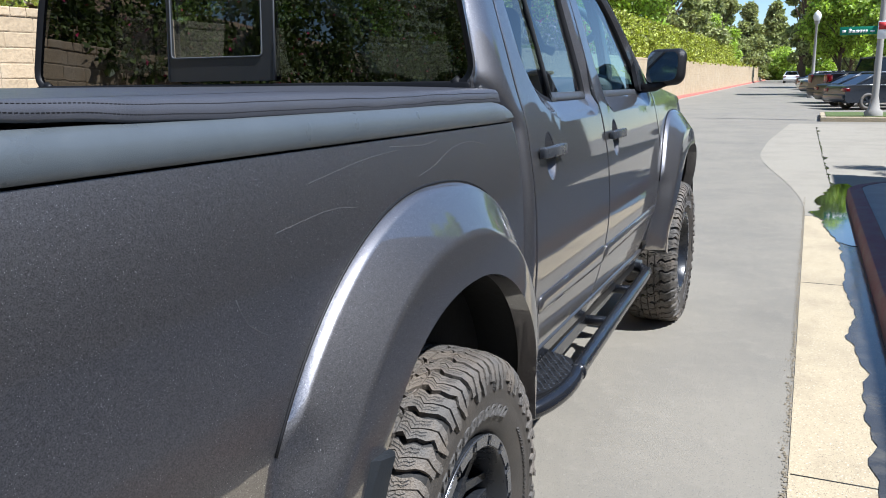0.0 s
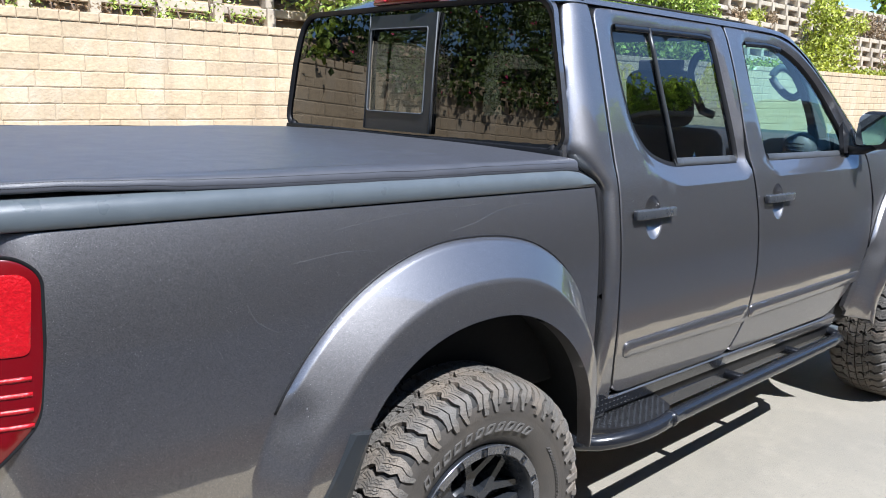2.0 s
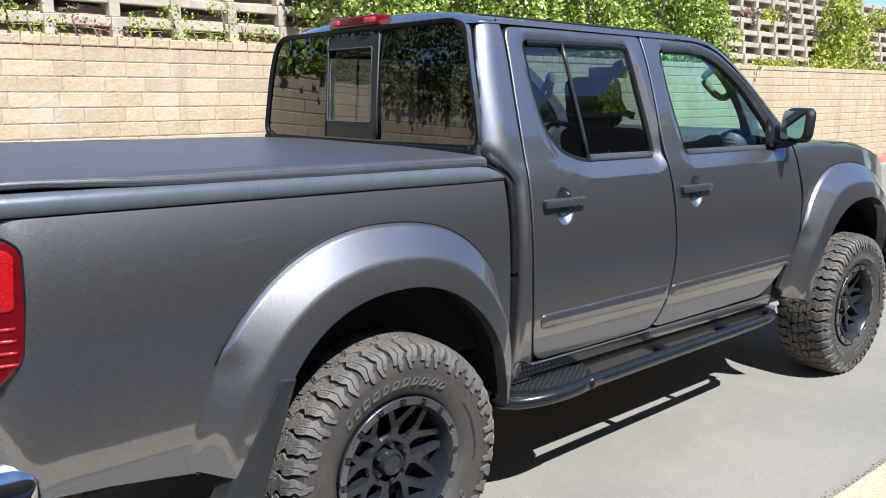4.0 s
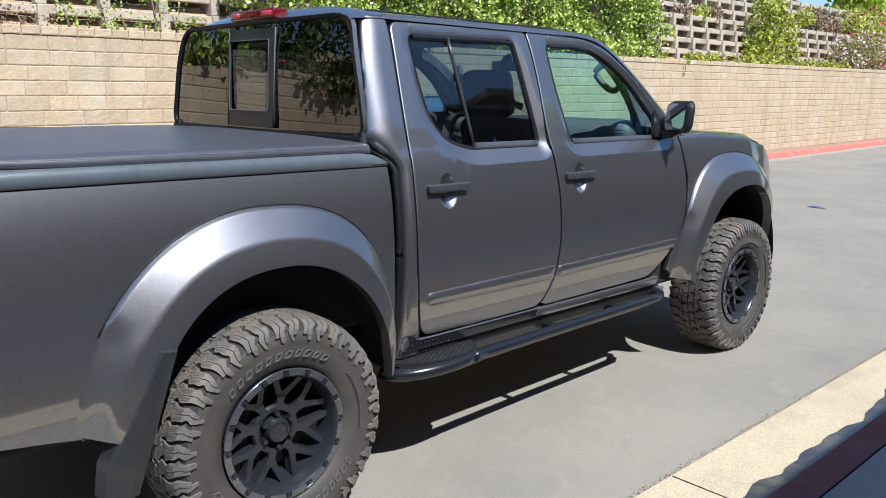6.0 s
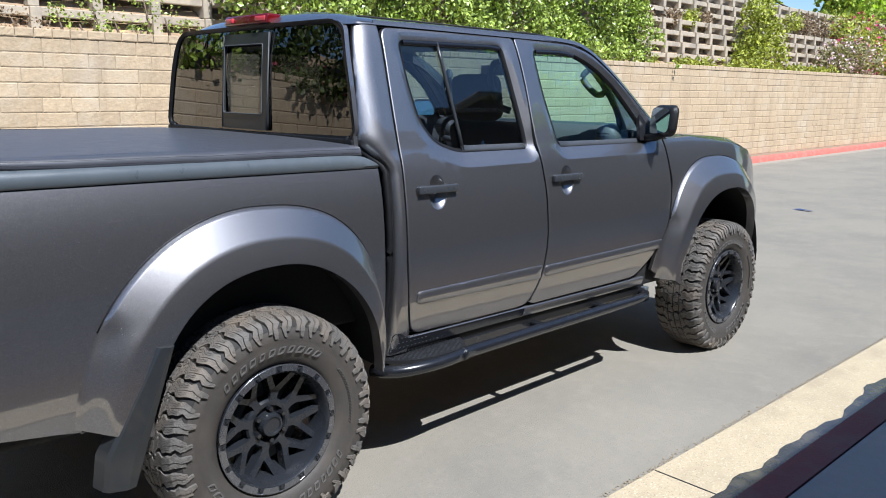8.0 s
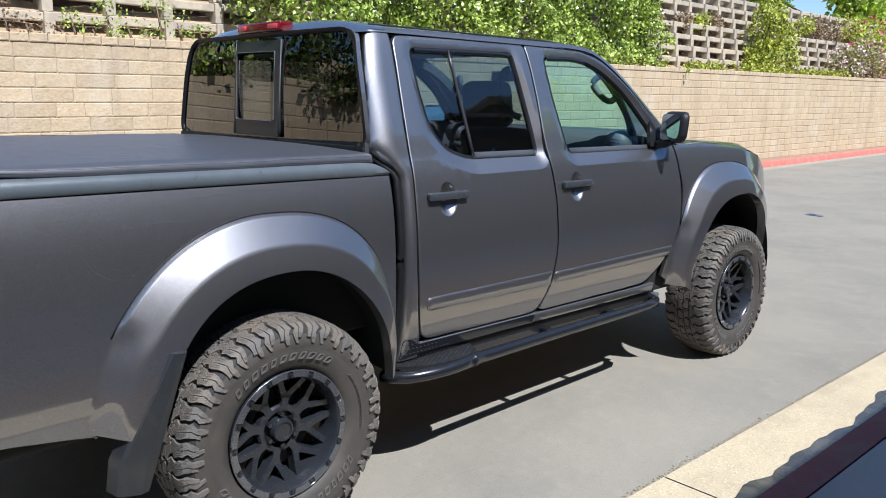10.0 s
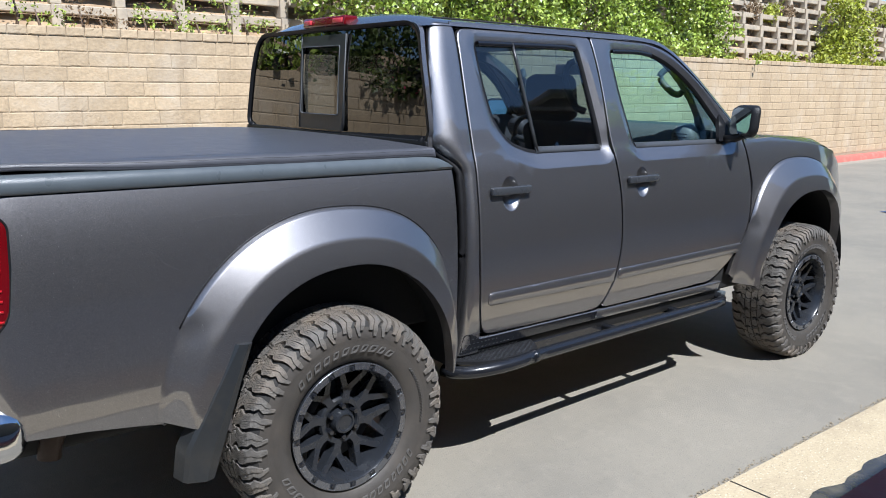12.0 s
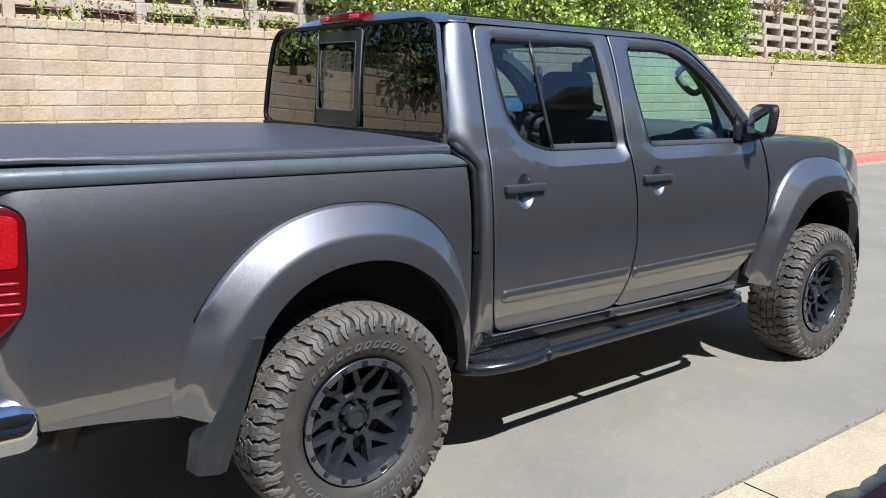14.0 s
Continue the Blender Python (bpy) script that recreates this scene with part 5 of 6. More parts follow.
    # scalloped ring with a bolt in each notch
    K = 16
    me = mn = None
    for i in range(K):
        a = 2 * math.pi * i / K
        if me is None:
            c = (0.0, 0.2145)
            o = raw("rim_bolt", *prism([(c[0] + 0.006 * math.cos(q * math.pi / 3), c[1] + 0.006 * math.sin(q * math.pi / 3)) for q in range(6)], X + 0.004, X + 0.014, 0.85), SATIN, w, "black bolt head", smooth=False)
            me = o.data
            lp = []
            g = 2 * math.pi / K
            for q in np.linspace(0.045, g - 0.045, 6):
                lp.append((0.2275 * math.sin(q), 0.2275 * math.cos(q)))
            for q in np.linspace(g - 0.06, 0.06, 6):
                lp.append((0.206 * math.sin(q), 0.206 * math.cos(q)))
            o2 = raw("rim_scallop", *prism(lp, X + 0.002, X + 0.0125, 0.975), RING, w, smooth=False)
            mn = o2.data
        else:
            o, o2 = new("rim_bolt", me), new("rim_scallop", mn)
            o.parent = o2.parent = w
        o.rotation_euler = o2.rotation_euler = (-a, 0, 0)
    # split spokes
    hubx, face = 0.045, 0.062
    for i in range(8):
        a = 2 * math.pi * i / 8 + 0.2

        def P(r, q):
            return (r * math.sin(a + q), r * math.cos(a + q))
        lp = [P(0.07, -0.24), P(0.100, -0.135), P(0.122, -0.175), P(0.199, -0.335), P(0.199, -0.225), P(0.145, -0.075), P(0.132, 0.0), P(0.145, 0.075), P(0.199, 0.225), P(0.199, 0.335), P(0.122, 0.175), P(0.100, 0.135), P(0.07, 0.24)]
        V, F = prism(lp, face - 0.045, face, 1.0)
        n = len(lp)
        V = [(v[0] + 0.30 * max(0.0, math.hypot(v[1], v[2]) - 0.13), v[1], v[2]) for v in V]
        mid = [(face + 0.30 * max(0.0, math.hypot(p[0], p[1]) - 0.13) - 0.004, p[0], p[1]) for p in lp]
        V = V[:n] + mid + [(v[0], v[1] * 0.995, v[2] * 0.995) for v in V[n:]]
        c = np.array(P(0.15, 0.0))
        V[2 * n:] = [(v[0], v[1] + (c[0] - v[1]) * 0.035, v[2] + (c[1] - v[2]) * 0.035) for v in V[2 * n:]]
        F = [(j, (j + 1) % n, n + (j + 1) % n, n + j) for j in range(n)] + [(n + j, n + (j + 1) % n, 2 * n + (j + 1) % n, 2 * n + j) for j in range(n)] + [tuple(range(2 * n, 3 * n))[::-1]]
        raw("spoke", V, F, RIM, w, smooth=False)
    prof = [(0.0, 0.088), (face - 0.008, 0.088), (face, 0.082), (face - 0.002, 0.066), (face - 0.02, 0.06), (face - 0.02, 0.045), (face + 0.012, 0.043), (face + 0.022, 0.038), (face + 0.024, 0.031), (face + 0.018, 0.028), (face + 0.018, 0.001)]
    auto_sharp(raw("hub", *revolve(prof, 48, close=False), RIM, w, "satin black hub with centre cap"), 35)
    for i in range(6):
        a = 2 * math.pi * i / 6
        c = (0.0575 * math.sin(a), 0.0575 * math.cos(a))
        raw("lug_nut", *prism([(c[0] + 0.0105 * math.cos(q * math.pi / 3), c[1] + 0.0105 * math.sin(q * math.pi / 3)) for q in range(6)], face - 0.02, face + 0.014, 0.8), SATIN, w, smooth=False)
    prof = [(-0.03, 0.02), (0.0, 0.15), (0.012, 0.155), (0.012, 0.06), (0.02, 0.02)]
    raw("brake_disc", *revolve(prof, 48, close=False), TRIMGREY, w, "grey brake disc")
    return w


HUBX = 0.846
wheel((HUBX, 0, 0.405), 1)
wheel((0.815, 3.25, 0.402), 1)
wheel((-HUBX, 0, 0.405), -1)
wheel((-0.815, 3.25, 0.402), -1)

# ---- side steps ----
for sx in (1, -1):
    st = new("side_step")
    st.parent = truck
    st["label"] = "black tubular side step with a diamond-tread pad"
    r = 0.026
    path = [(0.80, 0.545, 0.445), (0.845, 0.56, 0.445), (0.89, 0.60, 0.449), (0.93, 0.68, 0.457), (0.951, 0.77, 0.464), (0.954, 0.85, 0.469), (0.950, 0.91, 0.472), (0.946, 0.98, 0.473), (0.922, 1.6, 0.470), (0.896, 2.32, 0.465), (0.885, 2.41, 0.465), (0.86, 2.455, 0.465), (0.82, 2.47, 0.468), (0.78, 2.47, 0.472)]
    raw("tube", *tube([(sx * p[0], p[1], p[2]) for p in smooth_line(path, 0.035)], r, 14), SATIN, st)
    c = Vector((sx * 0.950, 0.915, 0.472))
    raw("weld_collar", *tube([c - Vector((0, 0.010, 0)), c + Vector((0, 0.010, 0))], r + 0.003, 14), SATIN, st)
    V = []
    for y, x in ((0.60, 0.84), (2.50, 0.80)):
        V += [(sx * (x - 0.03), y, 0.432), (sx * x, y, 0.432), (sx * x, y, 0.478), (sx * (x - 0.005), y, 0.482), (sx * (x - 0.03), y, 0.482)]
    raw("inner_rail", V, [(j, (j + 1) % 5, 5 + (j + 1) % 5, 5 + j) for j in range(5)] + [(0, 1, 2, 3, 4), (5, 6, 7, 8, 9)], SATIN, st, smooth=False)
    for y, xr, xt in ((1.52, 0.823, 0.918), (2.04, 0.803, 0.896)):
        bm = box(xr - 0.015, xt, -0.020, 0.020, -0.022, 0.012, 0.008, 2)
        bmesh.ops.transform(bm, matrix=Matrix.Diagonal((sx, 1, 1, 1)) @ Matrix.Translation((0, y, 0.466)), verts=bm.verts)
        part("bracket", bm, SATIN, st)
    # tread pad
    lp = rounded([(0.555, 0.80), (0.575, 0.855), (0.65, 0.915), (0.75, 0.942), (0.88, 0.946), (0.925, 0.938), (0.975, 0.91), (1.03, 0.80)], [0.02, 0.03, 0.05, 0.05, 0.02, 0.02, 0.02, 0.01])
    V = [(sx * p[1], p[0], 0.478 + 0.012 * (p[0] - 0.6)) for p in lp] + [(sx * p[1], p[0], 0.490 + 0.012 * (p[0] - 0.6)) for p in lp]
    n = len(lp)
    pad = raw("tread_pad", V, [tuple(range(n)), tuple(range(n, 2 * n))] + [(j, (j + 1) % n, n + (j + 1) % n, n + j) for j in range(n)], BLACK, st, smooth=False)
    dm = []
    L = np.array(lp)
    for iy, y in enumerate(np.arange(0.57, 1.03, 0.017)):
        for ix, x in enumerate(np.arange(0.81, 0.958, 0.022)):
            xx = x + (0.012 if iy % 2 else 0)
            if inside(np.array([(y, xx)]), inset(lp, 0.008))[0]:
                s = 1 if (ix + iy) % 2 else -1
                z = 0.490 + 0.012 * (y - 0.6)
                dm.append(([(sx * (xx - 0.008), y - 0.002 * s, z), (sx * (xx + 0.008), y + 0.002 * s - 0.003, z), (sx * (xx + 0.008), y + 0.002 * s + 0.003, z), (sx * (xx - 0.008), y + 0.004, z), (sx * xx, y, z + 0.004)], [(0, 1, 4), (1, 2, 4), (2, 3, 4), (3, 0, 4)]))
    raw("tread_pattern", *join(*dm), HANDLE, pad, smooth=False)
    bm = box(-0.05, 0.05, -0.02, 0.02, -0.012, 0.012, 0.004)
    bmesh.ops.transform(bm, matrix=Matrix.Translation((sx * 0.80, 2.49, 0.487)), verts=bm.verts)
    part("end_bracket", bm, RAILCAP, st)

# dimpled guard film at the foot of the rear door
for sx in (1, -1):
    dm = []
    for i in range(20):
        for j in range(6):
            y, z = 0.60 + i * 0.021 + (0.010 if j % 2 else 0), 0.505 + j * 0.022
            if z < 0.60 - 0.12 * max(0, y - 0.68) / 0.3:
                x = side_x(y, z)
                dm.append(([(sx * (x + 0.001), y - 0.006, z), (sx * (x + 0.001), y, z - 0.003), (sx * (x + 0.001), y + 0.006, z), (sx * (x + 0.001), y, z + 0.003), (sx * (x + 0.004), y, z)], [(0, 1, 4), (1, 2, 4), (2, 3, 4), (3, 0, 4)]))
    lp = rounded([(0.602, 0.503), (0.604, 0.598), (0.648, 0.592), (0.69, 0.5635), (1.42, 0.5635), (1.42, 0.522), (0.70, 0.517)], [0.01, 0.02, 0.02, 0.01, 0.01, 0.01, 0.02])
    raw("guard_film", *sheet(lp, [], on_side(sx, out=0.0012), 0.03, fold=0.0, lip=0.0, edge=0.0), SATIN, truck, "black guard film")
    raw("guard_dimples", *join(*dm), BLACK, truck, smooth=False)["kind"] = "stuff"

# ---- mirrors ----
for sx in (1, -1):
    mr = new("door_mirror")
    mr.parent = truck
    mr["label"] = "black door mirror on a short arm"
    M = pose(0.937, 2.405, 1.422, -5, 0, -24)
    if sx < 0:
        M = Matrix.Diagonal((-1, 1, 1, 1)) @ M
    bm = box(-0.098, 0.098, -0.03, 0.07, -0.084, 0.084, 0.042, 5)
    for v in bm.verts:
        if v.co.y > 0.02:
            v.co.x = v.co.x * 0.5 - 0.03
            v.co.z *= 0.72
        v.co.z += 0.10 * v.co.x * (0.0 if v.co.z > 0 else 1.0) + 0.008
    bmesh.ops.transform(bm, matrix=M, verts=bm.verts)
    part("housing", bm, BLACK, mr, "black mirror housing")
    lp = rounded([(-0.080, -0.072), (0.082, -0.058), (0.082, 0.066), (-0.080, 0.070)], 0.036)
    n = len(lp)
    V = [M @ Vector((p[0], -0.0325, p[1] + 0.006)) for p in lp]
    raw("mirror_glass", V, [tuple(range(n))], MIRROR, mr, "mirror glass")
    raw("arm", *tube([(sx * 0.82, 2.40, 1.335), (sx * 0.89, 2.40, 1.34), (sx * 0.95, 2.40, 1.37)], [0.022, 0.02, 0.02], 10), SEAL, mr)
    lp = [(2.34, 1.325), (2.50, 1.325), (2.475, 1.40), (2.385, 1.475)]
    raw("sail", *sheet(lp, [], on_side(sx, out=-0.004), 0.05, fold=0.02, edge=0), SEAL, mr)

# ---- interior ----
def seat(x, y, w=0.5, name="front_seat"):
    s = new(name)
    s.parent = truck
    bm = box(-w / 2, w / 2, -0.25, 0.27, 0.80, 0.98, 0.06, 3)
    bmesh.ops.transform(bm, matrix=Matrix.Translation((x, y, 0)), verts=bm.verts)
    part("cushion", bm, FABRIC, s)
    bm = box(-w / 2, w / 2, -0.07, 0.07, 0.0, 0.50 if w < 0.7 else 0.40, 0.055, 3)
    bmesh.ops.transform(bm, matrix=pose(x, y - 0.27, 0.93, 14), verts=bm.verts)
    part("backrest", bm, FABRIC, s)
    hx = [x] if w < 0.7 else []
    for q in hx:
        bm = box(-0.15, 0.15, -0.055, 0.055, 0.0, 0.23, 0.05, 3)
        bmesh.ops.transform(bm, matrix=pose(q, y - 0.45, 1.42, 10), verts=bm.verts)
        part("headrest", bm, FABRIC, s)


seat(0.38, 2.02)
seat(-0.38, 2.02)
seat(0.0, 0.90, 1.3, "rear_bench")
bm = box(-0.74, 0.74, 2.30, 2.82, 1.0, 1.395, 0.09, 5)
for v in bm.verts:
    v.co.z -= 0.5 * max(0, 2.45 - v.co.y) if v.co.z > 1.2 else 0
part("dashboard", bm, FABRIC, truck, "dark dashboard")
V, F = tube([(-0.38 + 0.19 * math.cos(a), 2.24 - 0.08 * math.sin(a), 1.24 + 0.17 * math.sin(a)) for a in np.linspace(0, 2 * math.pi, 32)[:-1]], 0.016, 8, close=True)
sw = raw("steering_wheel", V, F, BLACK, truck, "black steering wheel")
for a in (0.2, math.pi - 0.2, -math.pi / 2):
    raw("wheel_spoke", *tube([(-0.38, 2.26, 1.24), (-0.38 + 0.19 * math.cos(a), 2.24 - 0.08 * math.sin(a), 1.24 + 0.17 * math.sin(a))], 0.02, 6), TRIMGREY, sw)
for sx in (1, -1):
    raw("grab_handle", *tube(smooth_line([(sx * 0.635, 1.43, 1.70), (sx * 0.615, 1.415, 1.69), (sx * 0.605, 1.40, 1.62), (sx * 0.635, 1.41, 1.54), (sx * 0.655, 1.43, 1.49), (sx * 0.69, 1.455, 1.475)], 0.03), 0.016, 8), TRIMGREY, truck)
    c0 = Vector((sx * 0.575, 2.27, 1.625))
    ax, ay = Vector((sx * 0.61, 0.35, -0.7)).normalized(), Vector((sx * 0.61, 0.35, 0.7)).normalized()
    loop = [c0 + ax * (0.075 * math.copysign(abs(math.cos(a)) ** 0.7, math.cos(a))) + ay * (0.042 * math.copysign(abs(math.sin(a)) ** 0.7, math.sin(a))) for a in np.linspace(0, 2 * math.pi, 25)[:-1]]
    raw("pillar_handle", *tube(loop, 0.017, 8, close=True), TRIMGREY, truck)
    lp = smooth_line([(1.82, 1.778), (2.03, 1.785), (2.27, 1.66), (2.53, 1.44), (2.55, 1.36), (2.45, 1.36), (2.41, 1.44), (2.34, 1.525), (2.21, 1.635), (2.05, 1.725)], 0.04, close=True)
    raw("pillar_trim", *prism(lp, sx * 0.625, sx * 0.66, 0.98), TRIMGREY, truck, "grey pillar trim", smooth=False)
    vent = raw("dash_vent", *tube([(sx * 0.64, 2.285, 1.33), (sx * 0.64, 2.36, 1.34)], [0.062, 0.066], 16), TRIMGREY, truck, "round dash vent")
    for q in range(4):
        part("vent_slat", box(sx * 0.64 - 0.04, sx * 0.64 + 0.04, 2.278, 2.286, 1.302 + 0.016 * q, 1.309 + 0.016 * q), BLACK, vent)
    bm = box(-0.02, 0.02, -0.85, 0.9, -0.3, 0.30 if sx > 0 else 0.41, 0.01)
    bmesh.ops.transform(bm, matrix=Matrix.Translation((sx * 0.80, 1.6, 1.0)), verts=bm.verts)
    part("door_card", bm, FABRIC if sx > 0 else TRIMGREY, truck)
part("headliner", box(-0.60, 0.60, 0.60, 1.95, 1.795, 1.805), TRIMGREY, truck)
raw("cabin_mirror", *join(prism(rounded([(2.10, 1.66), (2.13, 1.66), (2.13, 1.72), (2.10, 1.72)], 0.01), -0.12, 0.12)), BLACK, truck)

# ---- plants on the slope ----
crib_run(2.22 - 0.82 * 6, 46.0, 4, 0.13)
crib_run(15.5, 46.0, 3, 1.42, CRIB_X - 0.75)
rng = np.random.default_rng(11)


def hedge(name, y0, y1, z_lo, z_hi, x, mat, label, n, size, seed, hang=0.3, flower=None):
    """Sheet of climbing leaves with an uneven face and edge."""
    r = np.random.default_rng(seed)
    ys = r.uniform(y0, y1, n)
    t = r.uniform(0, 1, n) ** 0.9
    lump = np.array([noise.noise((a * 0.9, b * 3, seed)) + 0.6 * noise.noise((a * 2.6, b * 7, seed + 4)) for a, b in zip(ys, t)])
    edge = np.array([noise.noise((a * 1.4, 5, seed)) + 0.6 * noise.noise((a * 4, 9, seed)) for a in ys])
    end = np.minimum(1, np.minimum(ys - y0, y1 - ys) / 0.8)
    zb = np.array([wall_top(a) for a in ys])
    zlo = zb + z_lo + hang * edge + (1 - end) * 0.5
    zhi = zb + z_hi + 0.35 * edge
    zs = zlo + (zhi - zlo) * t
    xs = x + 0.7 * lump + r.uniform(-0.45, 0.12, n) + 0.25 * (1 - t) - (zs - zb) * 0.25
    xs = np.where(zs < zb, np.maximum(xs, WALL_X + 0.04 + r.uniform(0, 0.15, n)), xs)
    th = empty(name, label, "climbing plant", (x, (y0 + y1) / 2, wall_top((y0 + y1) / 2)))
    P = np.stack([xs, ys, zs], 1) - np.array(th.location)
    V, F = leaves(P, size, r, 0.6, 0.8)
    raw("foliage", V, F, mat, th, smooth=False)
    if flower:
        sel = r.choice(n, n // 70, replace=False)
        V, F = leaves(P[sel] + (0.1, 0, 0.03), size * 0.8, r)
        raw("blossom", V, F, flower, th, "red blossoms", smooth=False)
    for i in range(14):
        y = r.uniform(y0 + 0.3, y1 - 0.3) - th.location.y
        raw("stem", *tube([(-0.6, y, -0.2), (-0.45 + r.uniform(-0.2, 0.1), y + 0.2, z_hi * 0.3), (-0.7, y + r.uniform(-0.5, 0.5), z_hi * 0.6)], [0.02, 0.014, 0.008], 5), BARK, th)
    return th


hedge("ivy_hedge", 4.6, 16.3, 0.15, 3.6, -7.5, IVY, "dense green ivy hedge over the crib wall", 62000, 0.085, 2, hang=0.25)
hedge("green_hedge", -3.6, -1.0, -0.05, 3.6, -7.0, IVY, "green hedge above the block wall", 4500, 0.12, 6, hang=0.2)
hedge("flowering_hedge", -34.0, -3.3, -0.28, 4.2, -6.4, SHADE_IVY, "dark green hedge with red blossoms hanging over the wall", 130000, 0.095, 3, hang=0.4, flower=REDFL)
hedge("dark_hedge", -110.0, -33.5, -0.2, 5.5, -6.4, SHADE_IVY, "dark green hedge along the wall top", 60000, 0.28, 8, hang=0.3)
hedge("yellow_hedge", 38.0, 120.0, 0.0, 2.3, -7.0, BUSH, "clipped yellow-green hedge along the wall top", 75000, 0.17, 5, hang=0.1)
bush("shrub", [((-7.8, 21.7, 3.0), 0.6), ((-7.7, 22.5, 2.9), 0.62), ((-7.8, 21.3, 2.7), 0.45), ((-7.9, 22.0, 3.7), 0.7), ((-7.9, 22.8, 3.5), 0.6), ((-8.0, 22.2, 4.2), 0.5)], 620, 0.12, BUSH, "bright yellow-green shrub growing before the crib wall", "shrub", seed=5)
for i, (y, z, q, m) in enumerate(((16.4, 3.75, 0.32, DRY), (17.3, 3.72, 0.22, DRY), (18.6, 3.75, 0.28, DRY), (19.6, 3.8, 0.3, BUSH), (20.4, 3.8, 0.25, DRY), (23.6, 3.3, 0.35, DRY), (24.4, 3.0, 0.32, DRY), (25.4, 3.6, 0.3, DRY), (26.4, 4.2, 0.4, BUSH), (27.4, 4.2, 0.4, DRY), (28.6, 4.1, 0.5, DRY), (30.2, 4.4, 0.7, BUSH), (32.2, 4.4, 0.9, BUSH), (34.5, 4.4, 1.0, DRY), (37, 4.4, 1.0, BUSH), (1.2, 3.6, 0.5, DRY), (-1.0, 3.6, 0.6, BUSH))):
    bush("slope_bush", [((-8.75, y, z), q), ((-8.9, y + 0.4, z + 0.12), q * 0.8), ((-8.6, y - 0.25, z - 0.15), q * 0.6)], 130, 0.10, m, "dry brown bush on the upper slope" if m == DRY else "green bush on the upper slope", "shrub", seed=40 + i, group="bushes on the upper slope")
r2 = np.random.default_rng(77)
tuft = []
for i in range(60):
    y = r2.uniform(15.5, 25)
    tuft.append(((-6.5 - r2.uniform(0, 0.9), y, wall_top(y) + 0.08), r2.uniform(0.10, 0.22)))
bush("grass_tufts", tuft, 45, 0.11, BUSH, "dry yellow-green grass tufts along the wall top", "grass", seed=9, stem=False)
bush("oleander", [((-7.5, 27.0, 2.95), 0.7), ((-7.4, 28.0, 3.2), 0.7), ((-7.3, 26.5, 2.7), 0.5), ((-7.6, 28.9, 3.0), 0.8), ((-7.6, 29.8, 3.1), 0.8)], 420, 0.13, OLEANDER, "pale pink flowering shrub on the slope", "shrub", seed=6, flower=PINKFL, fper=120)
bush("bougainvillea", [((-8.2, 30.5, 4.0), 0.9), ((-8.2, 32, 3.6), 1.0), ((-8.0, 33.6, 3.4), 1.0), ((-8, 29.4, 3.2), 0.8), ((-8, 35, 3.2), 1.0)], 600, 0.16, BUSH, "bougainvillea with magenta blossoms on the slope", "shrub", seed=7, flower=REDFL, fper=120)
for i, (y, z, s) in enumerate(((1.0, 0.30, 0.28), (1.75, 0.22, 0.24), (2.55, 0.2, 0.22), (3.0, 0.28, 0.26), (-0.6, 0.3, 0.3), (-2.2, 0.4, 0.4), (3.7, 0.35, 0.26))):
    bush("vine", [((-7.7, y, wall_top(y) + z), s), ((-7.5, y + 0.25, wall_top(y) + z * 0.6), s * 0.7), ((-7.9, y - 0.2, wall_top(y) + z * 1.7), s * 0.8)], 75, 0.052, DRY if i in (1, 4) else IVY, "straggly green vine on the dry slope", "vine", seed=20 + i, group="vines on the slope")

bush("shrub", [((-5.3, 196, 4.4), 2.0), ((-4.6, 199, 3.8), 1.6), ((-6.2, 194, 4.8), 1.8)], 500, 0.35, DRY, "dry brown shrub at the end of the block wall", "shrub", seed=61)

# ---- trees and distance ----
tree("pine_tree", -15, 34, 4.5, 13, 4.0, PINE, "dark tall pine behind the wall", 1, per=600, size=0.34, n=30)
tree("broadleaf_tree", -10.5, 53, 2.6, 11, 5.0, TREE, "bright green broadleaf tree above the hedge", 4, per=900, size=0.30, n=36, low=0.15)
tree("broadleaf_tree", -14.5, 44, 3.0, 11, 5, TREE, "bright green broadleaf tree above the hedge", 14, per=800, size=0.30, n=32, low=0.2)
tree("pine_tree", -12, 84, 2.8, 17, 6.0, PINE, "tall dark green pine beyond the hedge", 2, per=900, size=0.40, conic=True, low=0.08, n=44)
tree("pine_tree", -9.5, 104, 2.5, 18, 4.6, PINE, "tall dark green pine beyond the hedge", 3, per=900, size=0.42, conic=True, low=0.08, n=44)
tree("pine_tree", -17, 70, 3.2, 18, 6, PINE, "tall dark green pine beyond the hedge", 24, per=800, size=0.42, conic=True, low=0.1, n=40)
tree("broadleaf_tree", -8.4, 98, 1.2, 7.5, 2.8, TREE, "low green tree before the pines", 25, per=600, size=0.32, n=24, low=0.1)
tree("pine_tree", -5.1, 150, 1.7, 12.5, 4.2, PINE, "distant tall pine by the road", 5, per=700, size=0.6, conic=True, low=0.05, n=40)
tree("pine_tree", -8, 170, 2.0, 9, 5.0, PINE, "distant tall pine by the road", 15, per=700, size=0.6, conic=True, low=0.05, n=40)
tree("cypress_tree", 0.1, 112, 1.2, 21, 2.0, PINE, "slender dark tall tree by the road", 6, per=700, size=0.45, low=0.12, n=40)
tree("cypress_tree", -0.5, 128, 1.4, 19, 2.0, PINE, "slender dark tall tree by the road", 26, per=600, size=0.5, low=0.12, n=40)
tree("street_tree", 2.9, 56, 0.5, 6.8, 2.3, TREE, "green street tree by the parking bays", 7, per=700, size=0.24, n=30, low=0.42)
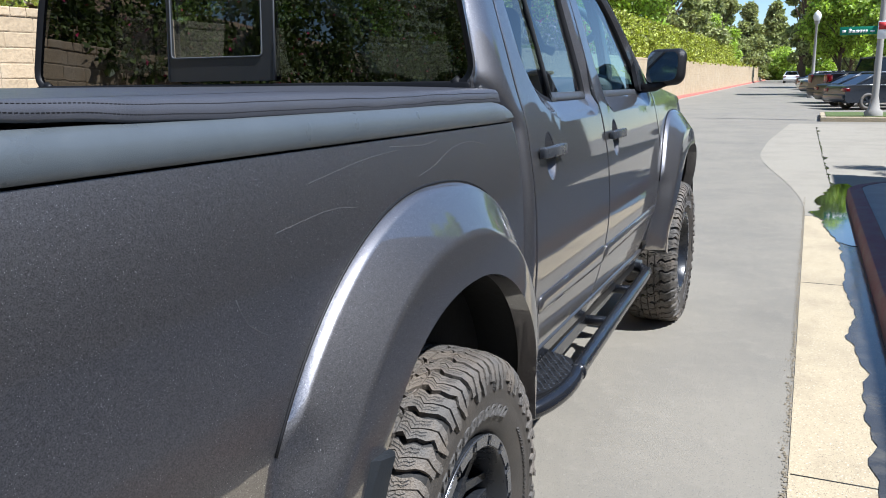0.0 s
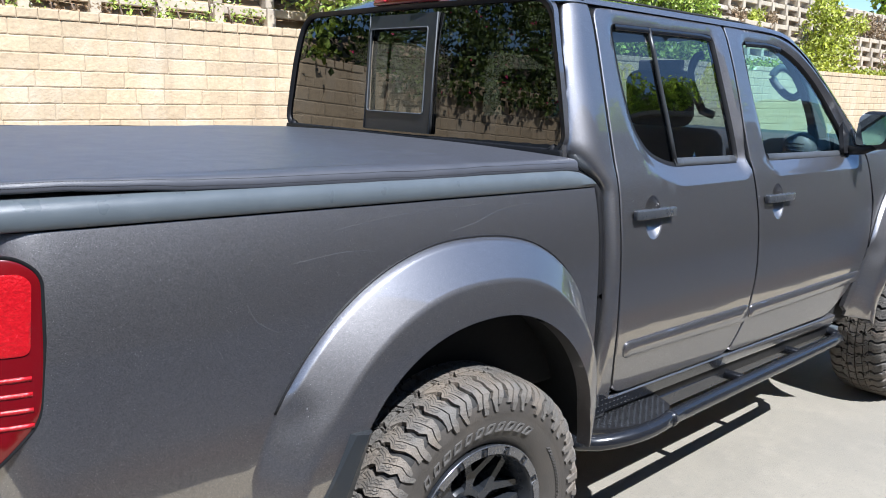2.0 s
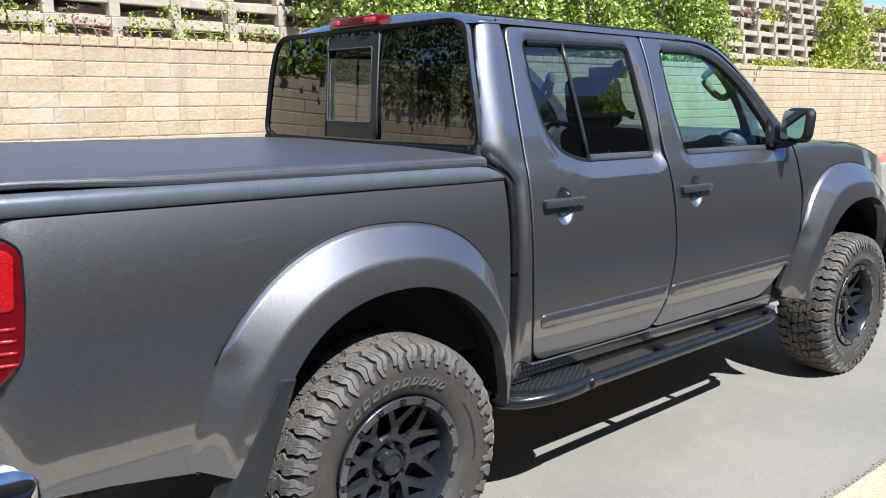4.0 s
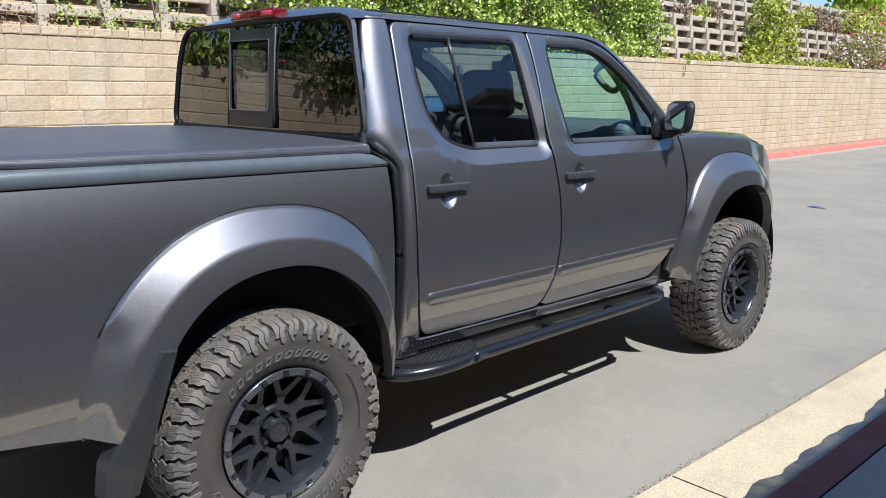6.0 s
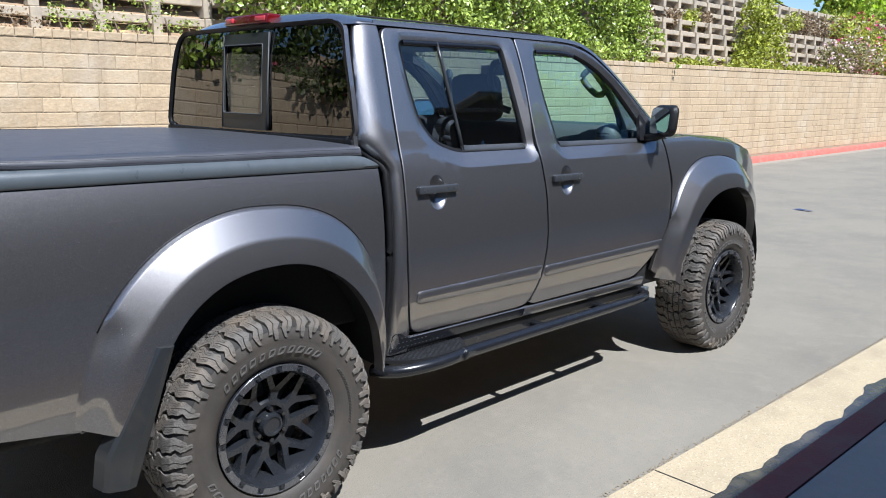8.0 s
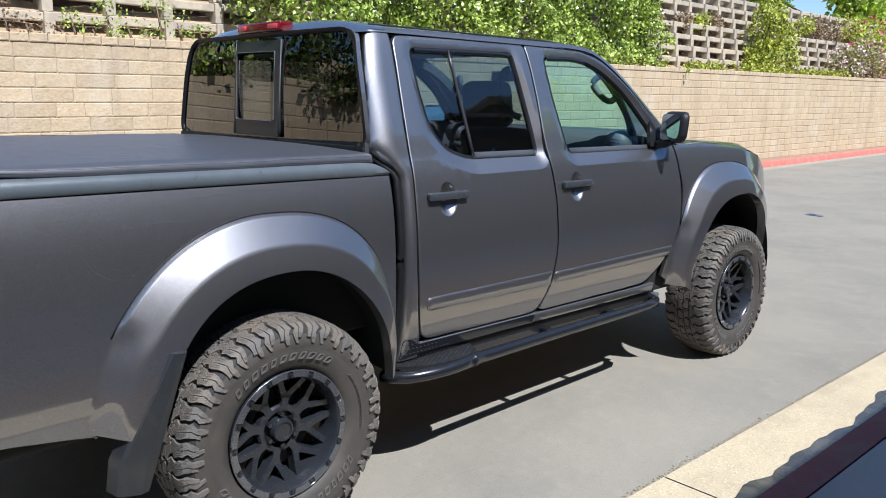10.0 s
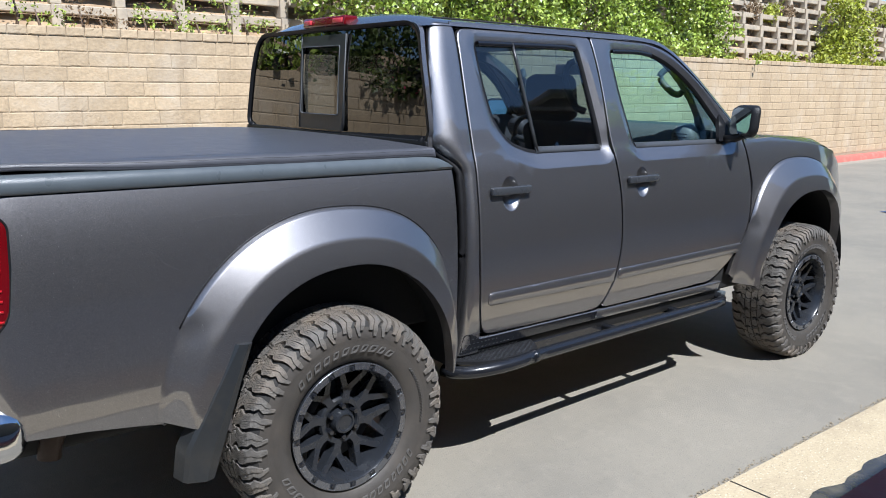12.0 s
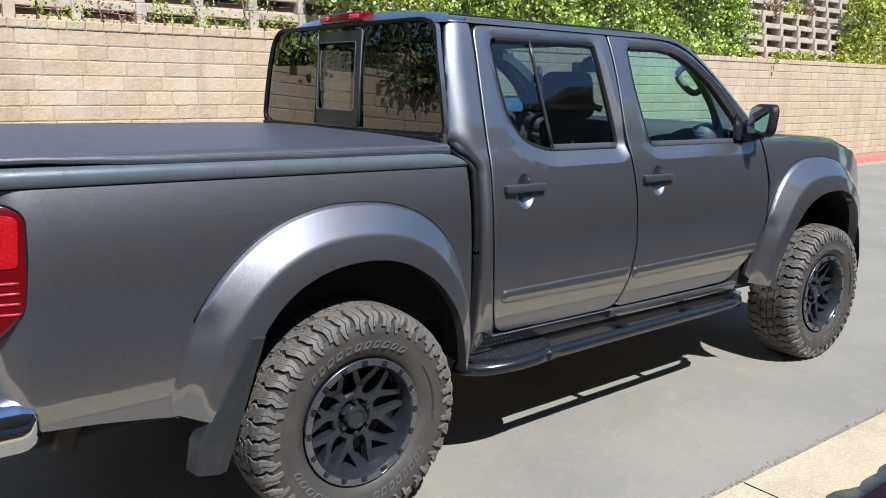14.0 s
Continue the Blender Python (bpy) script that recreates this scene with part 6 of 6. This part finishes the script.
tree("pine_tree", -7.5, 125, 1.6, 10.5, 4.0, PINE, "tall olive-green pine beyond the hedge", 31, per=800, size=0.42, conic=True, low=0.05, n=44)
tree("broadleaf_tree", 2.6, 122, 1.4, 5.2, 4.0, TREE, "low green tree at the end of the road", 32, per=500, size=0.35, n=26, low=0.02)
tree("broadleaf_tree", -2.2, 145, 1.6, 5.0, 4.0, TREE, "low green tree at the end of the road", 33, per=500, size=0.4, n=26, low=0.02)
tree("street_tree", 6.6, 52, 0.5, 6.6, 2.6, TREE, "green street tree by the parking bays", 8, per=700, size=0.24, n=30, low=0.42)
tree("street_tree", 4.4, 80, 0.8, 9, 3.4, TREE, "green street tree by the parking bays", 9, per=700, size=0.28, n=30, low=0.35)
tree("street_tree", 9.0, 70, 0.8, 9, 4.0, TREE, "green street tree by the parking bays", 19, per=700, size=0.28, n=30, low=0.3)
tree("street_tree", 7.5, 110, 1.2, 12, 5.0, PINE, "dark tree closing the end of the road", 29, per=700, size=0.4, n=34, low=0.1)
tree("shade_tree", 6.9, 11.7, 0.1, 5.2, 1.7, TREE, "green tree beside the driveway", 10, per=700, size=0.11, n=24, low=0.38)

# ---- unseen wall and house, added for shade and dark reflections ----
# out of view: throws the shade along the gutter, darkens the door reflections
gw = part("shading_wall_east", box(4.3, 4.52, -30, 11.2, 0.0, 3.30, 0.01), STUCCO)
tagged(gw, "unseen plain stucco wall added behind the sidewalk to shade the gutter", "wall", kind="structure")
gc = part("wall_cap", box(4.26, 4.56, -30.05, 11.25, 3.302, 3.37, 0.012), WALK)
tagged(gc, "concrete cap along the added shading wall", "cap", kind="structure")
# stand-in block out of view, tall enough to keep sky off the lower panes
house = empty("house", "unseen long plain stucco house added as a dark reflection for the windows", "house", (9.4, 11.6, 0))
part("wall", box(0, 6, 0, 22, 0, 6.4, 0.03), STUCCO, house)
part("roof", box(-0.2, 6.2, -0.2, 22.2, 6.4, 6.55, 0.02), WALK, house)


# ---- parked cars, poles, island ----
def parked_car(loc, rz, paint, label, length=4.7, height=1.45, pickup=False):
    c = empty("car", label, "car", loc, "cars in the parking bays")
    c.rotation_euler = (0, 0, radians(rz))
    L, H = length, height
    belt = 1.18 if pickup else 0.96
    low = rounded([(0.05, 0.28), (-0.02, 0.55), (0.03, belt - 0.03), (0.25, belt + 0.02), (L * 0.62, belt), (L - 0.55, belt - 0.10), (L - 0.02, belt - 0.28), (L, 0.5), (L - 0.1, 0.28)], 0.14, 4)
    rows = [(-0.88, 0.90), (-0.905, 0.95), (-0.86, 0.985), (-0.70, 1.0), (0.70, 1.0), (0.86, 0.985), (0.905, 0.95), (0.88, 0.90)]
    V, F = [], []
    n = len(low)
    for x, q in rows:
        V += [(x, p[0], 0.28 + (p[1] - 0.28) * q) for p in low]
    for i in range(len(rows) - 1):
        F += [(i * n + j, i * n + (j + 1) % n, (i + 1) * n + (j + 1) % n, (i + 1) * n + j) for j in range(n)]
    F += [tuple(range(n)), tuple((len(rows) - 1) * n + j for j in range(n))]
    auto_sharp(raw("body", V, F, paint, c), 40)
    # glasshouse with painted roof and pillars
    y0, y1, t0, t1 = (1.95, 4.05, 2.1, 3.3) if pickup else (0.45, 3.55, 1.35, 2.55)
    foot = [(-0.80, y0), (0.80, y0), (0.80, y1), (-0.80, y1)]
    top = [(-0.60, t0), (0.60, t0), (0.60, t1), (-0.60, t1)]
    V = [(x, y, belt - 0.01) for x, y in foot] + [(x, y, H - 0.03) for x, y in top]
    raw("glasshouse", V, [(j, (j + 1) % 4, 4 + (j + 1) % 4, 4 + j) for j in range(4)] + [(4, 5, 6, 7)], CAR_GLASS, c, "dark window glass", smooth=False)
    bm = box(-0.63, 0.63, t0 - 0.05, t1 + 0.05, H - 0.05, H + 0.01, 0.03, 3)
    part("roof", bm, paint, c)
    for a, b in zip(foot, top):
        raw("pillar", *tube([(a[0], a[1], belt - 0.02), (b[0], b[1], H - 0.02)], 0.045, 6), paint, c)
    for q in (1, -1):
        m = (y0 + y1) / 2
        raw("pillar", *tube([(q * 0.80, m, belt - 0.02), (q * 0.61, (t0 + t1) / 2, H - 0.02)], 0.035, 6), BLACK, c)
    if pickup:
        part("bed_opening", box(-0.72, 0.72, 0.15, 1.85, 1.17, 1.205, 0.01), DARK, c, "open cargo bed")
    for y in (0.9, L - 0.95):
        for s in (1, -1):
            w = new("wheel")
            w.parent, w.location = c, (s * 0.8, y, 0.33)
            raw("tyre", *revolve([(-0.1, 0.2), (-0.1, 0.31), (0, 0.33), (0.1, 0.31), (0.1, 0.2)], 28), RUBBER, w)
            raw("rim", *join(*[prism([(0.2 * math.sin(a + q), 0.2 * math.cos(a + q)) for q in (0, 0.5)] + [(0.04 * math.sin(a + 0.25), 0.04 * math.cos(a + 0.25))], 0.06 * s, 0.09 * s) for a in np.arange(0, 6.28, 1.2566)]), CHROME, w, smooth=False)
    for s in (1, -1):
        z0 = 0.82 if pickup else 0.70
        part("tail_lamp", box(s * 0.72 - 0.17, s * 0.72 + 0.17, -0.03, 0.2, z0, z0 + (0.32 if pickup else 0.14), 0.03), RED_LENS, c, "red tail lamp")
    part("bumper", box(-0.85, 0.85, -0.08, 0.1, 0.38, 0.6, 0.04), paint if not pickup else BLACK, c)
    return c


CAR_GLASS = material("dark_car_glass", (0.012, 0.014, 0.016), 0.08, var=0.05, bump=0, spec=0.6)
CAR_GREY = material("grey_car_paint", (0.055, 0.062, 0.075), 0.3, metal=0.4, var=0.05, bump=0, coat=0.4)
CAR_BLACK = material("black_car_paint", (0.010, 0.010, 0.013), 0.3, var=0.05, bump=0, coat=0.2, spec=0.3)
CAR_BLUE = material("blue_car_paint", (0.05, 0.13, 0.42), 0.3, metal=0.4, var=0.05, bump=0, coat=0.8)
CAR_WHITE = material("white_car_paint", (0.75, 0.75, 0.75), 0.3, var=0.03, bump=0, coat=0.5)
parked_car((2.35, 34.25, rise(34)), -66, CAR_GREY, "grey sedan parked nose-in beside the island")
parked_car((2.0, 37.2, rise(37)), -66, CAR_BLACK, "dark sedan with red tail lamps parked nose-in")
parked_car((1.75, 41.0, rise(41)), -66, CAR_BLACK, "black pickup with red tail lamps parked nose-in", 5.4, 1.8, True).scale = (1.15, 1.1, 1.17)
parked_car((1.15, 52, rise(52)), -68, CAR_GREY, "silver-grey car parked farther down the road")
parked_car((0.9, 60, rise(60)), -66, CAR_WHITE, "white car parked far down the road")
parked_car((0.6, 72, rise(72)), -66, CAR_BLACK, "dark car parked far down the road")
parked_car((-1.0, 108, rise(108)), 0, CAR_WHITE, "white car far down the road")

isl = empty("traffic_island", "low kerbed island with clipped grass", "island", (3.2, 25.8, rise(25.8)))
raw("island_kerb", *prism([(0, -0.05), (0, 0.12), (0.02, 0.15), (4.0, 0.15), (4.0, -0.05)], -1.35, 8), CONCRETE, isl, smooth=False)
raw("island_grass", *prism([(0.15, 0.1), (0.15, 0.17), (3.8, 0.17), (3.8, 0.1)], -1.2, 8), GRASS, isl, smooth=False)


def lathe_pole(name, label, x, y, z, prof, mat, category):
    p = empty(name, label, category, (x, y, z))
    V, F = revolve([(h, r) for h, r in prof], 14, close=False)
    raw("pole", [(v[1], v[2], v[0]) for v in V], F, mat, p)
    return p


POLE = material("pale_concrete_pole", (0.30, 0.285, 0.26), 0.8, var=0.12, scale=30, bump=0.2)
SIGN = material("green_sign", (0.0, 0.19, 0.10), 0.5, var=0.06, bump=0)
WHITE = material("white_enamel", (0.8, 0.8, 0.78), 0.5, var=0.04, bump=0)
REDSIGN = material("red_sign", (0.5, 0.03, 0.03), 0.5, var=0.06, bump=0)
sp = lathe_pole("sign_pole", "pale concrete lamp pole with a green street sign", 3.3, 26.4, rise(26) + 0.15, [(0, 0.26), (0.14, 0.26), (0.22, 0.17), (0.6, 0.10), (7.5, 0.07)], POLE, "sign pole")
part("name_plate", box(-1.12, -0.12, -0.13, -0.115, 2.42, 2.66, 0.004), SIGN, sp, "green street name plate")
for x0, x1, z0, z1 in ((-1.06, -0.96, 2.49, 2.56), (-0.88, -0.81, 2.48, 2.60), (-0.79, -0.72, 2.48, 2.56), (-0.70, -0.60, 2.48, 2.56), (-0.58, -0.52, 2.48, 2.56), (-0.50, -0.46, 2.48, 2.56), (-0.44, -0.38, 2.48, 2.56), (-0.31, -0.18, 2.50, 2.53)):
    part("lettering_bar", box(x0, x1, -0.14, -0.128, z0, z1), WHITE, sp)
part("parking_sign", box(-0.11, 0.22, -0.16, -0.145, 2.28, 2.80, 0.004), WHITE, sp, "white and red parking sign")
part("red_band", box(-0.09, 0.20, -0.17, -0.158, 2.55, 2.76), REDSIGN, sp)
lp = lathe_pole("street_lamp", "grey lamp post with an acorn globe", 1.5, 49, rise(49), [(0, 0.2), (0.3, 0.2), (0.5, 0.10), (4.0, 0.06), (4.1, 0.13), (4.22, 0.15)], POLE, "street lamp")
V, F = revolve([(4.22, 0.12), (4.35, 0.20), (4.52, 0.21), (4.66, 0.15), (4.74, 0.06), (4.80, 0.01)], 14, close=False)
raw("globe", [(v[1], v[2], v[0]) for v in V], F, WHITE, lp, "white acorn globe")

# blue tape mark and small debris on the road
tagged(raw("blue_scrap", [(-0.15, 0, 0), (0.1, -0.03, 0.012), (0.14, 0.04, 0.006), (-0.08, 0.07, 0.015)], [(0, 1, 2, 3)], CAR_BLUE), "small blue scrap lying on the asphalt", "scrap").location = (-1.4, 10.25, 0.006)
rng = np.random.default_rng(5)
V, F = [], []
for i in range(2600):
    y = rng.uniform(-4, 9)
    x = 1.576 - abs(rng.normal()) * 0.011 + 0.006 * noise.noise((y * 4, 0, 0))
    s = rng.uniform(0.0012, 0.0065) * rng.uniform(0.5, 1)
    o = len(V)
    V += [(x - s, y - s, 0.003), (x + s, y - s, 0.003), (x + s * 0.8, y + s, 0.003), (x - s, y + s * 0.7, 0.003), (x, y, 0.003 + s)]
    F += [(o, o + 1, o + 4), (o + 1, o + 2, o + 4), (o + 2, o + 3, o + 4), (o + 3, o, o + 4)]
tagged(raw("edge_grit", V, F, SOIL, smooth=False), "grit and dry debris along the gutter edge", "grit", kind="stuff")
for y in (-3.4, 1.44, 4.45, 7.5):
    tagged(part("joint", box(1.585, 1.99, y - 0.004, y + 0.004, -0.01, 0.0052), DARK), "dark expansion joint across the gutter", "joint", kind="structure")

# ---- wall blocks ----
BL, BH, CH = 0.406, 0.1525, 0.094


def block_mesh(l, h, seed):
    r = np.random.default_rng(seed)
    bm = bmesh.new()
    nx, nz = 9, 5
    g = 0.003
    e = 0.010
    ys_ = [-l / 2 + g] + list(np.linspace(-l / 2 + g + e, l / 2 - g - e, nx - 1)) + [l / 2 - g]
    zs_ = [g] + list(np.linspace(g + e, h - g - e, nz - 1)) + [h - g]
    grid = [[bm.verts.new((0.0 if 0 < i < nx and 0 < j < nz else -0.004, ys_[i], zs_[j])) for j in range(nz + 1)] for i in range(nx + 1)]
    rough = r.uniform(0.3, 1.0)
    for i in range(nx + 1):
        for j in range(nz + 1):
            grid[i][j].co.x += r.normal() * 0.0011 * rough + 0.0025 * noise.noise((ys_[i] * 11, zs_[j] * 11, seed * 7.7))
    for i in range(nx):
        for j in range(nz):
            bm.faces.new((grid[i][j], grid[i + 1][j], grid[i + 1][j + 1], grid[i][j + 1]))
    rim = [grid[i][0] for i in range(nx + 1)] + [grid[nx][j] for j in range(1, nz + 1)] + [grid[i][nz] for i in range(nx - 1, -1, -1)] + [grid[0][j] for j in range(nz - 1, 0, -1)]
    back = [bm.verts.new((-0.03, v.co.y, v.co.z)) for v in rim]
    for a in range(len(rim)):
        b = (a + 1) % len(rim)
        bm.faces.new((rim[a], back[a], back[b], rim[b]))
    me = bpy.data.meshes.new("block")
    bm.to_mesh(me)
    bm.free()
    me.materials.append(BLOCK)
    return me


LENS = (0.29, 0.406, 0.406, 0.46)
kinds = [[block_mesh(l, BH, i * 5 + j) for i in range(3)] for j, l in enumerate(LENS)]
caps = [block_mesh(0.18, CH, 20 + i) for i in range(4)]
far_v, far_f = [], []
count = 0
rows = 13
lay = random.Random(8)
for r in range(-1, rows):
    h = CH if r < 0 else BH
    y = -30 + lay.uniform(0, 0.3)
    while y < 210:
        pick = lay.randrange(4)
        l = 0.18 if r < 0 else (LENS[pick] if y < 30 else BL)
        y += l / 2
        zt = wall_top(y) - (0 if r < 0 else CH + r * BH)
        z0 = zt - h
        near = -1.7 < y < 5.0 and (r < 0 or zt > 1.1)
        mesh = caps[pick] if r < 0 else kinds[pick][lay.randrange(3)]
        if near and count < 300:
            o = new("block", mesh)
            o.parent, o.location = wall, (WALL_X + (0.012 if r < 0 else 0), y, z0)
            o.rotation_euler = (math.atan(GRADE), 0, 0)
            count += 1
        elif zt > rise(y) - 0.05:
            o = len(far_v)
            x = WALL_X + (0.012 if r < 0 else 0)
            j = 0.004 * noise.noise((y * 5, r * 3.3, 2))
            g = 0.004
            a0, a1 = -l / 2 + g, l / 2 - g
            s = GRADE
            far_v += [(x + j - 0.005, y + a0, z0 + g + s * a0), (x + j - 0.005, y + a1, z0 + g + s * a1), (x + j - 0.005, y + a1, zt - g + s * a1), (x + j - 0.005, y + a0, zt - g + s * a0)]
            far_v += [(x + j, y + a0 + 0.010, z0 + g + 0.010), (x + j, y + a1 - 0.010, z0 + g + 0.010), (x + j, y + a1 - 0.010, zt - g - 0.010), (x + j, y + a0 + 0.010, zt - g - 0.010)]
            far_v += [(x - 0.03, y + a0, z0 + g), (x - 0.03, y + a1, z0 + g), (x - 0.03, y + a1, zt - g), (x - 0.03, y + a0, zt - g)]
            for a in range(4):
                b = (a + 1) % 4
                far_f += [(o + a, o + b, o + 4 + b, o + 4 + a), (o + 8 + a, o + 8 + b, o + b, o + a)]
            far_f.append((o + 4, o + 5, o + 6, o + 7))
        y += l / 2
fb = raw("block_courses", far_v, far_f, BLOCKS, wall, smooth=False)
fb["kind"] = "stuff"
